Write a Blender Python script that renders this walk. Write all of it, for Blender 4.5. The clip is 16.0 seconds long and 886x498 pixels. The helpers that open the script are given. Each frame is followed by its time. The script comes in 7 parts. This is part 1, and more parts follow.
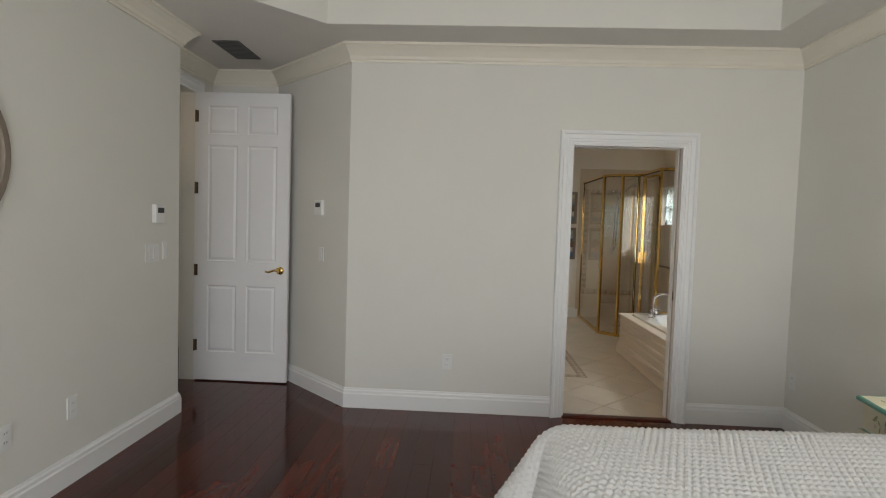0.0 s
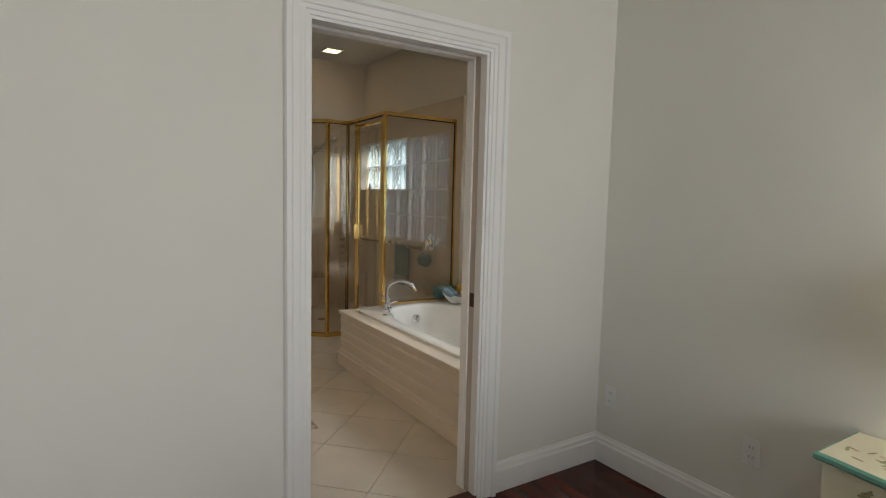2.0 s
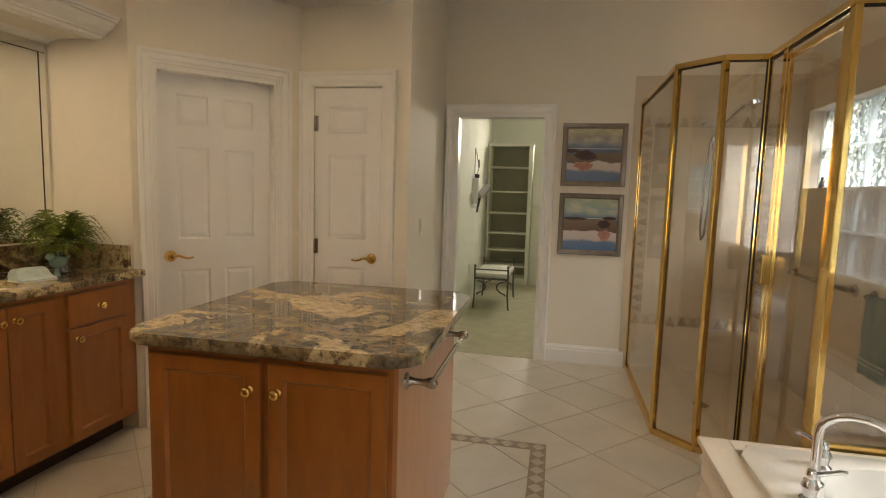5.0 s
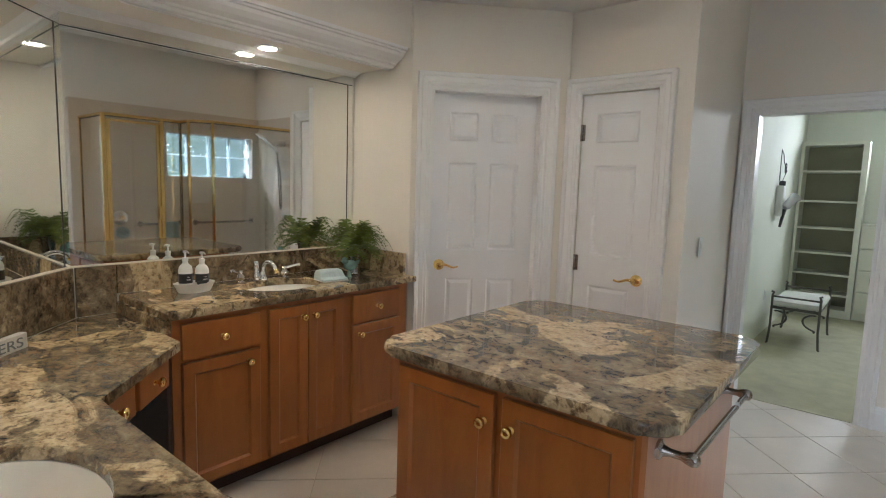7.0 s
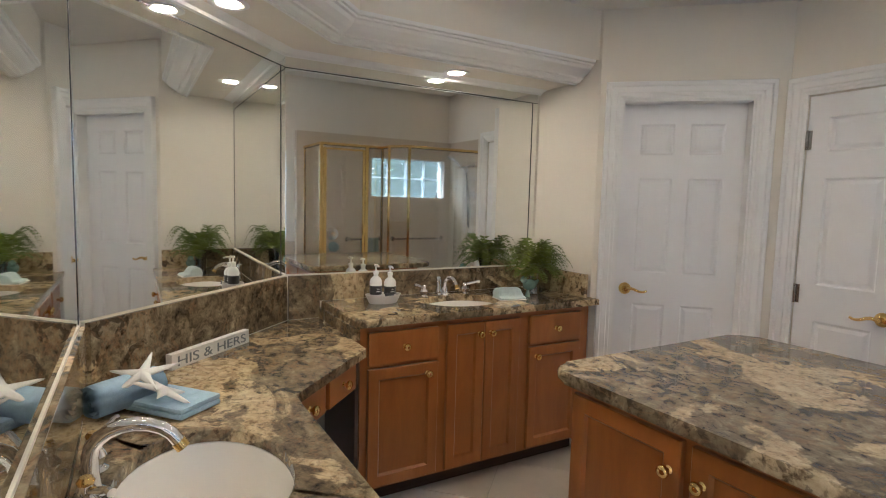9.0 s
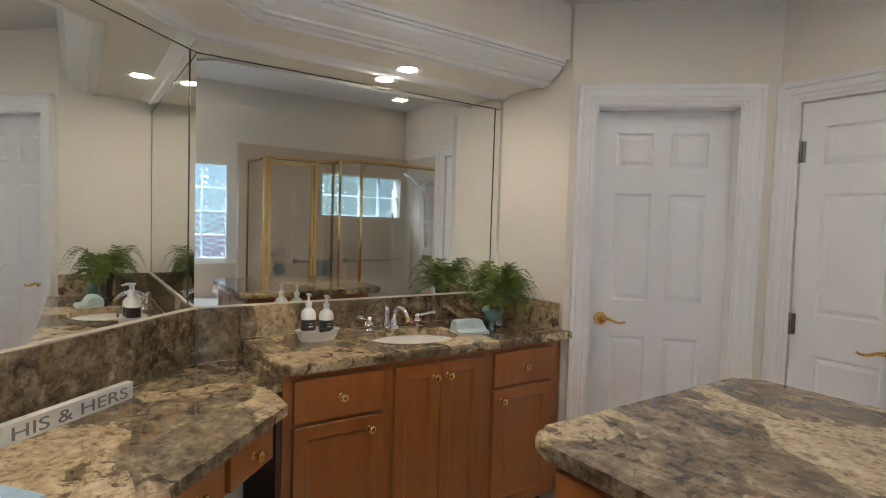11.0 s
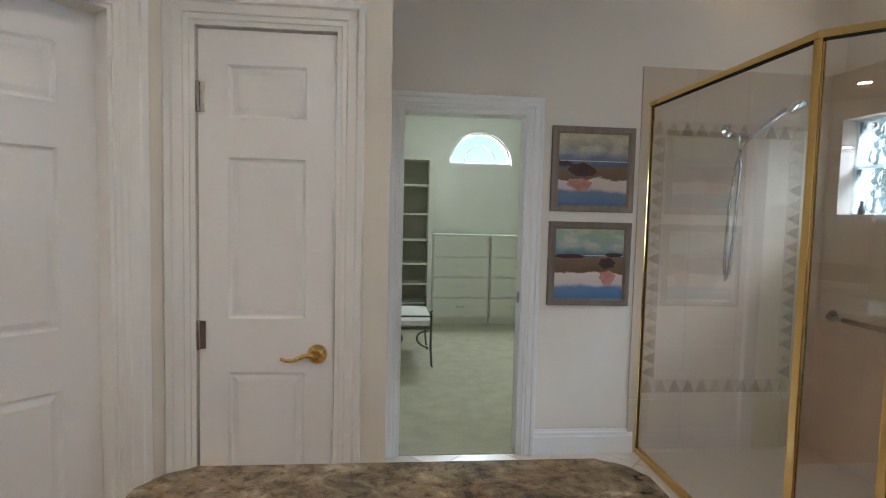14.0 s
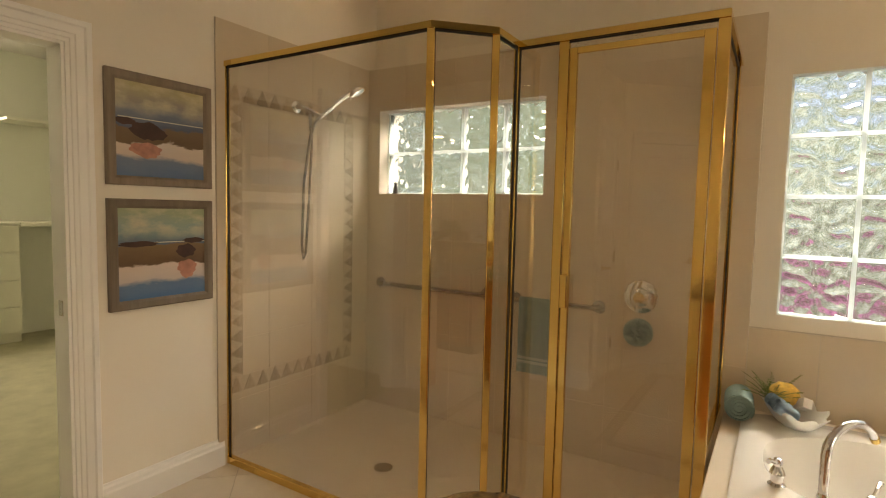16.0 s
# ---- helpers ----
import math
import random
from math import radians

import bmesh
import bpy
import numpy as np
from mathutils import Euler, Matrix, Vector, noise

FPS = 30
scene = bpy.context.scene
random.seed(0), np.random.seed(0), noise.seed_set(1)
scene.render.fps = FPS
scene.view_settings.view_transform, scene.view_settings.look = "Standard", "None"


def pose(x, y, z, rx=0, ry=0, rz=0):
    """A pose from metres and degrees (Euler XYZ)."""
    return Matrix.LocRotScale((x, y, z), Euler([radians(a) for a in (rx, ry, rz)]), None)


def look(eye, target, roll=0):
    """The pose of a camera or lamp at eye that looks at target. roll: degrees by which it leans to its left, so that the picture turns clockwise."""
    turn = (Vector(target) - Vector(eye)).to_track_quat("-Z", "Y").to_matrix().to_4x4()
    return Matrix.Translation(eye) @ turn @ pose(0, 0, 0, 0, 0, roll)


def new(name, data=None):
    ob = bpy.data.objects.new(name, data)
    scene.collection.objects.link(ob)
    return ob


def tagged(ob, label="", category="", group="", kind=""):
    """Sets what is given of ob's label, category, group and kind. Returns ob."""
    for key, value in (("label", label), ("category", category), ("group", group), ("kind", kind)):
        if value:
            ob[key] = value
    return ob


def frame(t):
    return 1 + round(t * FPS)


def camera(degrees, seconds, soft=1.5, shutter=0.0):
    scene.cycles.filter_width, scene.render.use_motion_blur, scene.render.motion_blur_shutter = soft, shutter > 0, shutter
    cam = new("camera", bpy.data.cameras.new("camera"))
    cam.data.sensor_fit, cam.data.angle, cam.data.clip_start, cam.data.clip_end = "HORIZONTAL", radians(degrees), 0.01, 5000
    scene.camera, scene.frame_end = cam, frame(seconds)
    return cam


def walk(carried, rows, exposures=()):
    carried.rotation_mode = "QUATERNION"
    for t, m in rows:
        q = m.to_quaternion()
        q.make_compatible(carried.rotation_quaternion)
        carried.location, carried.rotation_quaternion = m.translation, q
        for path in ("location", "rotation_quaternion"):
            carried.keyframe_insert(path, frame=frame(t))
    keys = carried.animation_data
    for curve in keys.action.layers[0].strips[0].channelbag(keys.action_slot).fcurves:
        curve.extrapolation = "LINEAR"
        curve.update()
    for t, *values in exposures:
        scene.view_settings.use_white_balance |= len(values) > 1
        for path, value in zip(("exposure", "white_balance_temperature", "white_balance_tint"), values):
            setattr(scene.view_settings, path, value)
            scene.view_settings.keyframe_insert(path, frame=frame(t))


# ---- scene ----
cam = camera(78.8, 16.0, soft=1.1)
PATH = [
    (0, (-0.769, -4.031, 1.429), (-0.86, -2.036, 1.332), 1.8),
    (0.5, (-0.889, -3.599, 1.45), (-0.666, -1.613, 1.356), 1.9),
    (1, (-0.972, -3.142, 1.439), (-0.396, -1.23, 1.345), 1.8),
    (1.5, (-0.863, -2.596, 1.423), (0.028, -0.81, 1.292), 1.6),
    (2, (-0.678, -1.943, 1.393), (0.398, -0.267, 1.212), 1.4),
    (2.5, (-0.364, -1.355, 1.375), (0.776, 0.276, 1.169), 1.7),
    (3, (-0.013, -0.832, 1.362), (0.846, 0.962, 1.153), 1.3),
    (3.5, (0.242, -0.487, 1.342), (0.69, 1.451, 1.13), 1.4),
    (4, (0.386, -0.213, 1.376), (0.459, 1.773, 1.159), 1.7),
    (4.2, (0.411, -0.143, 1.384), (0.367, 1.846, 1.177), 1.7),
    (6.3, (0.39, 0.17, 1.427), (-0.582, 1.902, 1.191), 1.8),
    (6.5, (0.401, 0.2, 1.438), (-0.682, 1.865, 1.207), 1.9),
    (7, (0.39, 0.229, 1.456), (-0.894, 1.745, 1.23), 1.8),
    (7.5, (0.379, 0.247, 1.46), (-1.048, 1.633, 1.248), 1.8),
    (8, (0.364, 0.256, 1.462), (-1.203, 1.482, 1.259), 1.6),
    (8.5, (0.379, 0.281, 1.462), (-1.308, 1.337, 1.265), 1.5),
    (8.7, (0.381, 0.289, 1.458), (-1.338, 1.293, 1.268), 1.4),
    (10.8, (0.045, 0.486, 1.433), (-1.677, 1.499, 1.334), 1.9),
    (11, (0.007, 0.563, 1.432), (-1.645, 1.686, 1.339), 1.8),
    (11.5, (-0.075, 0.734, 1.429), (-1.54, 2.094, 1.349), 1.6),
    (12, (-0.13, 0.912, 1.439), (-1.375, 2.475, 1.36), 1.6),
    (12.5, (-0.219, 1.048, 1.453), (-1.182, 2.799, 1.368), 1.6),
    (13, (-0.269, 1.2, 1.428), (-0.923, 3.088, 1.341), 1.5),
    (13.5, (-0.342, 1.339, 1.421), (-0.653, 3.312, 1.312), 1.3),
    (14, (-0.503, 1.449, 1.449), (-0.312, 3.436, 1.317), 1.4),
    (14.5, (-0.636, 1.603, 1.439), (0.134, 3.444, 1.309), 1.3),
    (15, (-0.693, 1.744, 1.439), (0.55, 3.305, 1.303), 1.5),
    (15.5, (-0.771, 1.916, 1.422), (0.762, 3.192, 1.281), 1.4),
    (16, (-0.79, 2.106, 1.404), (0.905, 3.157, 1.256), 1.3),
]
# the clip's camera brightens and turns warmer as it enters the bath
EXPOSURES = [(0.0, 0.05, 6800, 12), (2.5, 0.0, 6900, 12), (3.0, 0.12, 7000, 13), (3.5, 0.44, 7500, 14), (4.0, 0.54, 9300, 17), (6.3, 0.85, 5500, 12), (8.5, 0.95, 5500, 14), (12.0, 0.94, 5400, 14), (13.0, 0.89, 5300, 13), (13.6, 0.94, 5150, 13), (14.5, 0.85, 6600, 13), (16.0, 0.92, 9500, 17)]
walk(cam, [(t, look(eye, target, roll)) for t, eye, target, roll in PATH], EXPOSURES)


# ---- world and large lights ----
world = bpy.data.worlds.new("sky")
scene.world = world
world.use_nodes = True
wn = world.node_tree.nodes
sky = wn.new("ShaderNodeTexSky")
sky.sky_type, sky.sun_disc = "NISHITA", False
sky.sun_elevation, sky.sun_rotation = radians(50), radians(270)
world.node_tree.links.new(sky.outputs[0], wn["Background"].inputs[0])
wn["Background"].inputs[1].default_value = 0.15
sun = new("sun", bpy.data.lights.new("sun", "SUN"))
sun.data.energy, sun.data.angle, sun.data.color = 2.0, radians(0.6), (1.0, 0.95, 0.88)
sun.matrix_world = pose(0, 0, 12, 0, -40, 0)


def area_lamp(name, m, sx, sy, watts, color):
    ob = new(name, bpy.data.lights.new(name, "AREA"))
    ob.data.shape, ob.data.size, ob.data.size_y, ob.data.energy, ob.data.color = "RECTANGLE", sx, sy, watts, color
    ob.matrix_world = m
    return ob


# daylight lamps: an assumed bedroom window behind the walker, and the closet's arched window
BED_FILL_W, CLOSET_W, GARDEN_GLOW, CAN_GLOW = 94.0, 60.0, 1.1, 138.0
area_lamp("assumed_daylight_bedroom", look((-0.6, -5.75, 1.45), (-0.6, 0, 1.3)), 3.5, 2.1, BED_FILL_W, (0.93, 0.97, 1.0))
area_lamp("window_daylight_closet", look((0.68, 8.95, 2.34), (0.68, 6.6, 0.2)), 0.86, 0.46, CLOSET_W, (1.0, 1.0, 0.94))
# unseen area lamp for skylight, added high outside the glass block windows
area_lamp("sky_fill_lamp", look((3.7, 2.5, 3.3), (1.2, 2.5, 0.7)), 4.2, 1.3, 275.0, (0.84, 0.93, 1.0))



# ---- materials ----
def nodes_of(name):
    m = bpy.data.materials.new(name)
    m.use_nodes = True
    return m, m.node_tree.nodes, m.node_tree.links, m.node_tree.nodes["Principled BSDF"]


def add(n, kind, **kw):
    nd = n.new(kind)
    for k, v in kw.items():
        nd.inputs[k].default_value = v
    return nd


def ramp(n, l, src, stops):
    r = n.new("ShaderNodeValToRGB")
    e = r.color_ramp.elements
    while len(e) < len(stops):
        e.new(0.5)
    for el, (p, c) in zip(e, stops):
        el.position, el.color = p, (*c, 1) if len(c) == 3 else c
    l.new(src, r.inputs[0])
    return r


def surface(name, color, rough=0.5, metal=0.0, vary=0.06, scale=3.0, fine=120.0, bump=0.05, rnd=0.0, coat=0.0, rough_vary=0.1):
    """A painted or plain surface: broad and fine variation of tone, fine relief, uneven gloss."""
    m, n, l, b = nodes_of(name)
    co = n.new("ShaderNodeTexCoord")
    a = add(n, "ShaderNodeTexNoise", Scale=scale, Detail=5.0, Roughness=0.6)
    f = add(n, "ShaderNodeTexNoise", Scale=fine, Detail=3.0)
    l.new(co.outputs["Object"], a.inputs["Vector"]), l.new(co.outputs["Object"], f.inputs["Vector"])
    lo, hi = [max(0, c * (1 - vary)) for c in color], [min(1, c * (1 + vary)) for c in color]
    r = ramp(n, l, a.outputs["Fac"], [(0.3, lo), (0.7, hi)])
    src = r.outputs[0]
    if rnd:
        oi = n.new("ShaderNodeObjectInfo")
        hsv = n.new("ShaderNodeHueSaturation")
        mr = add(n, "ShaderNodeMapRange")
        mr.inputs[3].default_value, mr.inputs[4].default_value = 1 - rnd, 1 + rnd
        l.new(oi.outputs["Random"], mr.inputs[0]), l.new(mr.outputs[0], hsv.inputs["Value"]), l.new(src, hsv.inputs["Color"])
        src = hsv.outputs[0]
    l.new(src, b.inputs["Base Color"])
    mr2 = add(n, "ShaderNodeMapRange")
    mr2.inputs[3].default_value, mr2.inputs[4].default_value = max(0.02, rough * (1 - rough_vary)), min(1, rough * (1 + rough_vary))
    l.new(a.outputs["Fac"], mr2.inputs[0]), l.new(mr2.outputs[0], b.inputs["Roughness"])
    b.inputs["Metallic"].default_value = metal
    b.inputs["Coat Weight"].default_value = coat
    if bump:
        bp = add(n, "ShaderNodeBump", Strength=bump, Distance=0.004)
        l.new(f.outputs["Fac"], bp.inputs["Height"]), l.new(bp.outputs[0], b.inputs["Normal"])
    return m


def wood(name, dark, light, rough, axis, rnd=0.2, stretch=14.0, scale=2.2, coat=0.3):
    """Wood with grain along an axis (0 x, 1 y, 2 z) and tone that differs from piece to piece."""
    m, n, l, b = nodes_of(name)
    co, mp, oi = n.new("ShaderNodeTexCoord"), n.new("ShaderNodeMapping"), n.new("ShaderNodeObjectInfo")
    sc = [stretch * scale] * 3
    sc[axis] = scale
    mp.inputs["Scale"].default_value = sc
    cmb = n.new("ShaderNodeCombineXYZ")
    ml = n.new("ShaderNodeMath")
    ml.operation = "MULTIPLY"
    ml.inputs[1].default_value = 37.0
    l.new(oi.outputs["Random"], ml.inputs[0])
    for i in range(3):
        l.new(ml.outputs[0], cmb.inputs[i])
    l.new(co.outputs["Object"], mp.inputs["Vector"]), l.new(cmb.outputs[0], mp.inputs["Location"])
    g = add(n, "ShaderNodeTexNoise", Scale=1.0, Detail=8.0, Roughness=0.65, Distortion=0.6)
    l.new(mp.outputs[0], g.inputs["Vector"])
    r = ramp(n, l, g.outputs["Fac"], [(0.28, dark), (0.72, light)])
    hsv, mr = n.new("ShaderNodeHueSaturation"), n.new("ShaderNodeMapRange")
    mr.inputs[3].default_value, mr.inputs[4].default_value = 1 - rnd, 1 + rnd
    l.new(oi.outputs["Random"], mr.inputs[0]), l.new(mr.outputs[0], hsv.inputs["Value"]), l.new(r.outputs[0], hsv.inputs["Color"])
    l.new(hsv.outputs[0], b.inputs["Base Color"])
    b.inputs["Roughness"].default_value, b.inputs["Coat Weight"].default_value, b.inputs["Coat Roughness"].default_value = rough, coat, 0.15
    bp = add(n, "ShaderNodeBump", Strength=0.06, Distance=0.002)
    l.new(g.outputs["Fac"], bp.inputs["Height"]), l.new(bp.outputs[0], b.inputs["Normal"])
    return m


def granite(name):
    """Polished brown granite: taupe ground with dark specks, drifting cream patches with broken edges, rust veins."""
    m, n, l, b = nodes_of(name)
    co = n.new("ShaderNodeTexCoord")
    mp = n.new("ShaderNodeMapping")
    mp.inputs["Rotation"].default_value, mp.inputs["Scale"].default_value = (0.2, 0.3, 0.75), (0.95, 1.3, 1.1)
    l.new(co.outputs["Object"], mp.inputs["Vector"])

    def nz(src, scale, detail, rough, dist):
        t = add(n, "ShaderNodeTexNoise", Scale=scale, Detail=detail, Roughness=rough, Distortion=dist)
        l.new(src, t.inputs["Vector"])
        return t.outputs["Fac"]

    def blend(fac, a, c, mode="MIX"):
        x = n.new("ShaderNodeMix")
        x.data_type, x.blend_type = "RGBA", mode
        l.new(fac, x.inputs[0]) if not isinstance(fac, float) else None
        if isinstance(fac, float):
            x.inputs[0].default_value = fac
        l.new(a, x.inputs[6]), l.new(c, x.inputs[7])
        return x.outputs[2]

    ob, st = co.outputs["Object"], mp.outputs[0]
    ground = ramp(n, l, nz(st, 12.0, 9.0, 0.72, 0.45), [(0.32, (0.022, 0.017, 0.012)), (0.41, (0.095, 0.072, 0.045)), (0.50, (0.175, 0.136, 0.08)), (0.59, (0.265, 0.21, 0.13)), (0.68, (0.44, 0.36, 0.23))]).outputs[0]
    cream = ramp(n, l, nz(ob, 26.0, 7.0, 0.7, 0.4), [(0.34, (0.15, 0.10, 0.05)), (0.44, (0.42, 0.32, 0.18)), (0.62, (0.60, 0.485, 0.30))]).outputs[0]
    mask = ramp(n, l, nz(st, 1.9, 12.0, 0.60, 0.7), [(0.536, (0, 0, 0)), (0.556, (0.95, 0.95, 0.95))]).outputs[0]
    blot = ramp(n, l, nz(ob, 15.0, 8.0, 0.62, 0.8), [(0.545, (0, 0, 0)), (0.575, (1, 1, 1))]).outputs[0]
    zone = ramp(n, l, nz(ob, 2.6, 3.0, 0.5, 0.5), [(0.44, (0.05, 0.05, 0.05)), (0.58, (0.8, 0.8, 0.8))]).outputs[0]
    vein = ramp(n, l, nz(st, 1.7, 6.0, 0.6, 3.0), [(0.475, (0, 0, 0)), (0.495, (0.4, 0.4, 0.4)), (0.515, (0, 0, 0))]).outputs[0]
    rust = n.new("ShaderNodeRGB")
    rust.outputs[0].default_value = (0.30, 0.17, 0.08, 1)
    dark = ramp(n, l, nz(ob, 48.0, 4.0, 0.6, 0.2), [(0.35, (0.22, 0.2, 0.18)), (0.46, (1, 1, 1))]).outputs[0]
    c = blend(mask, ground, cream)
    bz = n.new("ShaderNodeMath")
    bz.operation = "MULTIPLY"
    l.new(blot, bz.inputs[0]), l.new(zone, bz.inputs[1])
    umber = n.new("ShaderNodeRGB")
    umber.outputs[0].default_value = (0.045, 0.030, 0.018, 1)
    c = blend(bz.outputs[0], c, umber.outputs[0])
    c = blend(vein, c, rust.outputs[0])
    c = blend(0.6, c, dark, "MULTIPLY")
    l.new(c, b.inputs["Base Color"])
    b.inputs["Roughness"].default_value = 0.035
    return m


def glass(name, color, rough=0.0, ior=1.5):
    m, n, l, b = nodes_of(name)
    b.inputs["Base Color"].default_value = (*color, 1)
    b.inputs["Roughness"].default_value, b.inputs["IOR"].default_value, b.inputs["Transmission Weight"].default_value = rough, ior, 1.0
    return m


def sheet_glass(name, tint, base, top):
    """Thin glass sheet: clear passage with a tint, and a mirror-like surface that grows at grazing view."""
    m, n, l, b = nodes_of(name)
    t, g, mix, lw = n.new("ShaderNodeBsdfTransparent"), n.new("ShaderNodeBsdfGlossy"), n.new("ShaderNodeMixShader"), n.new("ShaderNodeLayerWeight")
    t.inputs[0].default_value, g.inputs["Roughness"].default_value = (*tint, 1), 0.0
    g.inputs[0].default_value = (1, 1, 1, 1)
    lw.inputs[0].default_value = 0.5
    pw, mr = n.new("ShaderNodeMath"), n.new("ShaderNodeMapRange")
    pw.operation = "POWER"
    pw.inputs[1].default_value = 1.8
    mr.inputs[3].default_value, mr.inputs[4].default_value = base, top
    l.new(lw.outputs["Facing"], pw.inputs[0]), l.new(pw.outputs[0], mr.inputs[0]), l.new(mr.outputs[0], mix.inputs[0])
    l.new(t.outputs[0], mix.inputs[1]), l.new(g.outputs[0], mix.inputs[2])
    l.new(mix.outputs[0], n["Material Output"].inputs[0])
    return m


def glow(name, color, strength):
    m, n, l, b = nodes_of(name)
    b.inputs["Base Color"].default_value = (*color, 1)
    b.inputs["Emission Color"].default_value, b.inputs["Emission Strength"].default_value = (*color, 1), strength
    return m


def garden(name, strength):
    """Bright garden far outside the block windows: hedge beyond the shower, pale ground, sky and magenta blossom beyond the tub."""
    m, n, l, b = nodes_of(name)
    co, sep = n.new("ShaderNodeTexCoord"), n.new("ShaderNodeSeparateXYZ")
    l.new(co.outputs["Object"], sep.inputs[0])

    def nz(scale, detail, rough):
        t = add(n, "ShaderNodeTexNoise", Scale=scale, Detail=detail, Roughness=rough)
        l.new(co.outputs["Object"], t.inputs["Vector"])
        return t.outputs["Fac"]

    def calc(op, a, c):
        t = n.new("ShaderNodeMath")
        t.operation = op
        for k, v in enumerate((a, c)):
            if isinstance(v, float):
                t.inputs[k].default_value = v
            else:
                l.new(v, t.inputs[k])
        return t.outputs[0]

    def blend(fac, a, c, mode="MIX"):
        x = n.new("ShaderNodeMix")
        x.data_type, x.blend_type = "RGBA", mode
        if isinstance(fac, float):
            x.inputs[0].default_value = fac
        else:
            l.new(fac, x.inputs[0])
        l.new(a, x.inputs[6]), l.new(c, x.inputs[7])
        return x.outputs[2]

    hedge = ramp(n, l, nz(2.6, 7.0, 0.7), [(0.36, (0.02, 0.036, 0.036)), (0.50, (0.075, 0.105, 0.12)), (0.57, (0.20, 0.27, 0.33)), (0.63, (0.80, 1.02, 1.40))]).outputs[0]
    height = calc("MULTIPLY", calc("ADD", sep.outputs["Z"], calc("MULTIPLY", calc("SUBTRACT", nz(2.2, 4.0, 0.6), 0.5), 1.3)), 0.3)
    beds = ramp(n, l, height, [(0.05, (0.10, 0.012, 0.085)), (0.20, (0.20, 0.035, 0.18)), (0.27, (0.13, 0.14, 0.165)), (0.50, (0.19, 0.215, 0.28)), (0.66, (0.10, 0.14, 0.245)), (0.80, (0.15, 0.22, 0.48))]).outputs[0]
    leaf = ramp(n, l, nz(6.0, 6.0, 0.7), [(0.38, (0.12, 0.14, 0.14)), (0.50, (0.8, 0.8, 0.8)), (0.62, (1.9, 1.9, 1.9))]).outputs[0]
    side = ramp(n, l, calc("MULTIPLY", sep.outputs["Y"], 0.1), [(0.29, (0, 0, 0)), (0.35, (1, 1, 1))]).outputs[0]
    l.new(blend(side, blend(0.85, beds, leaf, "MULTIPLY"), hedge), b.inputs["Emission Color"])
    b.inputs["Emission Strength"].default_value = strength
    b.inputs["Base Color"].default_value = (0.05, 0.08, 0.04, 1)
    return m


WALL = surface("wall_paint", (0.72, 0.71, 0.66), 0.75, vary=0.02, scale=1.5, fine=220, bump=0.08)
BATH_WALL = surface("bath_wall_paint", (0.755, 0.712, 0.632), 0.7, vary=0.02, scale=1.5, fine=220, bump=0.08)
CLOSET_WALL = surface("closet_wall_paint", (0.73, 0.745, 0.65), 0.75, vary=0.02, scale=1.5, fine=220, bump=0.06)
CEIL = surface("ceiling_paint", (0.70, 0.68, 0.64), 0.85, vary=0.02, fine=260, bump=0.1)
TRIM = surface("white_trim_paint", (0.80, 0.80, 0.79), 0.35, vary=0.02, fine=90, bump=0.02)
CREAM_TRIM = surface("cream_trim_paint", (0.78, 0.74, 0.64), 0.4, vary=0.02, fine=90, bump=0.02)
DOOR_WHITE = surface("door_paint", (0.80, 0.80, 0.81), 0.4, vary=0.02, fine=160, bump=0.04)
PLANK = wood("cherry_plank", (0.034, 0.005, 0.0026), (0.105, 0.0155, 0.007), 0.13, 1, rnd=0.45, coat=0.0, stretch=6.0, scale=1.4)
PLANK.node_tree.nodes["Principled BSDF"].inputs["Specular IOR Level"].default_value = 0.32
CABINET = wood("maple_cabinet", (0.25, 0.082, 0.0155), (0.355, 0.127, 0.026), 0.33, 2, rnd=0.06, stretch=5, scale=2.5)
# near-black brown: the shade of recesses put into the colour
KICK = surface("shaded_recess", (0.05, 0.025, 0.015), 0.6)
GRANITE = granite("brown_granite")
TILE = surface("cream_floor_tile", (0.58, 0.52, 0.44), 0.33, vary=0.07, scale=4, fine=40, bump=0.02, rnd=0.05)
GROUT = surface("grout", (0.47, 0.42, 0.355), 0.9)
WALL_GROUT = surface("pale_wall_grout", (0.52, 0.46, 0.39), 0.8)
MOSAIC_DARK = surface("brown_mosaic", (0.26, 0.19, 0.13), 0.35, vary=0.15, scale=30, rnd=0.25)
MOSAIC_LIGHT = surface("cream_mosaic", (0.45, 0.37, 0.28), 0.35, vary=0.12, scale=30, rnd=0.12)
SHOWER_TILE = surface("shower_wall_tile", (0.57, 0.485, 0.375), 0.42, vary=0.03, scale=5, fine=60, bump=0.02, rnd=0.04)
GOLD = surface("polished_brass", (0.82, 0.56, 0.20), 0.09, metal=1.0, vary=0.05, bump=0.0)
BRASS = surface("brass", (0.80, 0.55, 0.20), 0.18, metal=1.0, vary=0.05, bump=0.0)
CHROME = surface("chrome", (0.80, 0.80, 0.82), 0.08, metal=1.0, vary=0.02, bump=0.0)
NICKEL = surface("brushed_nickel", (0.46, 0.44, 0.41), 0.27, metal=1.0, vary=0.05, bump=0.0)
MIRROR = surface("mirror_silver", (0.88, 0.90, 0.88), 0.02, metal=1.0, vary=0.0, bump=0.0, rough_vary=0.0)
SHOWER_GLASS = sheet_glass("shower_glass", (0.95, 0.94, 0.92), 0.095, 0.16)
CLEAR = sheet_glass("clear_glass", (0.96, 0.98, 0.98), 0.02, 0.6)
BLOCK = glass("pressed_block_glass", (0.95, 0.98, 0.97), 0.0, 1.45)
BLOCK_RIM, brn, brl, brb = nodes_of("pale_block_joint")
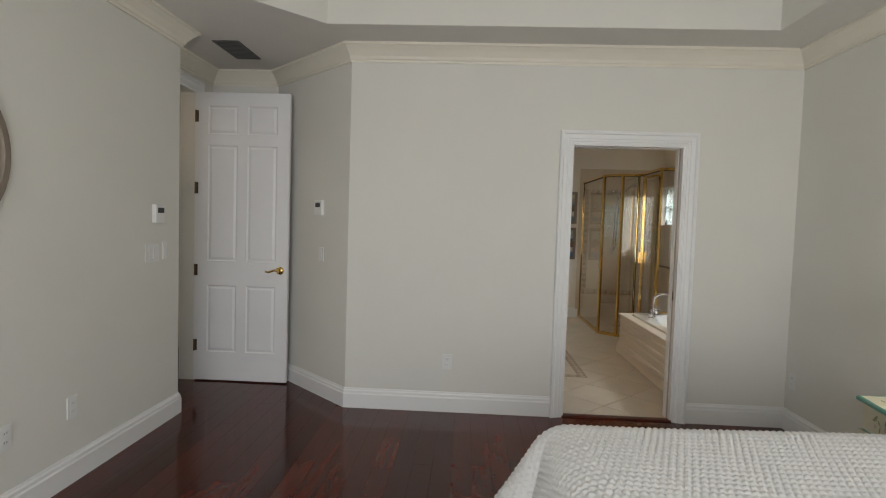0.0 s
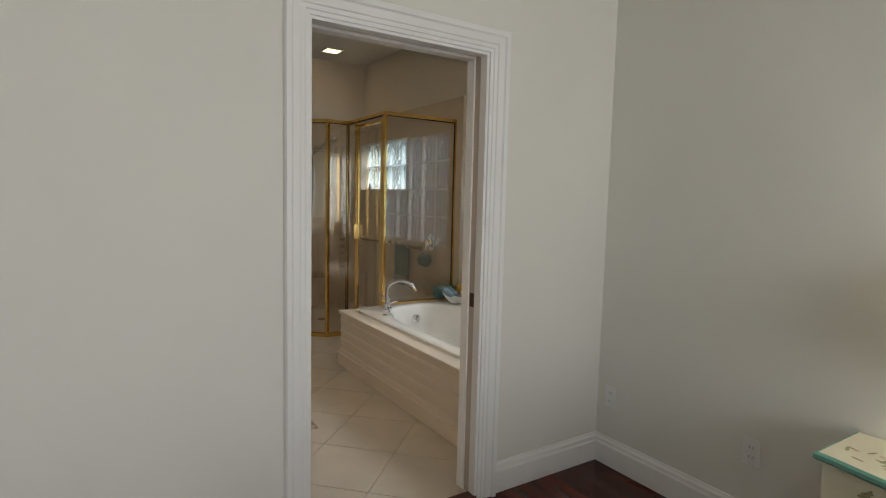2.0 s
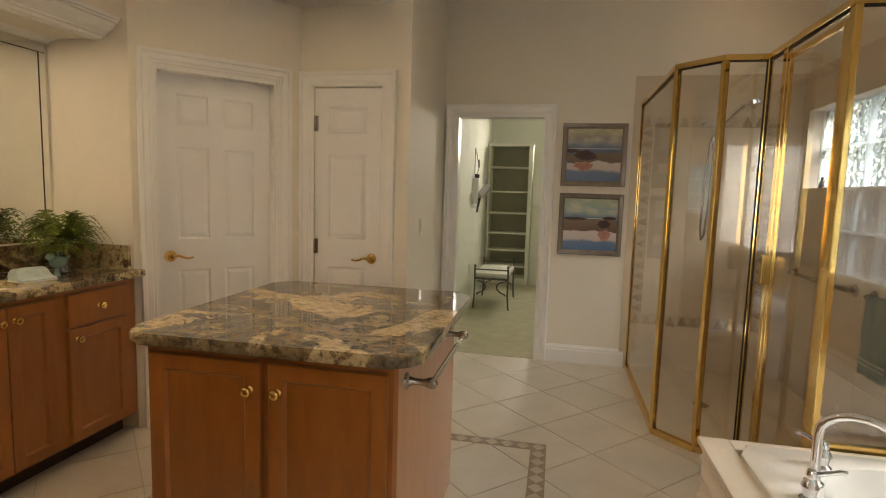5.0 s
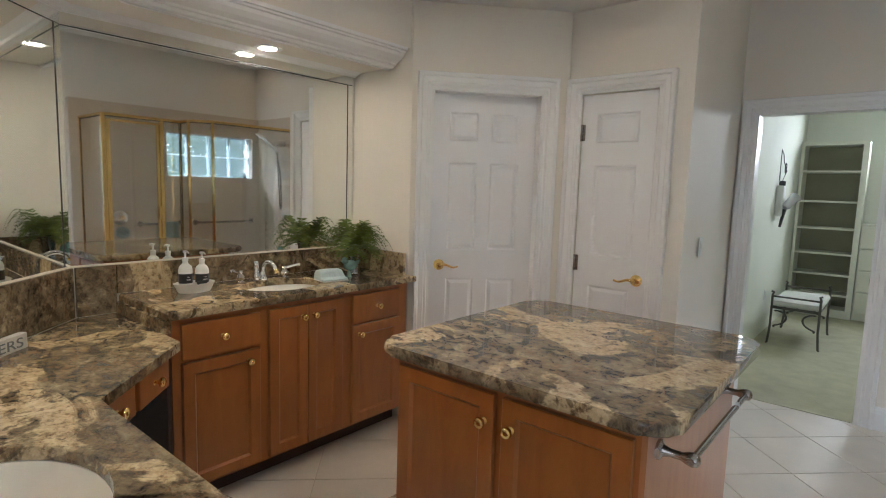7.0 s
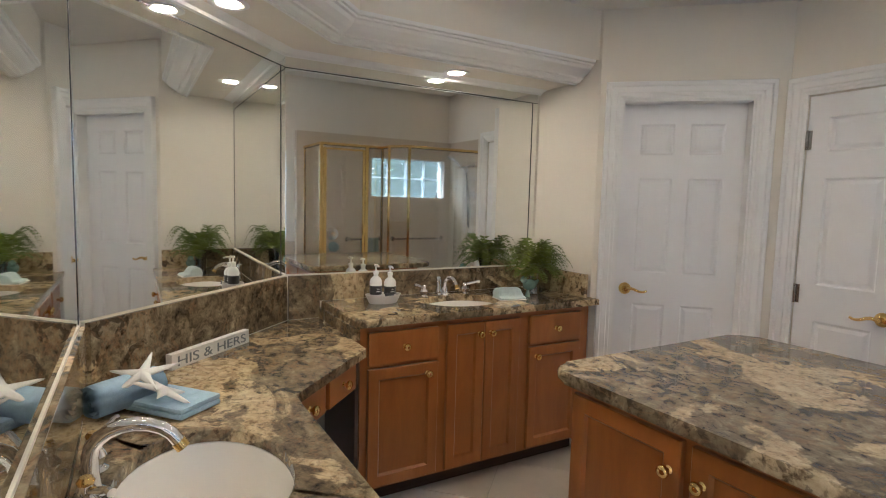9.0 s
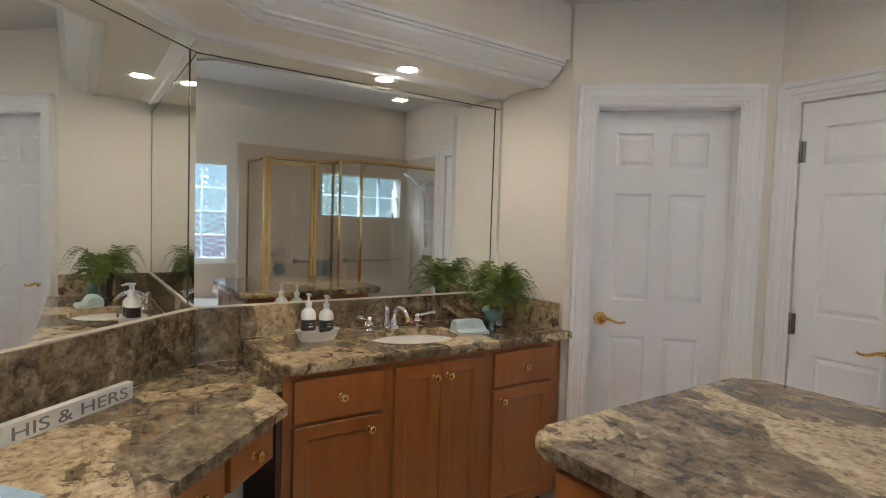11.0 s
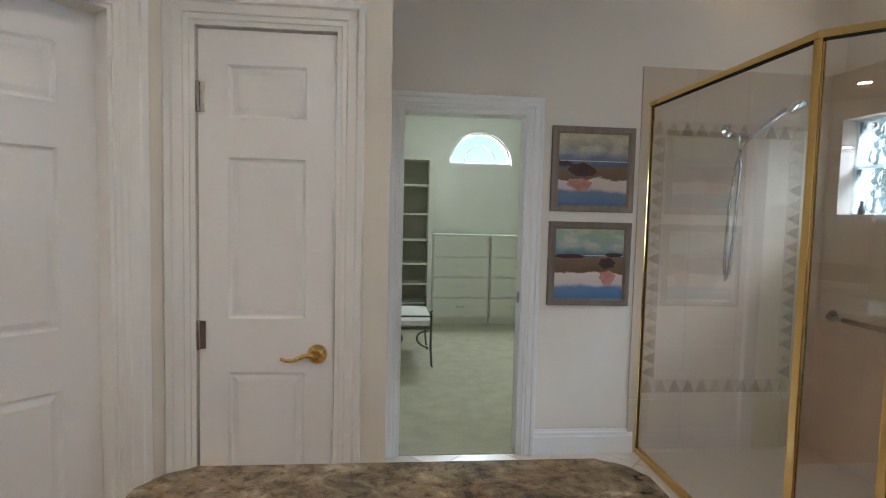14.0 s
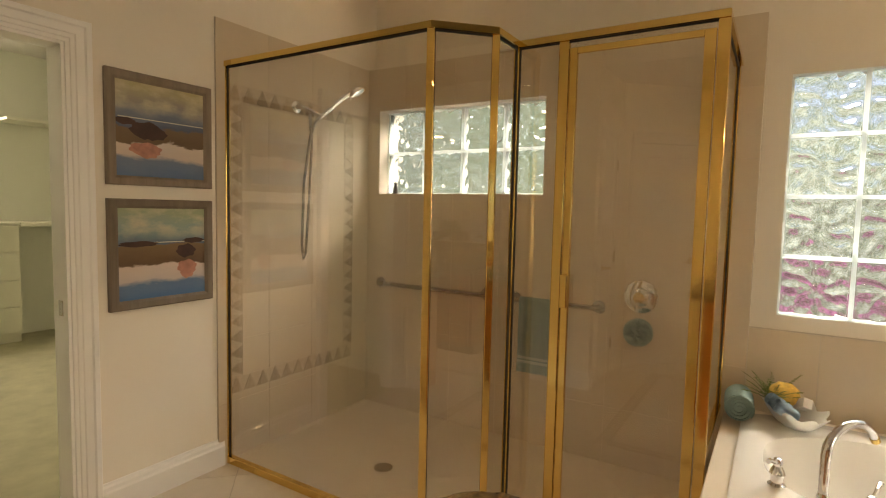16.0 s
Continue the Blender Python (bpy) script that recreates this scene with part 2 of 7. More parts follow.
br_t, br_d, br_m = brn.new("ShaderNodeBsdfTranslucent"), brn.new("ShaderNodeBsdfDiffuse"), brn.new("ShaderNodeMixShader")
br_t.inputs[0].default_value, br_d.inputs[0].default_value = (0.86, 0.93, 0.95, 1), (0.82, 0.86, 0.88, 1)
br_m.inputs[0].default_value = 0.6
brl.new(br_d.outputs[0], br_m.inputs[1]), brl.new(br_t.outputs[0], br_m.inputs[2]), brl.new(br_m.outputs[0], brn["Material Output"].inputs[0])
ACRYLIC = surface("tub_acrylic", (0.82, 0.81, 0.78), 0.12, vary=0.01, bump=0.0)
PORCELAIN = surface("porcelain", (0.82, 0.79, 0.73), 0.08, vary=0.01, bump=0.0)
TUB_PANEL = surface("tub_panel_paint", (0.74, 0.66, 0.56), 0.35, vary=0.02, bump=0.02)
CARPET = surface("pale_green_carpet", (0.48, 0.465, 0.325), 0.95, vary=0.12, scale=6, fine=300, bump=0.6)
IRON = surface("wrought_iron", (0.10, 0.095, 0.08), 0.45, metal=0.6, vary=0.2, scale=20)
FABRIC = surface("pale_seat_fabric", (0.66, 0.66, 0.60), 0.9, vary=0.08, scale=15, fine=250, bump=0.3)
SHELF_BACK = surface("shelf_olive_back", (0.34, 0.33, 0.22), 0.8)
LAMINATE = surface("cream_laminate", (0.76, 0.76, 0.64), 0.4, vary=0.015, bump=0.01)
QUILT = surface("white_coverlet", (0.80, 0.80, 0.78), 0.9, vary=0.03, scale=30, fine=260, bump=0.4)
BLUE_TOWEL = surface("blue_towel", (0.34, 0.48, 0.60), 0.95, vary=0.1, scale=30, fine=350, bump=0.7)
TEAL_TOWEL = surface("teal_towel", (0.24, 0.36, 0.35), 0.95, vary=0.1, scale=30, fine=350, bump=0.7)
PALE_TOWEL = surface("pale_aqua_towel", (0.46, 0.55, 0.55), 0.95, vary=0.1, scale=30, fine=350, bump=0.7)
PLASTIC = surface("white_plastic", (0.76, 0.76, 0.74), 0.35, vary=0.01, bump=0.0)
DARK = surface("dark_plastic", (0.03, 0.03, 0.032), 0.35)
GREY = surface("grey_vent", (0.10, 0.10, 0.10), 0.5)
BLACK_GAP = surface("black_gasket", (0.012, 0.01, 0.008), 0.6)
PAINTED_CREAM = surface("hand_painted_cream", (0.70, 0.67, 0.52), 0.4, vary=0.05, scale=8)
TEAL_EDGE = surface("teal_painted_edge", (0.14, 0.36, 0.29), 0.4, vary=0.1)
OLIVE_PAINT = surface("olive_painted_leaf", (0.33, 0.32, 0.17), 0.5, vary=0.2, scale=30)
ROSE_PAINT = surface("rose_painted_flower", (0.62, 0.46, 0.38), 0.5, vary=0.2, scale=30)
BROWN_MARBLE = surface("aged_gilt_base", (0.33, 0.26, 0.17), 0.5, vary=0.35, scale=25)
LEAF = surface("fern_leaf", (0.125, 0.175, 0.012), 0.5, vary=0.3, scale=20, rnd=0.3)
SHELL = surface("white_shell_ceramic", (0.76, 0.74, 0.70), 0.35, vary=0.04)
SPONGE = surface("yellow_sponge", (0.60, 0.36, 0.08), 0.95, vary=0.25, scale=40, fine=150, bump=0.9)
FRAME_WOOD = wood("grey_brown_frame", (0.155, 0.12, 0.09), (0.225, 0.18, 0.14), 0.5, 2, rnd=0.1)
SIGN_WHITE = surface("distressed_white_wood", (0.62, 0.60, 0.54), 0.6, vary=0.12, scale=18)
INK = surface("grey_ink", (0.16, 0.17, 0.17), 0.6)
GREEN_CERAMIC = surface("green_glaze", (0.16, 0.25, 0.22), 0.15, vary=0.2, scale=20)
CAN_LIGHT = glow("lit_downlight", (1.0, 0.80, 0.54), CAN_GLOW)
SQUARE_LIGHT = glow("lit_square_light", (1.0, 0.66, 0.34), 6.0)
BULB = glow("lit_bulb", (1.0, 0.90, 0.76), 9.0)
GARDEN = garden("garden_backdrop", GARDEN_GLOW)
BRONZE = surface("aged_bronze", (0.12, 0.08, 0.05), 0.4, metal=0.8)



# ---- building helpers ----
def part(name, bm, material, parent=None, label="", smooth=False):
    me = bpy.data.meshes.new(name)
    bmesh.ops.recalc_face_normals(bm, faces=bm.faces[:])
    bm.to_mesh(me)
    bm.free()
    me.materials.append(material)
    if smooth:
        for p in me.polygons:
            p.use_smooth = True
        me.set_sharp_from_angle(angle=radians(40))
    ob = new(name, me)
    ob.parent = parent
    if label:
        tagged(ob, label)
    return ob


def thing(name, label, category, m=None, group="", kind=""):
    ob = new(name)
    ob.empty_display_size = 0.05
    if m is not None:
        ob.matrix_basis = m
    return tagged(ob, label, category, group, kind)


def box(bm, a, b, m=None, bevel=0.0):
    lo, hi = [min(p, q) for p, q in zip(a, b)], [max(p, q) for p, q in zip(a, b)]
    r = bmesh.ops.create_cube(bm, size=1.0)
    t = Matrix.Translation([(p + q) / 2 for p, q in zip(lo, hi)]) @ Matrix.Diagonal([*(q - p for p, q in zip(lo, hi)), 1])
    bmesh.ops.transform(bm, matrix=(m @ t) if m else t, verts=r["verts"])
    if bevel:
        es = {e for v in r["verts"] for e in v.link_edges}
        bmesh.ops.bevel(bm, geom=list(es), offset=bevel, segments=2, profile=0.6, affect="EDGES")
    return bm


def boxes(items, m=None, bevel=0.0):
    bm = bmesh.new()
    for a, b in items:
        box(bm, a, b, m, bevel)
    return bm


def prism(bm, pts, z0, z1, m=None):
    """A polygon of the plan, pulled up from z0 to z1."""
    lo = [bm.verts.new((m @ Vector((x, y, z0))) if m else (x, y, z0)) for x, y in pts]
    hi = [bm.verts.new((m @ Vector((x, y, z1))) if m else (x, y, z1)) for x, y in pts]
    n = len(pts)
    bm.faces.new(lo[::-1]), bm.faces.new(hi)
    for i in range(n):
        bm.faces.new((lo[i], lo[(i + 1) % n], hi[(i + 1) % n], hi[i]))
    return bm


def lathe(bm, prof, seg=24, m=None):
    """A turned shape from (radius, height) pairs."""
    rings = []
    for r, z in prof:
        rings.append([bm.verts.new((m or Matrix()) @ Vector((r * math.cos(k * math.tau / seg), r * math.sin(k * math.tau / seg), z))) for k in range(seg)])
    for a, b in zip(rings, rings[1:]):
        for k in range(seg):
            bm.faces.new((a[k], a[(k + 1) % seg], b[(k + 1) % seg], b[k]))
    bm.faces.new(rings[0][::-1]), bm.faces.new(rings[-1])
    return bm


def tube(bm, pts, rad, seg=10):
    """A round rod along a line of points; rad may be one number or one a point."""
    pts = [Vector(p) for p in pts]
    rads = rad if isinstance(rad, (list, tuple)) else [rad] * len(pts)
    rings, up = [], Vector((0.13, 0.29, 0.95))
    for i, p in enumerate(pts):
        d = (pts[min(i + 1, len(pts) - 1)] - pts[max(i - 1, 0)]).normalized()
        s = d.cross(up)
        if s.length < 0.05:
            s = d.cross(Vector((1, 0, 0)))
        s.normalize()
        u = s.cross(d).normalized()
        rings.append([bm.verts.new(p + rads[i] * (math.cos(k * math.tau / seg) * s + math.sin(k * math.tau / seg) * u)) for k in range(seg)])
        up = u
    for a, b in zip(rings, rings[1:]):
        for k in range(seg):
            bm.faces.new((a[k], a[(k + 1) % seg], b[(k + 1) % seg], b[k]))
    bm.faces.new(rings[0][::-1]), bm.faces.new(rings[-1])
    return bm


def sweep(bm, pts, prof, place, closed=False):
    """A moulding: prof pairs (d out to the left of the line, h) along a flat line with mitred corners; place(u, v, h) gives the point."""
    n, rows = len(pts), []
    for i in range(n):
        p = Vector(pts[i])
        a = (p - Vector(pts[i - 1])).normalized() if closed or i else None
        b = (Vector(pts[(i + 1) % n]) - p).normalized() if closed or i < n - 1 else None
        a, b = a or b, b or a
        na, nb = Vector((-a.y, a.x)), Vector((-b.y, b.x))
        mit = (na + nb) / max(0.3, 1 + na.dot(nb))
        rows.append([bm.verts.new(place(p.x + mit.x * d, p.y + mit.y * d, h)) for d, h in prof])
    k = len(prof)
    for i in range(n if closed else n - 1):
        r, s = rows[i], rows[(i + 1) % n]
        for j in range(k):
            bm.faces.new((r[j], s[j], s[(j + 1) % k], r[(j + 1) % k]))
    if not closed:
        bm.faces.new(rows[0]), bm.faces.new(rows[-1][::-1])
    return bm


def flat(u, v, h):
    return Vector((u, v, h))


def along(p, q):
    """Frame of a wall from p to q of the plan: x along it, z up, -y out to the right of the way, into the room."""
    d = Vector((q[0] - p[0], q[1] - p[1]))
    return pose(p[0], p[1], 0, 0, 0, math.degrees(math.atan2(d.y, d.x))), d.length


def wall(name, p, q, z0, z1, thick, holes, material):
    """A wall whose room face runs from p to q; the room lies to the right of the way. Holes: (from, to, low, high) along it."""
    m, w = along(p, q)
    bm, x = bmesh.new(), 0.0
    for a, b, lo, hi in sorted(holes):
        if a > x:
            box(bm, (x, 0, z0), (a, thick, z1), m)
        if lo > z0:
            box(bm, (a, 0, z0), (b, thick, lo), m)
        if hi < z1:
            box(bm, (a, 0, hi), (b, thick, z1), m)
        x = b
    if w > x:
        box(bm, (x, 0, z0), (w, thick, z1), m)
    return tagged(part(name, bm, material), kind="structure")


CASING = [(0, 0), (0, 0.011), (0.014, 0.013), (0.017, 0.018), (0.032, 0.019), (0.036, 0.024), (0.064, 0.028), (0.070, 0.036), (0.088, 0.038), (0.092, 0.032), (0.092, 0)]
BASE = [(0, 0), (0.018, 0), (0.018, 0.105), (0.014, 0.115), (0.013, 0.13), (0.007, 0.14), (0.005, 0.15), (0, 0.15)]
CROWN = [(0, -0.125), (0.012, -0.125), (0.014, -0.11), (0.022, -0.105), (0.03, -0.085), (0.06, -0.045), (0.075, -0.03), (0.085, -0.02), (0.095, -0.018), (0.095, 0), (0, 0)]


def casing(name, p, q, a, b, top, material=None, foot=0.0, parent=None):
    """Door casing on the room face of a wall from p to q, round an opening a..b."""
    m, _ = along(p, q)
    bm = sweep(bmesh.new(), [(b, foot), (b, top), (a, top), (a, foot)], [(-d, h) for d, h in CASING], lambda u, v, h: m @ Vector((u, -h, v)))
    return tagged(part(name, bm, material or TRIM, parent), kind="structure")


# ---- the plan ----
ZB, ZT, ZV = 2.725, 3.07, 2.53          # ceilings: bedroom, bath, vanity side of the bath
RX, LX, BACK = 1.597, -2.82, -5.8       # bedroom walls
WX, CY, TX = 2.26, 4.585, 2.165          # bath's window wall, closet wall, tile face
DOOR_H = 2.04
WC0, WC1, LINY, BUMPX = (-1.88, 2.585), (-1.235, 3.295), 3.315, -0.512
MX, MC, MY = -2.37, (-1.555, 0.14), 0.14
MB = (MX, 0.955)
SIDEY = 2.56
NWX = -1.672                            # where the angled wall meets the bath side wall

# bedroom
wall("wall_bath_side", (NWX, 0), (RX + 0.12, 0), 0, ZT + 0.1, 0.14, [(-0.024 - NWX, 0.787 - NWX, 0, DOOR_H)], WALL)
wall("wall_east", (RX, 0), (RX, BACK), 0, ZB + 0.5, 0.12, [], WALL)
wall("wall_south", (RX + 0.12, BACK), (LX - 0.12, BACK), 0, ZB + 0.5, 0.12, [(0.55, 4.09, 0.4, 2.5)], WALL)
wall("wall_west", (LX, BACK), (LX, -0.29), 0, ZB + 0.5, 0.12, [], WALL)
wall("wall_west_return", (LX - 0.12, -0.29), (-3.115, -0.29), 0, ZB + 0.5, 0.12, [], WALL)
wall("wall_entry", (-3.115, -0.29), (-3.115, 0.8), 0, ZB + 0.5, 0.12, [(0.02, 0.785, 0, 2.47)], WALL)
wall("wall_entry_back", (-3.115, 0.8), (-2.51, 0.8), 0, ZB + 0.5, 0.12, [], WALL)
wall("wall_angled", (-2.51, 0.8), (NWX, 0), 0, ZB + 0.3, 0.09, [], WALL)
wall("wall_hall", (-4.3, -1.2), (-4.3, 1.6), 0, ZB + 0.5, 0.1, [], BATH_WALL)
# unseen hall ends, added to block the sky's light
wall("sky_stop_hall_south", (-3.1, -1.2), (-4.4, -1.2), 0, ZB + 0.5, 0.1, [], BATH_WALL)
wall("sky_stop_hall_north", (-4.4, 1.6), (-2.5, 1.6), 0, ZB + 0.5, 0.1, [], BATH_WALL)
tagged(part("ceiling_bedroom", boxes([((LX - 0.5, -0.42, ZB), (RX + 0.1, 0.95, ZB + 0.1)), ((RX - 0.41, BACK, ZB), (RX + 0.1, -0.42, ZB + 0.1)),
    ((LX - 0.5, BACK, ZB), (-2.3, -0.42, ZB + 0.1)), ((-2.3, BACK, ZB), (RX - 0.41, BACK + 0.5, ZB + 0.1)),
    ((-4.4, -1.3, ZB), (LX - 0.5, 1.7, ZB + 0.1)), ((-2.5, BACK, ZB + 0.6), (RX, -0.3, ZB + 0.66))]), CEIL), kind="structure")
trayb = bmesh.new()
prism(trayb, [(-2.3, -0.42), (-1.75, -0.42), (-2.3, -0.99)], ZB, ZB + 0.098)
tagged(part("ceiling_tray_corner", trayb, CEIL), kind="structure")
tr = bmesh.new()
sweep(tr, [(-1.75, -0.42), (-2.3, -0.99), (-2.3, BACK + 0.5), (RX - 0.41, BACK + 0.5), (RX - 0.41, -0.42)], [(0.004, 0.001), (-0.03, 0.001), (-0.03, 0.6), (0.004, 0.6)], lambda u, v, h: Vector((u, v, ZB + h)), closed=True)
tagged(part("ceiling_tray_side", tr, WALL), kind="structure")
cr = bmesh.new()
sweep(cr, [(RX, BACK), (RX, 0), (NWX, 0), (-2.51, 0.8), (-3.115, 0.8), (-3.115, -0.29), (LX, -0.29), (LX, BACK)], CROWN, lambda u, v, h: Vector((u, v, ZB + h)))
tagged(part("crown_moulding", cr, CREAM_TRIM), kind="structure")
for nm, pts in (("baseboard_east", [(RX, BACK), (RX, 0), (0.877, 0)]), ("baseboard_north", [(-0.114, 0), (NWX, 0), (-2.51, 0.8), (-3.095, 0.8)]),
                ("baseboard_west", [(LX - 0.2, -0.29), (LX, -0.29), (LX, BACK)])):
    tagged(part(nm, sweep(bmesh.new(), pts, BASE, flat), TRIM), kind="structure")

# bath
wall("wall_bath_south", (WX + 0.1, MY), (RX + 0.12, MY), 0, ZT + 0.1, 0.139, [], BATH_WALL)
skin = boxes([((MC[0] - 0.01, MY, 0), (-0.025, MY + 0.006, ZT)), ((0.788, MY, 0), (WX, MY + 0.006, ZT)), ((-0.025, MY, DOOR_H), (0.788, MY + 0.006, ZT))])
tagged(part("wall_bath_door_side", skin, BATH_WALL), kind="structure")
wall("wall_mirror", (MX, MB[1] - 0.02), (MX, SIDEY + 0.1), 0, ZT, 0.12, [], BATH_WALL)
wall("wall_mirror_diagonal", (MC[0] + 0.05, MC[1] - 0.05), MB, 0, ZT, 0.09, [], BATH_WALL)
wall("wall_vanity_end", (MX, SIDEY), WC0, 0, ZT, 0.12, [], BATH_WALL)
WCM, WCL = along(WC0, WC1)
WCA, WCB = 0.125, 0.80
wall("wall_toilet_room", WC0, WC1, 0, ZT, 0.14, [(WCA, WCB, 0, DOOR_H)], BATH_WALL)
LA, LB = 0.095, 0.553
wall("wall_linen", (WC1[0] - 0.01, LINY), (BUMPX, LINY), 0, ZT, 0.14, [(LA, LB, 0, DOOR_H)], BATH_WALL)
wall("wall_bump", (BUMPX - 0.008, LINY + 0.14), (-0.556, CY), 0, ZT, 0.14, [], BATH_WALL)
wall("wall_closet", (-0.65, CY), (WX + 0.1, CY), 0, ZT, 0.12, [(0.201, 0.932, 0, DOOR_H)], BATH_WALL)
SHW = (4.47, 3.27, 1.50, 2.06)
TUBW = (2.09, 0.37, 0.93, 2.07)
wall("wall_window", (WX, CY + 0.1), (WX, 0.0), 0, ZT, 0.16, [(CY + 0.1 - SHW[0], CY + 0.1 - SHW[1], SHW[2], SHW[3]), (CY + 0.1 - TUBW[0], CY + 0.1 - TUBW[1], TUBW[2], TUBW[3])], BATH_WALL)
cb = boxes([((-0.62, 0.05, ZT), (WX + 0.2, CY + 0.1, ZT + 0.1)), ((-0.66, 0.13, ZV + 0.1), (-0.62, LINY + 0.15, ZT))])
prism(cb, [(-0.62, 0.05), (-0.62, LINY + 0.15), (-2.45, LINY + 0.15), (-2.45, 0.98), (-1.60, 0.13), (-1.5, 0.05)], ZV, ZV + 0.1)
tagged(part("ceiling_bath", cb, CEIL), kind="structure")
# unseen slab over all rooms, added to keep sun out of the gaps
tagged(part("sun_stop_roof", boxes([((-4.6, BACK - 0.3, 3.42), (2.9, 9.2, 3.5))]), CEIL), kind="structure")
for nm, pts in (("baseboard_closet_wall", [(1.0, CY), (0.375, CY)]), ("baseboard_bump", [(-0.555, CY - 0.03), (BUMPX, LINY), (-0.59, LINY)])):
    tagged(part(nm, sweep(bmesh.new(), pts, BASE, flat), TRIM), kind="structure")

# door openings
casing("trim_bath_door_bedroom", (NWX, 0), (RX, 0), -0.024 - NWX, 0.787 - NWX, DOOR_H)
casing("trim_bath_door_inside", (RX, MY + 0.006), (-1.71, MY + 0.006), RX - 0.787, RX + 0.024, DOOR_H)
casing("trim_toilet_room_door", WC0, WC1, WCA, WCB, DOOR_H)
casing("trim_linen_door", (WC1[0] - 0.01, LINY), (BUMPX, LINY), LA, LB, DOOR_H)
casing("trim_closet_door", (-0.65, CY), (WX, CY), 0.201, 0.932, DOOR_H)
casing("trim_entry_door", (-3.115, -0.29), (-3.115, 0.8), 0.09, 0.785, 2.47)
casing("trim_entry_door_hall", (-3.235, 0.8), (-3.235, -0.29), 0.305, 1.0, 2.47)
# jamb of the pocket door: two linings with a dark slot between them
jm = boxes([((0.787, -0.001, 0), (0.775, 0.045, DOOR_H)), ((0.787, 0.095, 0), (0.775, 0.147, DOOR_H)), ((-0.024, -0.001, 0), (-0.012, 0.147, DOOR_H)), ((-0.012, -0.001, DOOR_H), (0.775, 0.045, DOOR_H - 0.012)), ((-0.012, 0.095, DOOR_H), (0.775, 0.147, DOOR_H - 0.012))])
jamb = tagged(part("jamb_pocket_door", jm, TRIM), kind="structure")
part("slot", boxes([((0.7872, 0.045, 0), (0.783, 0.095, DOOR_H))]), surface("slot_wood", (0.50, 0.44, 0.38), 0.6), jamb)
part("strike_plate", boxes([((0.7835, 0.052, 0.90), (0.780, 0.088, 0.965))], bevel=0.001), BRONZE, jamb, "dark bronze strike plate")
jc = boxes([((-0.449, CY - 0.001, 0), (-0.437, CY + 0.121, DOOR_H)), ((0.282, CY - 0.001, 0), (0.27, CY + 0.121, DOOR_H)), ((-0.437, CY - 0.001, DOOR_H), (0.27, CY + 0.121, DOOR_H - 0.012))])
jcl = tagged(part("jamb_closet", jc, TRIM), kind="structure")
part("strike_plate", boxes([((0.2705, CY + 0.04, 0.92), (0.267, CY + 0.075, 0.985))], bevel=0.001), NICKEL, jcl)
part("threshold", boxes([((-0.024, -0.005, 0.0), (0.787, 0.05, 0.012))], bevel=0.003), wood("threshold_wood", (0.03, 0.008, 0.005), (0.09, 0.02, 0.012), 0.3, 0), jamb)

# floors
floor_bed = tagged(part("floor", boxes([((-4.4, BACK - 0.1, -0.06), (RX + 0.1, 0.001, -0.012)), ((-4.4, 0.001, -0.06), (-1.7, 1.7, -0.012))]), KICK), kind="structure")
fb = prism(bmesh.new(), [(-1.5, 0.0), (WX + 0.1, 0.0), (WX + 0.1, CY), (-2.45, CY), (-2.45, 0.98), (-1.60, 0.13)], -0.06, -0.006)
floor_bath = tagged(part("floor_bath", fb, GROUT), kind="structure")
floor_closet = tagged(part("floor_closet", boxes([((-0.9, CY, -0.05), (2.7, 9.0, 0.004))]), CARPET), kind="structure")



# ---- doors ----
def knob_lever(parent, m, length=-0.11):
    """A brass lever handle: round rose, neck and a curved lever."""
    bm = bmesh.new()
    lathe(bm, [(0.034, 0), (0.034, 0.004), (0.026, 0.012), (0.014, 0.016), (0.011, 0.045), (0.013, 0.05), (0.0115, 0.058)], 20, m @ pose(0, 0, 0, 90))
    s = math.copysign(1, length)
    tube(bm, [m @ Vector((s * abs(length) * k / 8, -0.05 - 0.004 * math.sin(k / 8 * math.pi), 0.008 * math.sin(k / 8 * math.tau) - 0.004 * k / 8)) for k in range(9)], [0.009, 0.009, 0.0085, 0.008, 0.0075, 0.007, 0.0065, 0.006, 0.006], 10)
    return part("door_handle", bm, BRASS, parent, "polished brass lever handle", smooth=True)


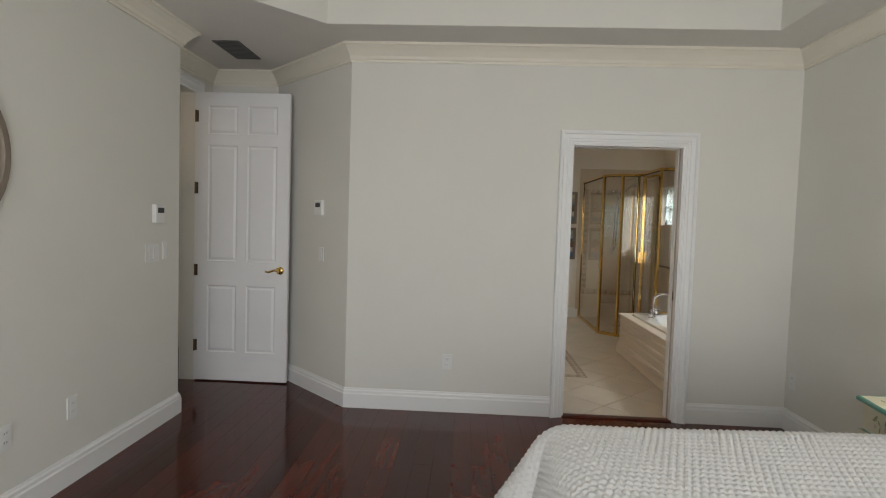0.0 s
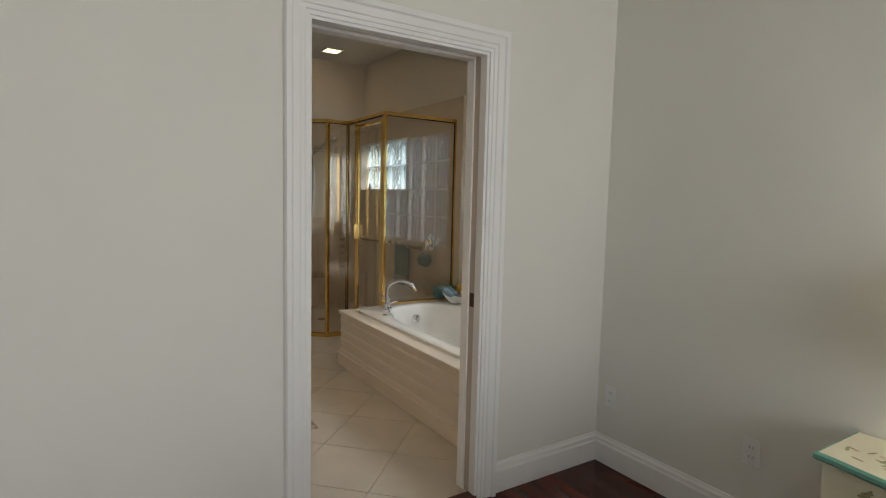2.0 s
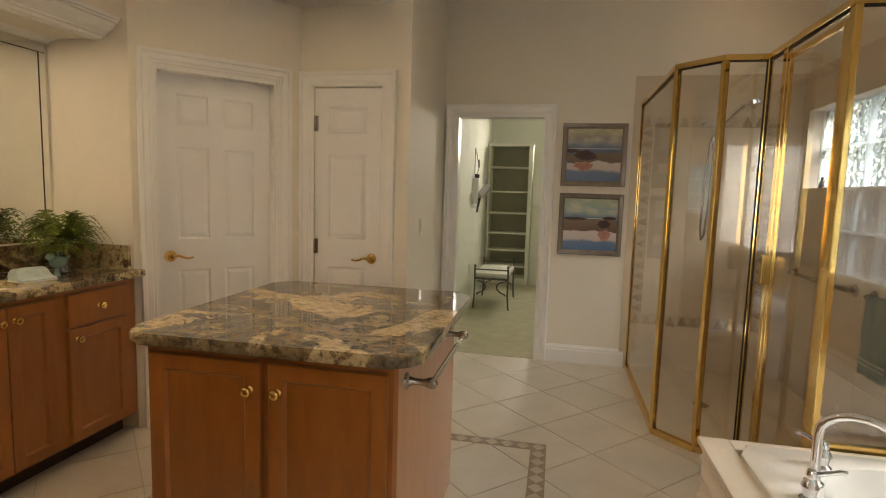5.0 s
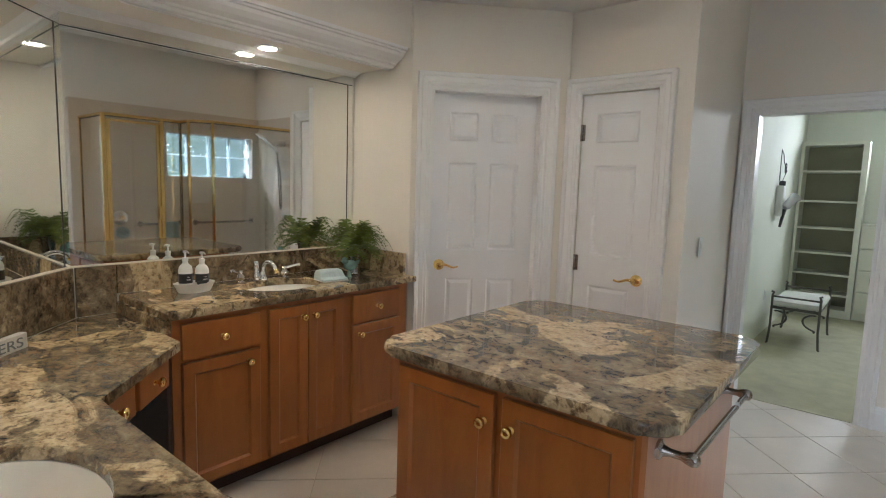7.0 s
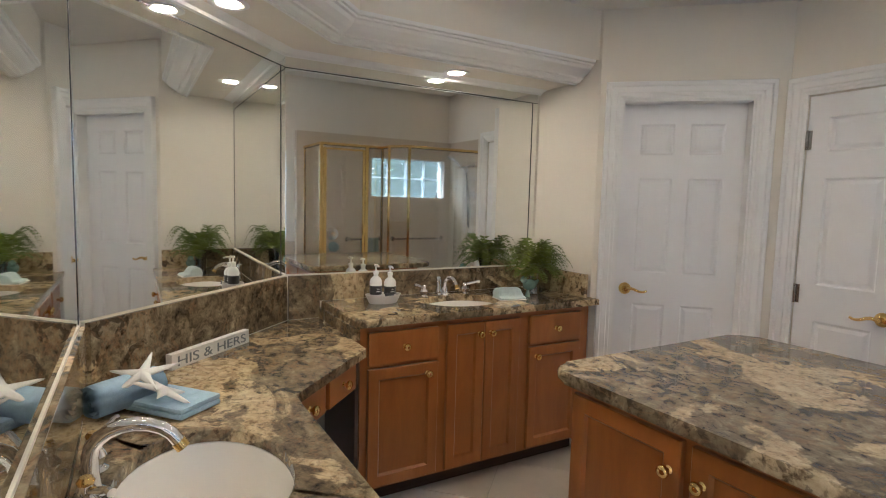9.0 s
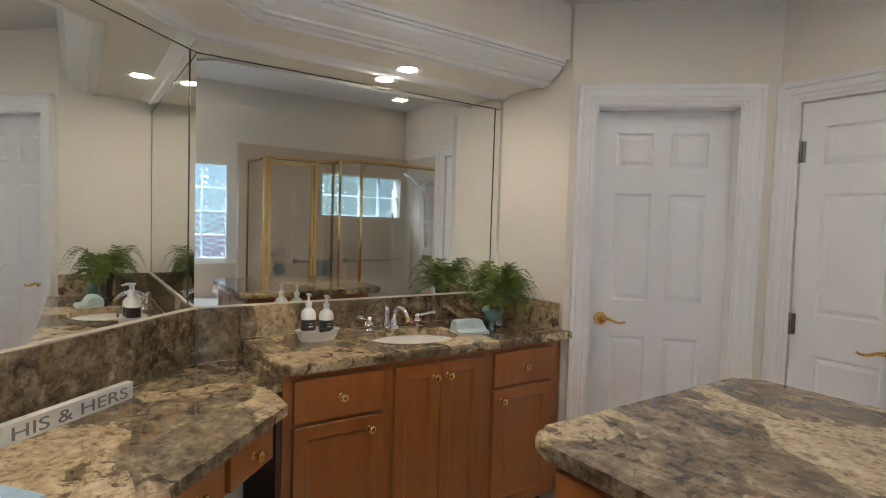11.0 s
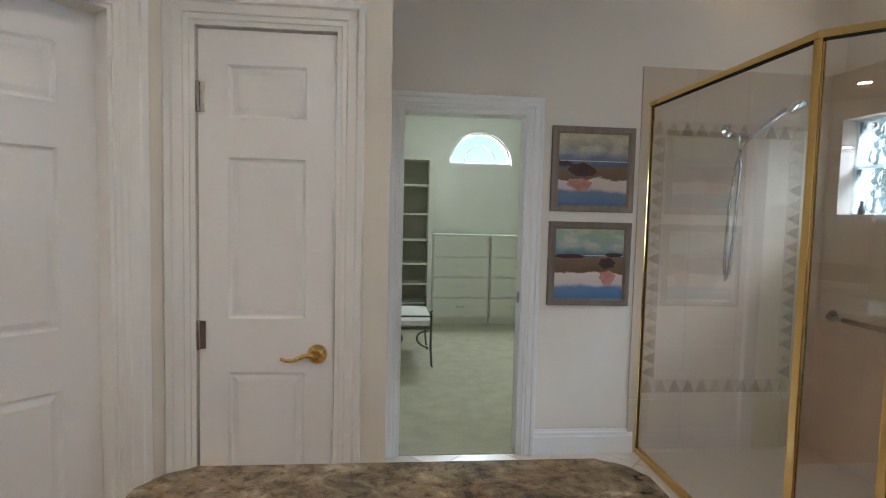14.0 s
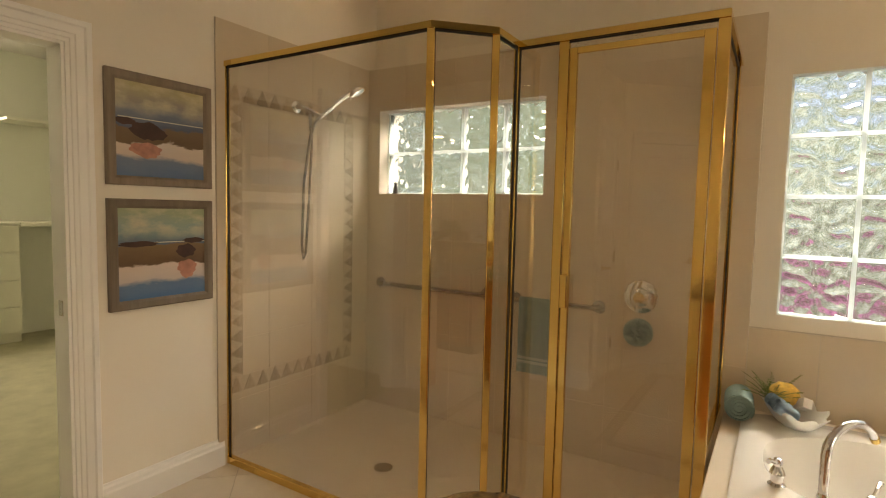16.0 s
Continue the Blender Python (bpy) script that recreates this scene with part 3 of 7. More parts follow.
def panel_door(name, label, m, w, h, cols, thick=0.036, lever=None, hinges=None, rows=((0.055, 0.14), (0.205, 0.473), (0.565, 0.90)), kind="structure"):
    """A moulded panel door in its local frame: x along, z up, face at -y. rows run from the top, as shares of the height."""
    d = thing(name, label, "door", m, kind=kind)
    stile, mid = (0.105, 0.085) if cols == 2 else (0.095, 0.0)
    pw = (w - 2 * stile - (cols - 1) * mid) / cols
    holes = [(stile + c * (pw + mid), h * (1 - b), h * (1 - a)) for c in range(cols) for a, b in rows]
    part("core", boxes([((stile, 0.012, 0.01), (w - stile, thick - 0.012, h - 0.01))]), DOOR_WHITE, d)
    for x0 in (0, w - stile):
        part("stile", boxes([((x0, 0, 0), (x0 + stile, thick, h))]), DOOR_WHITE, d)
    zs = [0.0] + [z for a, b in rows[::-1] for z in (h * (1 - b), h * (1 - a))] + [h]
    for k in range(0, len(zs), 2):
        part("rail", boxes([((stile, 0, zs[k]), (w - stile, thick, zs[k + 1]))]), DOOR_WHITE, d)
    if cols == 2:
        for k in range(1, len(zs) - 1, 2):
            part("mullion", boxes([((stile + pw, 0, zs[k]), (stile + pw + mid, thick, zs[k + 1]))]), DOOR_WHITE, d)
    for x0, z0, z1 in holes:
        bm = bmesh.new()
        loops = [(0, 0.0005), (0.008, 0.009), (0.014, 0.0095), (0.032, 0.003), (0.036, 0.003)]
        rings = [[bm.verts.new((x, y, z)) for x, z in ((x0 + i, z0 + i), (x0 + pw - i, z0 + i), (x0 + pw - i, z1 - i), (x0 + i, z1 - i))] for i, y in loops]
        for a, b in zip(rings, rings[1:]):
            for k in range(4):
                bm.faces.new((a[k], a[(k + 1) % 4], b[(k + 1) % 4], b[k]))
        bm.faces.new(rings[-1])
        part("raised_panel", bm, DOOR_WHITE, d)
    if lever:
        knob_lever(d, pose(lever[0], 0, lever[1]), lever[2])
    if hinges is not None:
        for z in (0.2, h / 2 - 0.05, h - 0.27) if h < 2.2 else (0.25, 0.9, 1.6, h - 0.25):
            bm = bmesh.new()
            lathe(bm, [(0.006, 0), (0.007, 0.002), (0.007, 0.098), (0.006, 0.1)], 10, pose(hinges, -0.006, z))
            box(bm, (hinges - 0.004, -0.003, z + 0.002), (hinges + 0.022, 0.001, z + 0.098))
            part("hinge", bm, NICKEL if h < 2.2 else BRONZE, d, smooth=True)
    return d


def spot(m, x, y, z):
    return m @ pose(x, y, z)


panel_door("door_entry", "tall white six-panel entry door, standing open", pose(-3.098, 0.478, 0.012), 0.805, 2.455, 2, 0.04, (0.74, 0.965, -0.11), 0.0, ((0.045, 0.142), (0.18, 0.58), (0.665, 0.90)))
panel_door("door_toilet_room", "closed white six-panel door set back in its frame", WCM @ pose(WCA + 0.012, 0.085, 0.008), WCB - WCA - 0.024, DOOR_H - 0.02, 2, 0.036, (0.06, 0.965, 0.115))
panel_door("door_linen", "narrow white three-panel linen closet door, closed", along((WC1[0] - 0.01, LINY), (BUMPX, LINY))[0] @ pose(LA + 0.006, 0.003, 0.008), LB - LA - 0.012, DOOR_H - 0.016, 1, 0.036, (LB - LA - 0.065, 0.945, -0.115), 0.0)
wj = boxes([((WCA, -0.001, 0), (WCA + 0.012, 0.14, DOOR_H)), ((WCB - 0.012, -0.001, 0), (WCB, 0.14, DOOR_H)), ((WCA + 0.012, -0.001, DOOR_H - 0.012), (WCB - 0.012, 0.14, DOOR_H))], WCM)
tagged(part("jamb_toilet_room", wj, TRIM), kind="structure")

# ---- closet room ----
AX, AZ0, AR = 0.68, 2.125, 0.43          # arched window: middle, sill, radius
wall("wall_closet_west", (-0.66, CY + 0.12), (-0.66, 8.76), 0, 2.9, 0.1, [], CLOSET_WALL)
wall("wall_closet_east", (2.5, 8.76), (2.5, CY + 0.12), 0, 2.9, 0.1, [], CLOSET_WALL)
wall("wall_closet_north", (-0.76, 8.76), (2.6, 8.76), 0, 2.9, 0.14, [(AX - AR + 0.76, AX + AR + 0.76, AZ0, AZ0 + AR)], CLOSET_WALL)
ck = boxes([((-0.66, CY + 0.12, 0), (-0.449, CY + 0.126, 2.9)), ((0.282, CY + 0.12, 0), (2.5, CY + 0.126, 2.9)), ((-0.449, CY + 0.12, DOOR_H), (0.282, CY + 0.126, 2.9))])
tagged(part("wall_closet_south", ck, CLOSET_WALL), kind="structure")
tagged(part("ceiling_closet", boxes([((-0.76, CY + 0.02, 2.88), (2.6, 8.9, 2.98))]), CEIL), kind="structure")
ARC = [(AX + AR * math.cos(a * math.pi / 24), AZ0 + AR * math.sin(a * math.pi / 24)) for a in range(25)]
sp = bmesh.new()
XZ = Matrix(((1, 0, 0, 0), (0, 0, 1, 0), (0, 1, 0, 0), (0, 0, 0, 1)))
prism(sp, ARC[:13] + [(AX + AR, AZ0 + AR)], 8.761, 8.899, XZ)
prism(sp, ARC[12:] + [(AX - AR, AZ0 + AR)], 8.761, 8.899, XZ)
tagged(part("wall_arch_spandrel", sp, CLOSET_WALL), kind="structure")
arch = thing("window_arched", "white half-round window with curved glazing bars, bright outside", "window", kind="structure")
fr = bmesh.new()
sweep(fr, ARC[::-1], [(0, 8.80), (-0.03, 8.80), (-0.03, 8.85), (0, 8.85)], lambda u, v, h: Vector((u, h, v)))
box(fr, (AX - AR, 8.80, AZ0), (AX + AR, 8.85, AZ0 + 0.022))
part("window_frame", fr, TRIM, arch)
for dx, sgn, r in ((-AR, 1, AR), (AR, -1, AR), (-0.5 * AR, 1, 0.62 * AR), (0.5 * AR, -1, 0.62 * AR)):
    pts = [(AX + dx + sgn * (r - r * math.cos(k / 10 * 1.2)), 8.82, AZ0 + 0.01 + r * math.sin(k / 10 * 1.2)) for k in range(11)]
    part("glazing_bar", tube(bmesh.new(), pts, 0.006, 6), GREY, arch)
part("pane", boxes([((AX - AR, 8.835, AZ0), (AX + AR, 8.838, AZ0 + AR))]), CLEAR, arch).visible_shadow = False

for x0, x1 in ((0.03, 0.775), (0.78, 1.49)):
    u = thing("drawer_unit", "cream built-in closet drawer unit with four drawers", "drawer unit", pose(x0, 8.36, 0), "closet drawer units")
    w = x1 - x0
    part("body", boxes([((0, 0.02, 0.09), (w, 0.39, 1.16)), ((0, 0.05, 0), (w, 0.38, 0.09))]), LAMINATE, u)
    part("top", boxes([((-0.004, 0.0, 1.16), (w + 0.0, 0.39, 1.18))], bevel=0.003), LAMINATE, u)
    for k in range(4):
        d = part("drawer", boxes([((0.014, -0.012, 0.105 + k * 0.265), (w - 0.014, 0.02, 0.352 + k * 0.265))], bevel=0.004), LAMINATE, u)
        hb = tube(bmesh.new(), [(w / 2 - 0.05, -0.01, 0.25 + k * 0.265), (w / 2 - 0.045, -0.036, 0.245 + k * 0.265), (w / 2 + 0.045, -0.036, 0.245 + k * 0.265), (w / 2 + 0.05, -0.01, 0.25 + k * 0.265)], 0.007, 8)
        part("pull", hb, PLASTIC, d)
sh = thing("shelf_unit", "tall cream built-in shelf unit with olive back, empty", "shelves", pose(-0.652, 8.36, 0))
part("body", boxes([((0, 0, 0.0), (0.035, 0.39, 2.16)), ((0.615, 0, 0.0), (0.675, 0.39, 2.16)), ((0.035, 0, 2.12), (0.615, 0.39, 2.16)), ((0.035, 0.02, 0.0), (0.615, 0.38, 0.1))]), LAMINATE, sh)
part("back_panel", boxes([((0.035, 0.37, 0.1), (0.615, 0.385, 2.12))]), SHELF_BACK, sh, "olive back panel")
for z in (0.28, 0.53, 0.79, 1.10, 1.43, 1.80):
    part("shelf", boxes([((0.036, 0.01, z - 0.012), (0.614, 0.37, z + 0.012))], bevel=0.003), LAMINATE, sh)
ds = thing("closet_counter", "cream built-in closet counter over an open knee space", "counter", pose(1.50, 8.36, 0))
part("counter_top", boxes([((0, 0, 1.14), (0.99, 0.39, 1.18))], bevel=0.004), LAMINATE, ds)
part("end_panel", boxes([((0.94, 0.02, 0.0), (0.98, 0.39, 1.14))]), LAMINATE, ds)
part("hang_shelf", boxes([((1.43, 8.40, 2.165), (2.495, 8.755, 2.19))], bevel=0.003), LAMINATE)
tagged(bpy.data.objects["hang_shelf"], "white closet shelf fixed high on the wall", "shelf")
part("side_shelf", boxes([((2.15, 5.4, 1.75), (2.495, 8.3, 1.775))], bevel=0.003), LAMINATE)
tagged(bpy.data.objects["side_shelf"], "long white shelf on the closet side wall", "shelf")

# bench
bn = thing("bench", "wrought-iron vanity bench with scrolled legs and a pale cushion", "bench", pose(-0.52, 6.42, 0.004))
for x in (0.0, 0.40):
    for y in (0.0, 0.85):
        s = 1 if x == 0 else -1
        part("leg", tube(bmesh.new(), [(x - s * 0.02, y, 0.0), (x - s * 0.012, y, 0.02), (x, y, 0.2), (x, y, 0.48), (x, y, 0.60), (x + s * 0.01, y, 0.63), (x - s * 0.012, y, 0.64)], 0.011, 8), IRON, bn, smooth=True)
        sc = [(x + s * (0.03 + 0.075 * (1 - k / 22) * (1 - math.cos(k * 0.42))), y, 0.40 - 0.012 * k + 0.05 * (1 - k / 22) * math.sin(k * 0.42)) for k in range(18)]
        part("scroll", tube(bmesh.new(), sc, 0.010, 6), IRON, bn, smooth=True)
for y in (0.0, 0.85):
    part("arm_bar", tube(bmesh.new(), [(0, y, 0.58), (0.4, y, 0.58)], 0.011, 8), IRON, bn, smooth=True)
part("seat_frame", boxes([((0, 0, 0.43), (0.4, 0.02, 0.46)), ((0, 0.83, 0.43), (0.4, 0.85, 0.46)), ((0, 0, 0.43), (0.02, 0.85, 0.46)), ((0.38, 0, 0.43), (0.4, 0.85, 0.46))]), IRON, bn)
part("cushion", boxes([((-0.01, 0.015, 0.46), (0.41, 0.835, 0.53))], bevel=0.03), FABRIC, bn, "pale fabric cushion", smooth=True)

bn.scale = (1.0, 1.0, 0.83)

# wall hair dryer
hd = thing("hair_dryer", "white wall-mounted hair dryer with curled cord", "hair dryer", pose(-0.66, 7.0, 1.42))
part("holder", boxes([((0, -0.07, -0.16), (0.07, 0.07, 0.17))], bevel=0.015), PLASTIC, hd, smooth=True)
part("cap", lathe(bmesh.new(), [(0.03, 0), (0.032, 0.03), (0.028, 0.05)], 14, pose(0.04, 0.0, 0.17)), DARK, hd, smooth=True)
noz = bmesh.new()
lathe(noz, [(0.03, 0), (0.045, 0.03), (0.045, 0.10), (0.05, 0.15), (0.058, 0.17)], 18, pose(0.09, -0.05, -0.06, -35, 35, 0))
part("dryer_body", noz, surface("silver_plastic", (0.62, 0.62, 0.64), 0.25, metal=0.3), hd, smooth=True)
part("grip", tube(bmesh.new(), [(0.09, -0.04, -0.08), (0.07, -0.03, -0.18), (0.055, -0.02, -0.27)], [0.018, 0.016, 0.013], 10), DARK, hd, smooth=True)
part("cord", tube(bmesh.new(), [(0.012, -0.02, 0.22), (0.012, -0.03, 0.55), (0.02, 0.05, 0.5), (0.02, 0.12, 0.42), (0.05, 0.14, 0.33), (0.03, 0.12, 0.26), (0.03, 0.05, 0.22)], 0.004, 6), GREY, hd, smooth=True)
part("vanity_ring", tube(bmesh.new(), [(0.04, 0.12 + 0.045 * math.cos(k * math.tau / 16), 0.36 + 0.055 * math.sin(k * math.tau / 16)) for k in range(17)], 0.005, 6), DARK, hd, smooth=True)


# ---- bath: cabinets ----
def knob(parent, m):
    return part("knob", lathe(bmesh.new(), [(0.012, 0), (0.007, 0.005), (0.007, 0.013), (0.016, 0.018), (0.0185, 0.025), (0.0165, 0.031), (0.010, 0.035), (0.002, 0.036)], 14, m @ pose(0, 0, 0, 90)), GOLD, parent, "small brass knob", smooth=True)


def cab_door(parent, x0, x1, z0, z1, at=None, name="door"):
    """A cabinet front with a frame and a sunk flat panel, proud of the carcass at y = 0."""
    f = 0.052
    bm = sweep(bmesh.new(), [(x0, z0), (x1, z0), (x1, z1), (x0, z1)], [(0, 0), (0, 0.017), (0.003, 0.02), (f - 0.002, 0.02), (f, 0.018), (f + 0.008, 0.008), (f + 0.008, 0)], lambda u, v, h: Vector((u, -h, v)), closed=True)
    d = part(name, bm, CABINET, parent)
    part("panel", boxes([((x0 + f + 0.006, -0.0085, z0 + f + 0.006), (x1 - f - 0.006, -0.001, z1 - f - 0.006))]), CABINET, d)
    if at:
        knob(d, pose(at[0], -0.02, at[1]))
    return d


def drawer_front(parent, x0, x1, z0, z1):
    d = part("drawer", boxes([((x0, -0.02, z0), (x1, 0, z1))], bevel=0.004), CABINET, parent)
    knob(d, pose((x0 + x1) / 2, -0.02, (z0 + z1) / 2))


def carcass(parent, w, top):
    """An open cabinet box: face frame, two sides and a bottom."""
    part("face_frame", boxes([((0, 0, 0.11), (w, 0.02, top))]), CABINET, parent)
    for x in (0, w - 0.018):
        part("side", boxes([((x, 0.02, 0.11), (x + 0.018, 0.5, top))]), CABINET, parent)
    part("bottom", boxes([((0.018, 0.02, 0.11), (w - 0.018, 0.5, 0.128))]), CABINET, parent)


AZ, LZ, IZ = 0.92, 0.832, 0.917


def slab_top(name, label, pts, z1, thick=0.035, round_=0.012, holes=()):
    """A stone worktop from its plan outline, with eased edges."""
    bm = prism(bmesh.new(), pts, z1 - thick, z1)
    es = [e for e in bm.edges if abs(e.verts[0].co.z - e.verts[1].co.z) < 1e-6]
    bmesh.ops.bevel(bm, geom=es, offset=round_, segments=3, profile=0.5, affect="EDGES")
    ob = part(name, bm, GRANITE, smooth=True)
    for p in ob.data.polygons:
        p.use_smooth = abs(p.normal.z) < 0.99
    return tagged(ob, label, "worktop")


# vanity A, facing +x: local x runs along +y
va = thing("vanity_cabinet", "honey maple vanity cabinet with doors and drawers", "cabinet", pose(-1.857, 1.165, 0, 0, 0, 90))
carcass(va, 1.388, AZ - 0.036)
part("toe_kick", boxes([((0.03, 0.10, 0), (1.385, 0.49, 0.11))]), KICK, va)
drawer_front(va, 0.035, 0.395, 0.70, 0.855)
cab_door(va, 0.035, 0.395, 0.125, 0.685, (0.335, 0.635))
cab_door(va, 0.445, 0.66, 0.125, 0.855, (0.628, 0.795))
cab_door(va, 0.665, 0.885, 0.125, 0.855, (0.697, 0.795))
drawer_front(va, 0.955, 1.315, 0.70, 0.855)
cab_door(va, 0.955, 1.315, 0.125, 0.685, (1.0, 0.635))

# vanity C, along the door wall, facing +y
vc = thing("vanity_cabinet", "honey maple vanity cabinet under the wide sink", "cabinet", pose(-0.185, 0.685, 0, 0, 0, 180))
carcass(vc, 0.99, LZ - 0.036)
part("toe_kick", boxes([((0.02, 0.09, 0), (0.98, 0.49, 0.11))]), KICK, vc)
cab_door(vc, 0.03, 0.47, 0.125, 0.78, (0.43, 0.72))
cab_door(vc, 0.48, 0.94, 0.125, 0.78, (0.52, 0.72))
# make-up desk drawers across the corner
DM, DL = along((-1.30, 0.71), (-1.70, 1.10))
md = thing("desk_apron", "maple apron with two small drawers across the knee space", "drawer unit", DM @ pose(0, 0.02, 0))
part("body", boxes([((0.0, 0.0, LZ - 0.17), (DL - 0.01, 0.35, LZ - 0.036))]), CABINET, md)
for a, b in ((0.02, 0.26), (0.29, 0.53)):
    drawer_front(md, a, b, LZ - 0.16, LZ - 0.045)
# dark sheet over the maple side: knee-space shade put into its colour
part("knee_panel", boxes([((-0.02, 0.004, 0.0), (-0.004, 0.44, LZ - 0.036))]), KICK, va, "cabinet side beside the knee space, shade put into its colour")

# worktops
def round_rect(x0, y0, x1, y1, r, n=6):
    """Plan outline of a slab with rounded corners."""
    out = []
    for cx, cy, a0 in ((x1 - r, y1 - r, 0), (x0 + r, y1 - r, 90), (x0 + r, y0 + r, 180), (x1 - r, y0 + r, 270)):
        out += [(cx + r * math.cos(radians(a0 + 90 * k / n)), cy + r * math.sin(radians(a0 + 90 * k / n))) for k in range(n + 1)]
    return out


def ring_top(name, label, outer, hole_c, ha, hb, z1, thick=0.035, wing=None):
    """A worktop with an oval sink hole, as faces between the outline and the oval."""
    seg = 40
    cx, cy = hole_c
    outs, ins = [], []
    n = len(outer)
    for k in range(seg):
        a = k * math.tau / seg
        d = Vector((math.cos(a), math.sin(a)))
        best = 9.0
        for i in range(n):
            p, q = Vector(outer[i]) - Vector(hole_c), Vector(outer[(i + 1) % n]) - Vector(hole_c)
            e = q - p
            den = d.x * e.y - d.y * e.x
            if abs(den) > 1e-9:
                t, s = (p.x * e.y - p.y * e.x) / den, (p.x * d.y - p.y * d.x) / den
                if t > 0 and -1e-6 <= s <= 1 + 1e-6:
                    best = min(best, t)
        outs.append((a, Vector(hole_c) + best * d))
        ins.append((a, Vector((cx + ha * math.cos(a), cy + hb * math.sin(a)))))
    for p in outer:
        v = Vector(p) - Vector(hole_c)
        outs.append((math.atan2(v.y, v.x) % math.tau, Vector(p)))
        a = math.atan2(v.y / hb, v.x / ha)
        ins.append((math.atan2(v.y, v.x) % math.tau, Vector((cx + ha * math.cos(a), cy + hb * math.sin(a)))))
    outs.sort(key=lambda t: t[0]), ins.sort(key=lambda t: t[0])
    bm = bmesh.new()
    r = 0.008
    def lift(lst, z, inset=0.0):
        out = []
        for _, p in lst:
            k, h = (0.0, z1 if z == z1 - r else z) if wing and p.x < wing[0][0] + 1e-4 else (inset, z)
            out.append(bm.verts.new((p.x + (cx - p.x) * k, p.y + (cy - p.y) * k, h)))
        return out
    rows = [lift(ins, z1 - thick), lift(ins, z1 - 0.003), lift([(a, Vector(hole_c) + (p - Vector(hole_c)) * 1.015) for a, p in ins], z1), lift(outs, z1, 0.01), lift(outs, z1 - r), lift(outs, z1 - thick), ]
    m = len(ins)
    for a, b in zip(rows, rows[1:] + rows[:1]):
        for k in range(m):
            bm.faces.new((a[k], a[(k + 1) % m], b[(k + 1) % m], b[k]))
    if wing:
        prism(bm, wing, z1 - thick, z1)
    return tagged(part(name, bm, GRANITE), label, "worktop")


ring_top("vanity_worktop", "brown and cream polished granite vanity worktop with oval sink cutout", [(MX + 0.022, 1.14), (-1.82, 1.14), (-1.82, 2.60), (-1.872, 2.60), (-1.872, SIDEY - 0.003), (MX + 0.022, SIDEY - 0.003)], (-2.085, 1.835), 0.165, 0.22, AZ)
ring_top("desk_worktop", "brown and cream polished granite corner worktop with oval sink cutout", [(-0.145, 0.168), (-0.145, 0.785), (-0.30, 0.775), (-0.60, 0.735), (-1.285, 0.73), (-1.285, 0.168)], (-0.88, 0.425), 0.26, 0.185, LZ, wing=[(-1.285, 0.168), (-1.285, 0.73), (-1.69, 1.128), (-2.345, 1.128), (-2.345, 0.97), (-1.545, 0.168)])
part("riser", boxes([((MX + 0.023, 1.125, LZ), (-1.83, 1.155, AZ - 0.035))]), GRANITE)
tagged(bpy.data.objects["riser"], "granite riser between the two worktop heights", "worktop")
# backsplashes
bsA = part("backsplash", boxes([((MX + 0.001, 1.135, AZ), (MX + 0.022, SIDEY - 0.004, 1.055)), ((MX + 0.001, 0.972, LZ), (MX + 0.022, 1.132, 1.055)), ((MX + 0.022, SIDEY - 0.022, AZ), (-1.875, SIDEY - 0.002, 1.055))], bevel=0.002), GRANITE)
tagged(bsA, "granite backsplash behind the raised vanity worktop", "backsplash")
DGM, DGL = along(MC, MB)
bsB = part("backsplash", boxes([((0.03, -0.022, LZ), (DGL - 0.01, -0.001, 1.055))], DGM, 0.002), GRANITE)
tagged(bsB, "granite backsplash across the corner", "backsplash")
bsC = part("backsplash", boxes([((-1.53, MY + 0.007, LZ), (-0.11, MY + 0.028, 1.055))], bevel=0.002), GRANITE)
tagged(bsC, "granite backsplash on the door wall", "backsplash")

# sinks
for nm, c, a, b, z in (("sink", (-2.085, 1.835), 0.165, 0.22, AZ), ("sink", (-0.88, 0.425), 0.26, 0.185, LZ)):
    sk = thing(nm, "oval cream porcelain undermount sink", "sink", pose(c[0], c[1], z - 0.036))
    bm, rings = bmesh.new(), []
    for s, dz in ((1.06, 0), (1.0, -0.002), (0.97, -0.03), (0.88, -0.09), (0.62, -0.14), (0.3, -0.155), (0.08, -0.158)):
        rings.append([bm.verts.new((a * s * math.cos(k * math.tau / 40), b * s * math.sin(k * math.tau / 40), dz)) for k in range(40)])
    for p, q in zip(rings, rings[1:]):
        for k in range(40):
            bm.faces.new((p[k], p[(k + 1) % 40], q[(k + 1) % 40], q[k]))
    bm.faces.new(rings[-1])
    part("bowl", bm, PORCELAIN, sk, smooth=True)
    part("drain", lathe(bmesh.new(), [(0.022, 0), (0.022, 0.003), (0.012, 0.004)], 16, pose(0, 0, -0.157)), CHROME, sk)
    part("overflow", lathe(bmesh.new(), [(0.010, 0), (0.010, 0.002), (0.006, 0.003)], 12, pose(a * 0.86, -0.0, -0.06, 0, -60, 0)), DARK, sk)


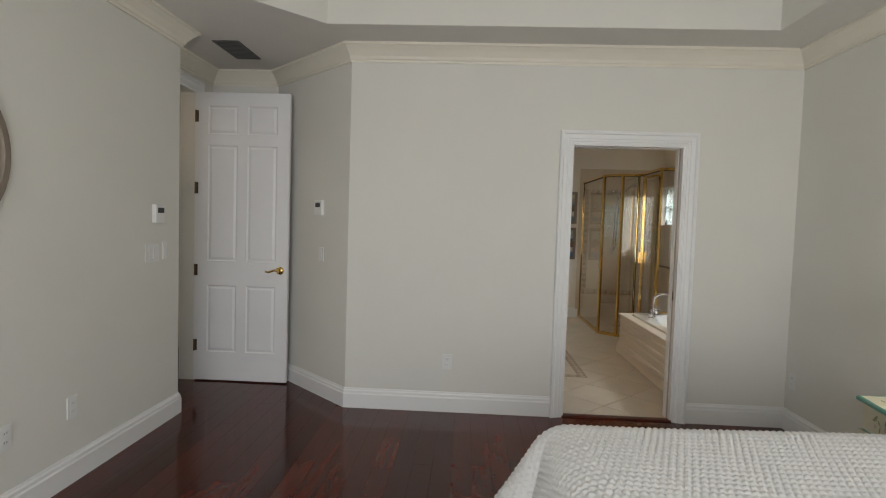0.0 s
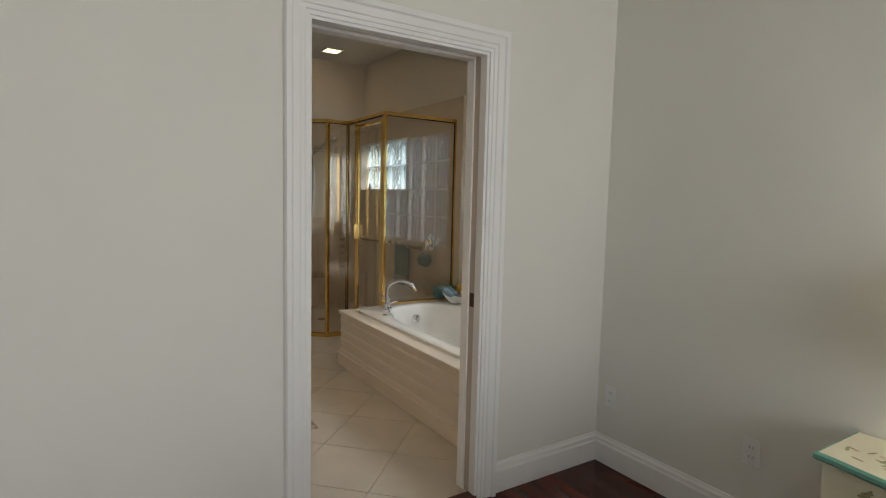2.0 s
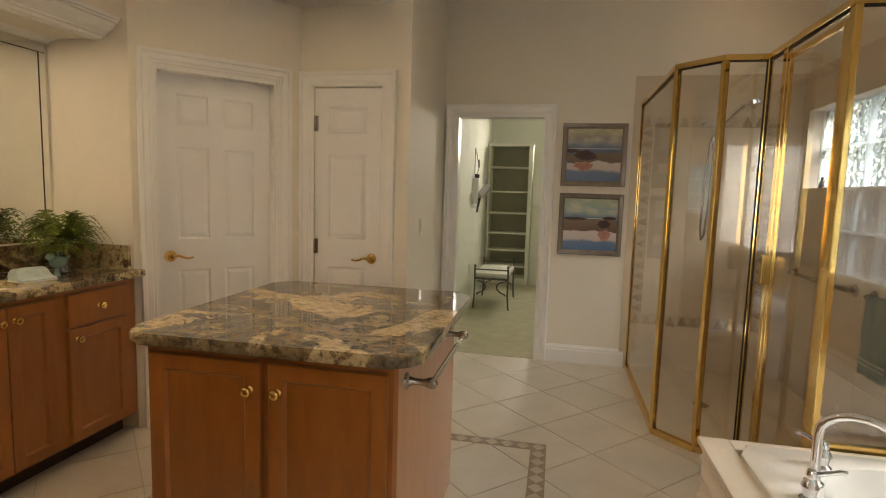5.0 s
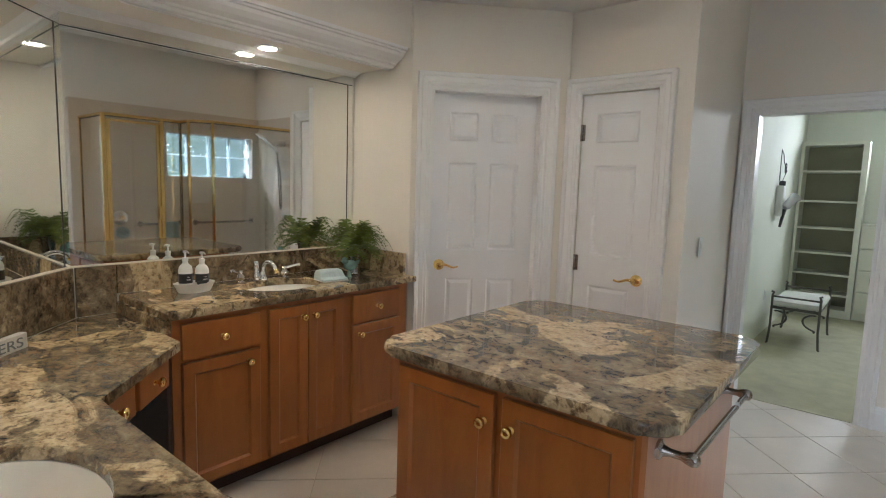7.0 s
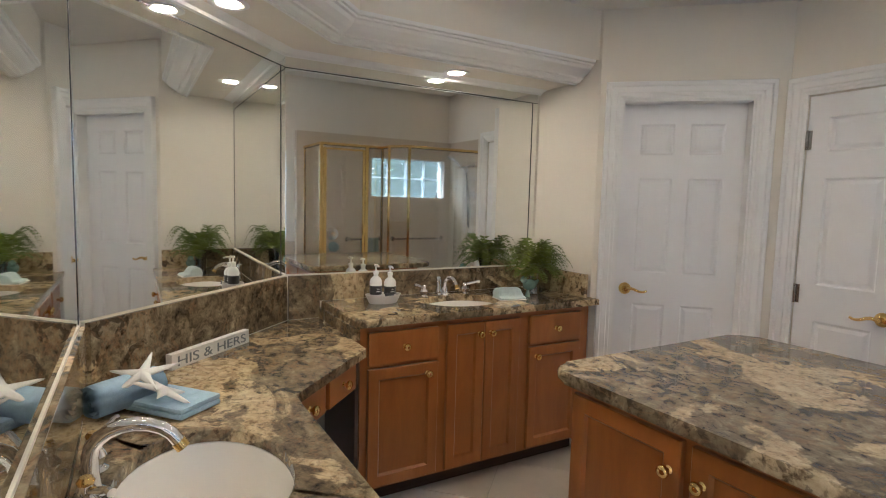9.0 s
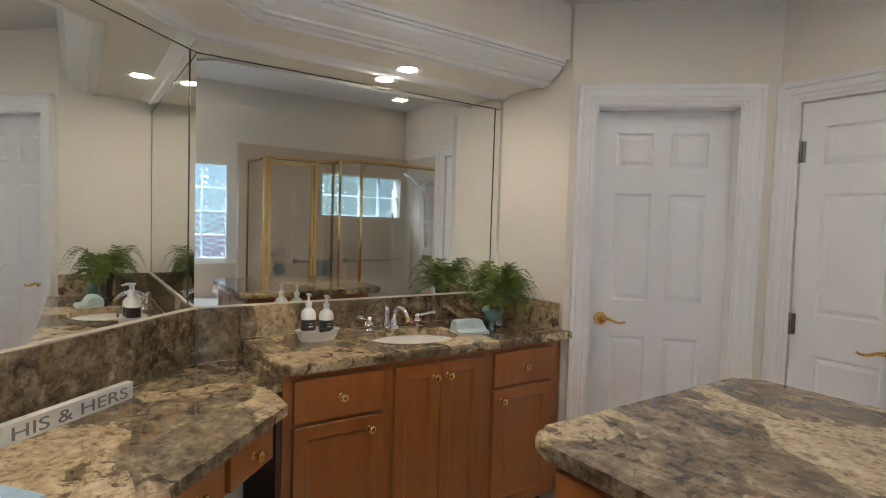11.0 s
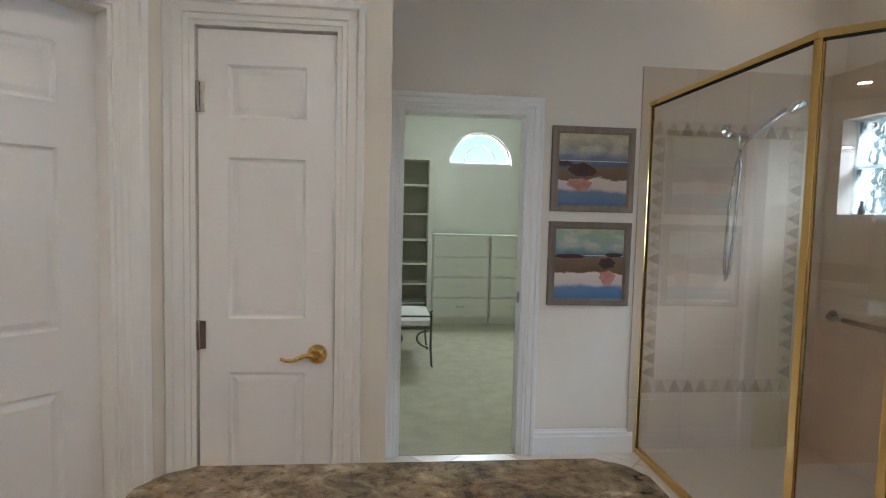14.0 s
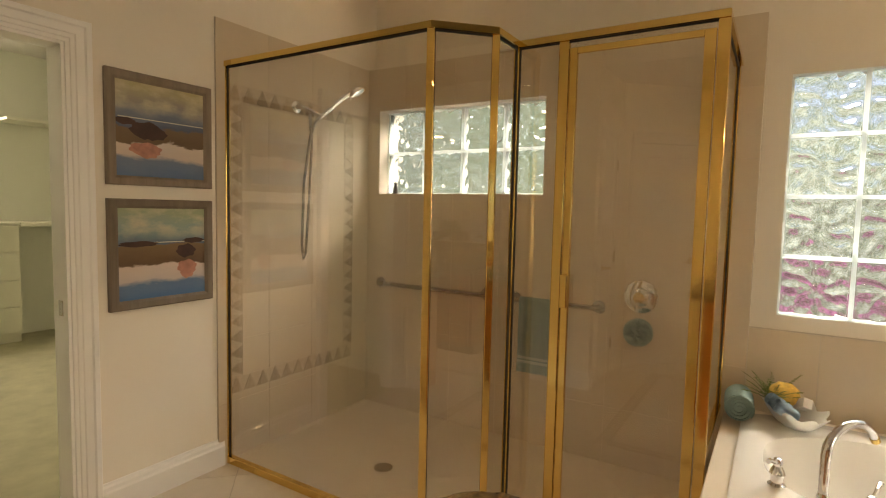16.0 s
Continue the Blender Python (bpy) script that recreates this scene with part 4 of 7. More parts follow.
# mirrors
def mirror_panel(name, m, w, z0, z1, label):
    t = thing(name, label, "mirror", m)
    part("glass", boxes([((0.0, -0.006, z0), (w, -0.001, z1))]), MIRROR, t)
    strip = 0.05
    bm = boxes([((0, -0.0085, z1 - strip), (w, -0.0062, z1)), ])
    part("top_strip", bm, MIRROR, t, "bevelled mirror strip")
    part("seam", boxes([((0, -0.0072, z1 - strip - 0.004), (w, -0.0060, z1 - strip))]), DARK, t)
    part("end_strip", boxes([((w - 0.035, -0.0085, z0), (w, -0.0062, z1 - strip - 0.004))]), MIRROR, t)
    part("end_seam", boxes([((w - 0.04, -0.0074, z0), (w - 0.036, -0.0060, z1 - strip - 0.004))]), DARK, t)
    part("bottom_edge", boxes([((0, -0.009, z0 - 0.008), (w, -0.001, z0))]), surface("pale_mirror_channel", (0.62, 0.58, 0.48), 0.3), t)
    return t


mirror_panel("mirror", along(MB, (MX, SIDEY))[0], SIDEY - MB[1] - 0.025, 1.063, 2.135, "large frameless wall mirror above the raised vanity")
mirror_panel("mirror", DGM @ pose(0.004, 0, 0), DGL - 0.01, 1.063, 2.135, "large frameless mirror set across the corner")
mirror_panel("mirror", along((-0.12, MY + 0.006), (MC[0] + 0.004, MY + 0.006))[0], 1.42, 1.063, 2.135, "large frameless mirror above the sink on the door wall")

# soffit over the vanity
FRONT = [(-1.90, SIDEY + 0.05), (-1.90, 1.16), (-1.38, 0.64), (-0.105, 0.64)]
sf = bmesh.new()
poly = FRONT + [(-0.105, MY)] + [(MC[0], MY), MB, (MX, SIDEY + 0.05)]
prism(sf, [(x, y) for x, y in poly], 2.262, ZV + 0.05)
inner = [(-2.06, SIDEY), (-2.06, 1.095), (-1.445, 0.48), (-0.105, 0.48)]
prism(sf, inner + [(-0.105, MY), (MC[0], MY), MB, (MX, SIDEY)], 2.16, 2.262)
tagged(part("soffit", sf, BATH_WALL), kind="structure")
cv = bmesh.new()
sweep(cv, [FRONT[0][:1] + (SIDEY,)] + FRONT[1:], [(0, 2.262), (0.0, 2.244), (-0.012, 2.242), (-0.012, 2.232), (-0.026, 2.230), (-0.034, 2.214), (-0.060, 2.194), (-0.092, 2.180), (-0.094, 2.170), (-0.108, 2.168), (-0.118, 2.156), (-0.146, 2.154), (-0.146, 2.147), (-0.16, 2.147), (-0.16, 2.262)][::-1], flat)
tagged(part("soffit_cove", cv, TRIM), kind="structure")
ct = bmesh.new()
sweep(ct, [(-0.105, MY + 0.006), (MC[0], MY + 0.006), MB, (MX, SIDEY)], [(0, 2.137), (-0.012, 2.137), (-0.02, 2.147), (-0.05, 2.155), (-0.07, 2.16), (0, 2.16)], flat)
tagged(part("soffit_trim", ct, TRIM), kind="structure")
# those at (-1.0, 1.25) and in the hall (-3.75) are assumed, added to brighten
for x, y, z in ((-2.245, 1.86, 2.16), (-1.82, 0.62, 2.16), (-0.85, 0.31, 2.16), (-0.92, 2.15, ZV), (-1.0, 1.25, ZV), (0.35, 2.55, ZT), (1.55, 1.2, ZT), (-3.75, 0.2, ZB)):
    dl = thing("downlight", "lit round recessed ceiling downlight with white trim, seen or assumed", "light", pose(x, y, z), "recessed downlights")
    part("trim_ring", lathe(bmesh.new(), [(0.043, -0.001), (0.072, -0.001), (0.074, -0.004), (0.060, -0.008), (0.050, -0.006), (0.043, -0.003)], 24), TRIM, dl, smooth=True)
    part("lens", lathe(bmesh.new(), [(0.001, -0.0045), (0.042, -0.0045), (0.042, -0.002), (0.001, -0.002)], 24), CAN_LIGHT, dl, "glowing lamp face")

sq = thing("square_downlight", "lit square recessed ceiling light with white trim over the shower", "light", pose(1.65, 4.14, ZT))
part("trim_ring", sweep(bmesh.new(), [(-0.105, -0.105), (0.105, -0.105), (0.105, 0.105), (-0.105, 0.105)], [(0, -0.001), (0, -0.006), (0.012, -0.010), (0.022, -0.004), (0.022, -0.001)], flat, closed=True), TRIM, sq)
part("lens", boxes([((-0.085, -0.085, -0.004), (0.085, 0.085, -0.0015))]), SQUARE_LIGHT, sq, "glowing lamp face")

# island
isl = thing("island_cabinet", "honey maple island cabinet with two doors", "cabinet", pose(-0.905, 1.54, 0))
part("body", boxes([((0, 0, 0.09), (0.855, 0.92, IZ - 0.041)), ]), CABINET, isl)
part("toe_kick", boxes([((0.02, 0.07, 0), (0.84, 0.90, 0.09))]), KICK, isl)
part("end_panel", boxes([((0.855, 0.0, 0.0), (0.87, 0.92, IZ - 0.041))]), wood("red_maple_panel", (0.36, 0.15, 0.06), (0.46, 0.21, 0.09), 0.3, 2, rnd=0.05, stretch=8, scale=3.0), isl)
cab_door(isl, 0.02, 0.418, 0.115, 0.845, (0.385, 0.755))
cab_door(isl, 0.448, 0.84, 0.115, 0.845, (0.482, 0.755))
slab_top("island_worktop", "brown and cream polished granite island top with rounded corners", round_rect(-0.978, 1.485, 0.036, 2.57, 0.085), IZ, 0.04, 0.014)
tb = thing("towel_bar", "brushed nickel towel bar on the island end", "towel bar", pose(-0.035, 1.62, 0.80))
part("rail", tube(bmesh.new(), [(0.085, -0.02, 0), (0.085, 0.62, 0)], 0.009, 12), NICKEL, tb, smooth=True)
for y in (0.0, 0.60):
    part("bracket", lathe(bmesh.new(), [(0.027, 0), (0.027, 0.008), (0.016, 0.014), (0.011, 0.03), (0.011, 0.06), (0.016, 0.072), (0.019, 0.085), (0.016, 0.098), (0.006, 0.104)], 16, pose(0, y, 0, 0, 90, 0)), NICKEL, tb, smooth=True)

# ---- shower ----
SZ = 2.14
SP = [(1.03, CY - 0.004), (1.03, 3.31), (1.22, 3.12), (1.43, 3.12), (1.43, 2.905), (1.43, 2.31), (TX - 0.003, 2.31)]
shw = thing("shower_enclosure", "brass-framed glass shower enclosure with angled corner and door", "shower", pose(0, 0, 0))
for i, (p, q) in enumerate(zip(SP, SP[1:])):
    m, w = along(p, q)
    z0 = 0.45 if i == 5 else 0.02
    pane = part("glass_pane", boxes([((0.012, -0.001, z0 + 0.02), (w - 0.012, 0.001, SZ - 0.03))], m), SHOWER_GLASS, shw)
    pane.visible_shadow = False
    part("gasket", boxes([((0.010, -0.004, SZ - 0.037), (w - 0.010, 0.004, SZ - 0.031)), ((0.012, -0.004, z0 + 0.02), (0.017, 0.004, SZ - 0.03)), ((w - 0.017, -0.004, z0 + 0.02), (w - 0.012, 0.004, SZ - 0.03))], m), BLACK_GAP, shw)
    part("sill_rail", boxes([((0, -0.015, z0 - 0.019), (w, 0.015, z0 + 0.02))], m, 0.003), GOLD, shw)
hb = bmesh.new()
sweep(hb, SP, [(-0.02, SZ - 0.03), (0.02, SZ - 0.03), (0.02, SZ - 0.004), (0.014, SZ), (-0.014, SZ), (-0.02, SZ - 0.004)], flat)
part("header_rail", hb, GOLD, shw)
for (x, y), wx, wy in zip(SP, (0.026, 0.032, 0.030, 0.024, 0.022, 0.026, 0.022), (0.026, 0.032, 0.030, 0.024, 0.044, 0.042, 0.022)):
    z0 = 0.45 if x > 2 else 0.02
    part("post", boxes([((-wx / 2, -wy / 2, z0), (wx / 2, wy / 2, SZ - 0.028))], pose(x, y, 0, 0, 0, 22.5 if (x, y) in SP[1:3] else 0), 0.004), GOLD, shw)
sd = part("shower_door", boxes([((1.421, 2.335, 0.05), (1.439, 2.375, SZ - 0.06)), ((1.421, 2.848, 0.05), (1.439, 2.880, SZ - 0.06)), ((1.421, 2.375, SZ - 0.085), (1.439, 2.848, SZ - 0.06)), ((1.421, 2.375, 0.05), (1.439, 2.848, 0.09))], bevel=0.003), GOLD, shw, "brass door frame")
part("pull_handle", boxes([((1.380, 2.842, 1.0), (1.4205, 2.874, 1.14))], bevel=0.004), GOLD, sd)
# tub
tubt = thing("bathtub", "white drop-in bathtub in a panelled cream surround", "bathtub", pose(0, 0, 0))
TXF, TB, TF = 1.03, 2.28, 0.15
part("plinth", boxes([((TXF - 0.03, TF, 0), (TXF + 0.02, TB, 0.10))], bevel=0.004), TUB_PANEL, tubt)
part("end_panel", boxes([((TXF + 0.02, TB - 0.02, 0), (TX - 0.004, TB, 0.44))]), TUB_PANEL, tubt)
srd = boxes([((TXF, TF, 0.10), (TXF + 0.02, TB, 0.44))])
part("apron", srd, TUB_PANEL, tubt, "cream panelled tub apron")
ap = bmesh.new()
sweep(ap, [(0.16, 0.10), (2.27, 0.10)], [(0, 0), (0, 0.02), (0.02, 0.016), (0.03, 0.006), (0.03, 0)], lambda u, v, h: Vector((TXF - h, u, v)))
for z in (0.20, 0.27, 0.36):
    sweep(ap, [(0.16, z), (2.27, z)], [(0, 0), (0, 0.014), (0.012, 0.012), (0.022, 0.004), (0.022, 0)], lambda u, v, h: Vector((TXF - h, u, v)))
part("moulding", ap, TUB_PANEL, tubt)
part("deck", boxes([((TXF - 0.025, TF, 0.425), (1.120, TB, 0.45)), ((1.12, 2.19, 0.425), (TX - 0.004, TB, 0.45)), ((2.12, TF, 0.425), (WX - 0.019, 2.19, 0.45))], bevel=0.006), TUB_PANEL, tubt, "cream tiled ledge")
bm, rings = bmesh.new(), []
cx, cy, n = 1.625, 1.17, 72
for a, b, z, e in ((0.51, 1.03, 0.445, 30), (0.51, 1.03, 0.468, 30), (0.502, 1.022, 0.474, 26), (0.425, 0.945, 0.474, 3.0), (0.415, 0.935, 0.470, 2.9), (0.40, 0.92, 0.44, 2.8), (0.37, 0.87, 0.25, 2.7), (0.33, 0.80, 0.10, 2.7), (0.25, 0.68, 0.05, 2.6), (0.02, 0.05, 0.045, 2.2)):
    r = []
    for k in range(n):
        c, s = math.cos((k + 0.5) * math.tau / n), math.sin((k + 0.5) * math.tau / n)
        f = (abs(c) ** e + abs(s) ** e) ** (-1 / e)
        r.append(bm.verts.new((cx + a * f * c, cy + b * f * s, z)))
    rings.append(r)
for p, q in zip(rings, rings[1:]):
    for k in range(n):
        bm.faces.new((p[k], p[(k + 1) % n], q[(k + 1) % n], q[k]))
bm.faces.new(rings[-1])
part("basin", bm, ACRYLIC, tubt, "white acrylic basin", smooth=True)
part("overflow", lathe(bmesh.new(), [(0.001, -0.02), (0.036, -0.02), (0.037, 0.006), (0.03, 0.012), (0.006, 0.014)], 20, pose(1.63, 2.058, 0.36, 83, 0, 0)), CHROME, tubt, smooth=True)
part("jet", lathe(bmesh.new(), [(0.001, 0.0), (0.028, 0.0), (0.028, 0.006), (0.012, 0.01)], 16, pose(1.995, 1.3, 0.25, 0, -82, 0)), CHROME, tubt, smooth=True)


# ---- glass block windows ----
def block_piece(hw, hh, parent, n=28, deep=0.08):
    """One glass block: both faces pressed with petal-like ripples that fade out towards a plain rim."""
    bm, faces = bmesh.new(), []
    for x0, out, amp, seed in ((0.0, -1, 1.0, 2.0), (deep, 1, 0.7, 9.0)):
        grid = []
        for i in range(n + 1):
            row = []
            for j in range(n + 1):
                y, z = -hw + 2 * hw * i / n, -hh + 2 * hh * j / n
                e = min(1.0, min(hw - abs(y), hh - abs(z)) / 0.030)
                e = e * e * (3 - 2 * e)
                r, a = math.hypot(y, z) / hw, math.atan2(z, y)
                h = 0.0055 * math.sin(9 * a + 4 * r + seed) * min(1.0, r * 1.6) + 0.0125 * noise.noise((y * 24, z * 24, seed)) + 0.005 * noise.noise((y * 55, z * 55, seed))
                row.append(bm.verts.new((x0 + out * (amp * h * e - 0.004 * (1 - e)), y, z)))
            grid.append(row)
        faces.append(grid)
        for i in range(n):
            for j in range(n):
                bm.faces.new((grid[i][j], grid[i + 1][j], grid[i + 1][j + 1], grid[i][j + 1]))
    rims = [[g[i][0] for i in range(n)] + [g[n][j] for j in range(n)] + [g[i][n] for i in range(n, 0, -1)] + [g[0][j] for j in range(n, 0, -1)] for g in faces]
    m = len(rims[0])
    for k in range(m):
        bm.faces.new((rims[0][k], rims[0][(k + 1) % m], rims[1][(k + 1) % m], rims[1][k]))
    return part("glass_block", bm, BLOCK, parent, smooth=True)


def block_window(name, label, y0, y1, z0, z1, cols, rows):
    wnd = thing(name, label, "window", pose(WX + 0.006, y1, z0), kind="structure")
    bw, bh, g = (y0 - y1) / cols, (z1 - z0) / rows, 0.0095
    gm = bmesh.new()
    for c in range(cols + 1):
        box(gm, (-0.002, c * bw - g, 0), (0.082, c * bw + g, z1 - z0))
    for r in range(rows + 1):
        box(gm, (-0.003, 0, r * bh - g), (0.083, y0 - y1, r * bh + g))
    part("mortar", gm, BLOCK_RIM, wnd)
    first = None
    for c in range(cols):
        for r in range(rows):
            if first is None:
                ob = first = block_piece(bw / 2 - g, bh / 2 - g, wnd)
            else:
                ob = new("glass_block", first.data)
                ob.parent = wnd
            ob.location = (0, (c + 0.5) * bw, (r + 0.5) * bh)
            ob.visible_shadow = False
    return wnd


block_window("window_shower", "glass block window of two rows in the shower wall", SHW[0], SHW[1], SHW[2], SHW[3], 4, 2)
block_window("window_tub", "tall glass block window of four rows above the tub", TUBW[0], TUBW[1], TUBW[2], TUBW[3], 6, 4)
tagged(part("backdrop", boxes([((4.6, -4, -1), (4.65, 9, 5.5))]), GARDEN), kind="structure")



# ---- bedroom things ----
BX0, BX1, BY0, BY1, BZ = -0.45, 1.56, -3.85, -1.945, 0.69
bed = thing("bed", "made bed with a white tufted coverlet hanging to the floor", "bed")
part("mattress", boxes([((BX0 + 0.06, BY0 + 0.06, 0.18), (BX1 - 0.02, BY1 - 0.06, BZ - 0.03))], bevel=0.05), QUILT, bed, smooth=True)
part("bed_base", boxes([((BX0 + 0.1, BY0 + 0.1, 0.02), (BX1 - 0.04, BY1 - 0.1, 0.18))]), KICK, bed)


def coverlet():
    nx, ny = 400, 400
    us, vs = np.linspace(-0.45, BX1 - BX0 - 0.01, nx), np.linspace(-0.45, BY1 - BY0 + 0.45, ny)
    w, d, r = BX1 - BX0, BY1 - BY0, 0.10
    verts = []
    for u in us:
        for v in vs:
            ox = max(0.0, r - u)
            oy = max(0.0, r - v, v - (d - r))
            o = math.hypot(ox, oy)
            tx, ty = min(max(u, r), w), min(max(v, r), d - r)
            if o > 0:
                a = min(o / r, math.pi / 2)
                out, drop = r * math.sin(a), r * (1 - math.cos(a)) + max(0.0, o - r * math.pi / 2)
                sx = -ox / o
                sy = (-1 if v < r else 1) * oy / o
                out += drop * (0.10 + 0.05 * math.sin((u + v) * 9) + 0.5 * min(1.0, 2.2 * ox * oy / (o * o)))
            else:
                out = drop = sx = sy = 0.0
            row = math.floor(v / 0.03)
            tuft = 0.013 * (abs(math.sin(v * math.pi / 0.03)) * abs(math.sin((u + 0.011 * (row % 2)) * math.pi / 0.024))) ** 0.6
            wob = 0.01 * math.sin(u * 3.1 + v * 2.0) + 0.006 * math.sin(v * 5.3 - u * 2.1)
            z = max(0.03, BZ - drop + (tuft + wob if o == 0 else tuft * 0.6 + wob * max(0, 1 - o / 0.2)))
            verts.append((BX0 + tx + sx * (out + tuft * 0.6), BY0 + ty + sy * (out + tuft * 0.6), z))
    faces = [(i * ny + j, (i + 1) * ny + j, (i + 1) * ny + j + 1, i * ny + j + 1) for i in range(nx - 1) for j in range(ny - 1)]
    me = bpy.data.meshes.new("coverlet")
    me.from_pydata(verts, [], faces)
    for p in me.polygons:
        p.use_smooth = True
    me.materials.append(QUILT)
    ob = new("coverlet", me)
    ob.parent = bed


coverlet()

# painted night table, front curved, facing -x
nt = thing("night_table", "hand-painted cream night table with teal edge and flower motifs", "night table", pose(1.585, -1.20, 0))


def serp(dx, y0=0.0, y1=-0.56, n=24):
    return [(-0.315 + 0.02 - 0.075 * math.sin(math.pi * k / n) ** 2 * (1 - 0.5 * math.sin(math.pi * k / n)) - dx, y0 + (y1 - y0) * k / n) for k in range(n + 1)]


top_pts = [(0, 0.01)] + serp(0.012, 0.012, -0.572) + [(0, -0.572)]
part("tabletop", prism(bmesh.new(), top_pts[::-1], 0.583, 0.606), PAINTED_CREAM, nt)
ed = bmesh.new()
sweep(ed, top_pts, [(0, 0.580), (0, 0.607), (-0.004, 0.607), (-0.011, 0.600), (-0.011, 0.587), (-0.004, 0.580)], flat)
part("edge_band", ed, TEAL_EDGE, nt, "teal painted edge")
part("case", prism(bmesh.new(), ([(-0.01, 0)] + serp(0.0) + [(-0.01, -0.56)])[::-1], 0.44, 0.583), PAINTED_CREAM, nt)
fr_ = serp(0.004, -0.06, -0.50)
dr = bmesh.new()
sweep(dr, fr_, [(0, 0.465), (0.004, 0.465), (0.004, 0.565), (0, 0.565)][::-1], flat)
dwr = part("drawer", dr, PAINTED_CREAM, nt)
part("line", sweep(bmesh.new(), serp(0.006, -0.01, -0.55), [(0, 0.438), (0.003, 0.438), (0.003, 0.444), (0, 0.444)][::-1], flat), TEAL_EDGE, nt)
mx_ = serp(0.008)[12]
part("knob", lathe(bmesh.new(), [(0.007, 0), (0.006, 0.01), (0.015, 0.015), (0.017, 0.022), (0.01, 0.028)], 14, pose(mx_[0], mx_[1], 0.515, 0, -90, 0)), PAINTED_CREAM, dwr, smooth=True)
for x, y in ((-0.29, -0.025), (-0.29, -0.535), (-0.03, -0.025), (-0.03, -0.535)):
    lg = bmesh.new()
    for k in range(6):
        z0, z1 = 0.44 - 0.44 * k / 6, 0.44 - 0.44 * (k + 1) / 6
        w0, w1 = 0.026 - 0.012 * k / 6, 0.026 - 0.012 * (k + 1) / 6
        vs_ = [[lg.verts.new((x + sx * w, y + sy * w, z)) for sx, sy in ((-1, -1), (1, -1), (1, 1), (-1, 1))] for w, z in ((w0, z0), (w1, z1))]
        for j in range(4):
            lg.faces.new((vs_[0][j], vs_[0][(j + 1) % 4], vs_[1][(j + 1) % 4], vs_[1][j]))
    part("leg", lg, PAINTED_CREAM, nt)
rng = random.Random(5)


def sprig(zfun, pts, parent):
    for nm, mat, sel in (("painted_leaf", OLIVE_PAINT, 0), ("painted_flower", ROSE_PAINT, 1)):
        bm = bmesh.new()
        for i, (a, b) in enumerate(pts):
            if i % 3 == 2 and not sel or i % 3 != 2 and sel:
                continue
            ang, ln, wd = rng.uniform(0, 6.3), (0.02 if not sel else 0.011), (0.006 if not sel else 0.010)
            vs_ = []
            for k in range(8):
                t = k * math.tau / 8
                u, v = ln * math.cos(t), wd * math.sin(t)
                vs_.append(bm.verts.new(zfun(a + u * math.cos(ang) - v * math.sin(ang), b + u * math.sin(ang) + v * math.cos(ang))))
            bm.faces.new(vs_)
        tagged(part(nm, bm, mat, parent), kind="stuff")


sprig(lambda a, b: Vector((a, b, 0.6075)), [(-0.26 + 0.10 * rng.random(), -0.05 - 0.22 * k / 16 + 0.03 * rng.random()) for k in range(17)], nt)
sprig(lambda a, b: Vector((serp(0.0085, 0, -0.56, 24)[max(0, min(24, round(-a / 0.56 * 24)))][0] - 0.004, a, b)), [(-0.12 - 0.30 * rng.random(), 0.49 + 0.05 * rng.random()) for k in range(26)], nt)

# table lamp
lp = thing("table_lamp", "lit table lamp with cream panelled shade on an aged candlestick base", "lamp", pose(1.425, -1.525, 0.606) @ Matrix.Scale(0.94, 4))
bs = boxes([((-0.06, -0.06, 0.028), (0.06, 0.06, 0.06))], bevel=0.006)
part("plinth", bs, PAINTED_CREAM, lp)
ft = bmesh.new()
for sx, sy in ((-1, -1), (1, -1), (1, 1), (-1, 1)):
    lathe(ft, [(0.004, 0), (0.016, 0.004), (0.02, 0.014), (0.012, 0.028)], 10, pose(sx * 0.058, sy * 0.058, 0))
sweep(ft, [(-0.066, -0.066), (-0.066, 0.066), (0.066, 0.066), (0.066, -0.066)], [(0, 0.012), (0.006, 0.012), (0.008, 0.022), (0.004, 0.034), (0, 0.034)], flat, closed=True)
part("base", ft, BROWN_MARBLE, lp, "dark worn gilt foot", smooth=True)
part("stem", lathe(bmesh.new(), [(0.035, 0.06), (0.036, 0.068), (0.018, 0.075), (0.016, 0.09), (0.024, 0.12), (0.026, 0.14), (0.016, 0.165), (0.03, 0.172), (0.031, 0.178), (0.016, 0.186), (0.018, 0.21), (0.028, 0.27), (0.030, 0.285), (0.018, 0.30), (0.034, 0.31), (0.034, 0.316), (0.014, 0.325)], 20), PAINTED_CREAM, lp, smooth=True)
part("candle", lathe(bmesh.new(), [(0.013, 0.325), (0.013, 0.40), (0.009, 0.405), (0.006, 0.43)], 14), PAINTED_CREAM, lp, smooth=True)
part("finial", lathe(bmesh.new(), [(0.006, 0.655), (0.014, 0.67), (0.015, 0.685), (0.006, 0.70), (0.004, 0.705)], 12), SHELL, lp, smooth=True)
SHADE, sn, sl, sb = nodes_of("shade_silk")
tl, df, mxs = sn.new("ShaderNodeBsdfTranslucent"), sn.new("ShaderNodeBsdfDiffuse"), sn.new("ShaderNodeMixShader")
tl.inputs[0].default_value, df.inputs[0].default_value, mxs.inputs[0].default_value = (0.62, 0.57, 0.42, 1), (0.78, 0.75, 0.62, 1), 0.45
sl.new(df.outputs[0], mxs.inputs[1]), sl.new(tl.outputs[0], mxs.inputs[2]), sl.new(mxs.outputs[0], sn["Material Output"].inputs[0])
prof = [(0.185, 0.335), (0.168, 0.40), (0.15, 0.47), (0.132, 0.54), (0.12, 0.60), (0.112, 0.64)]
sb_ = bmesh.new()
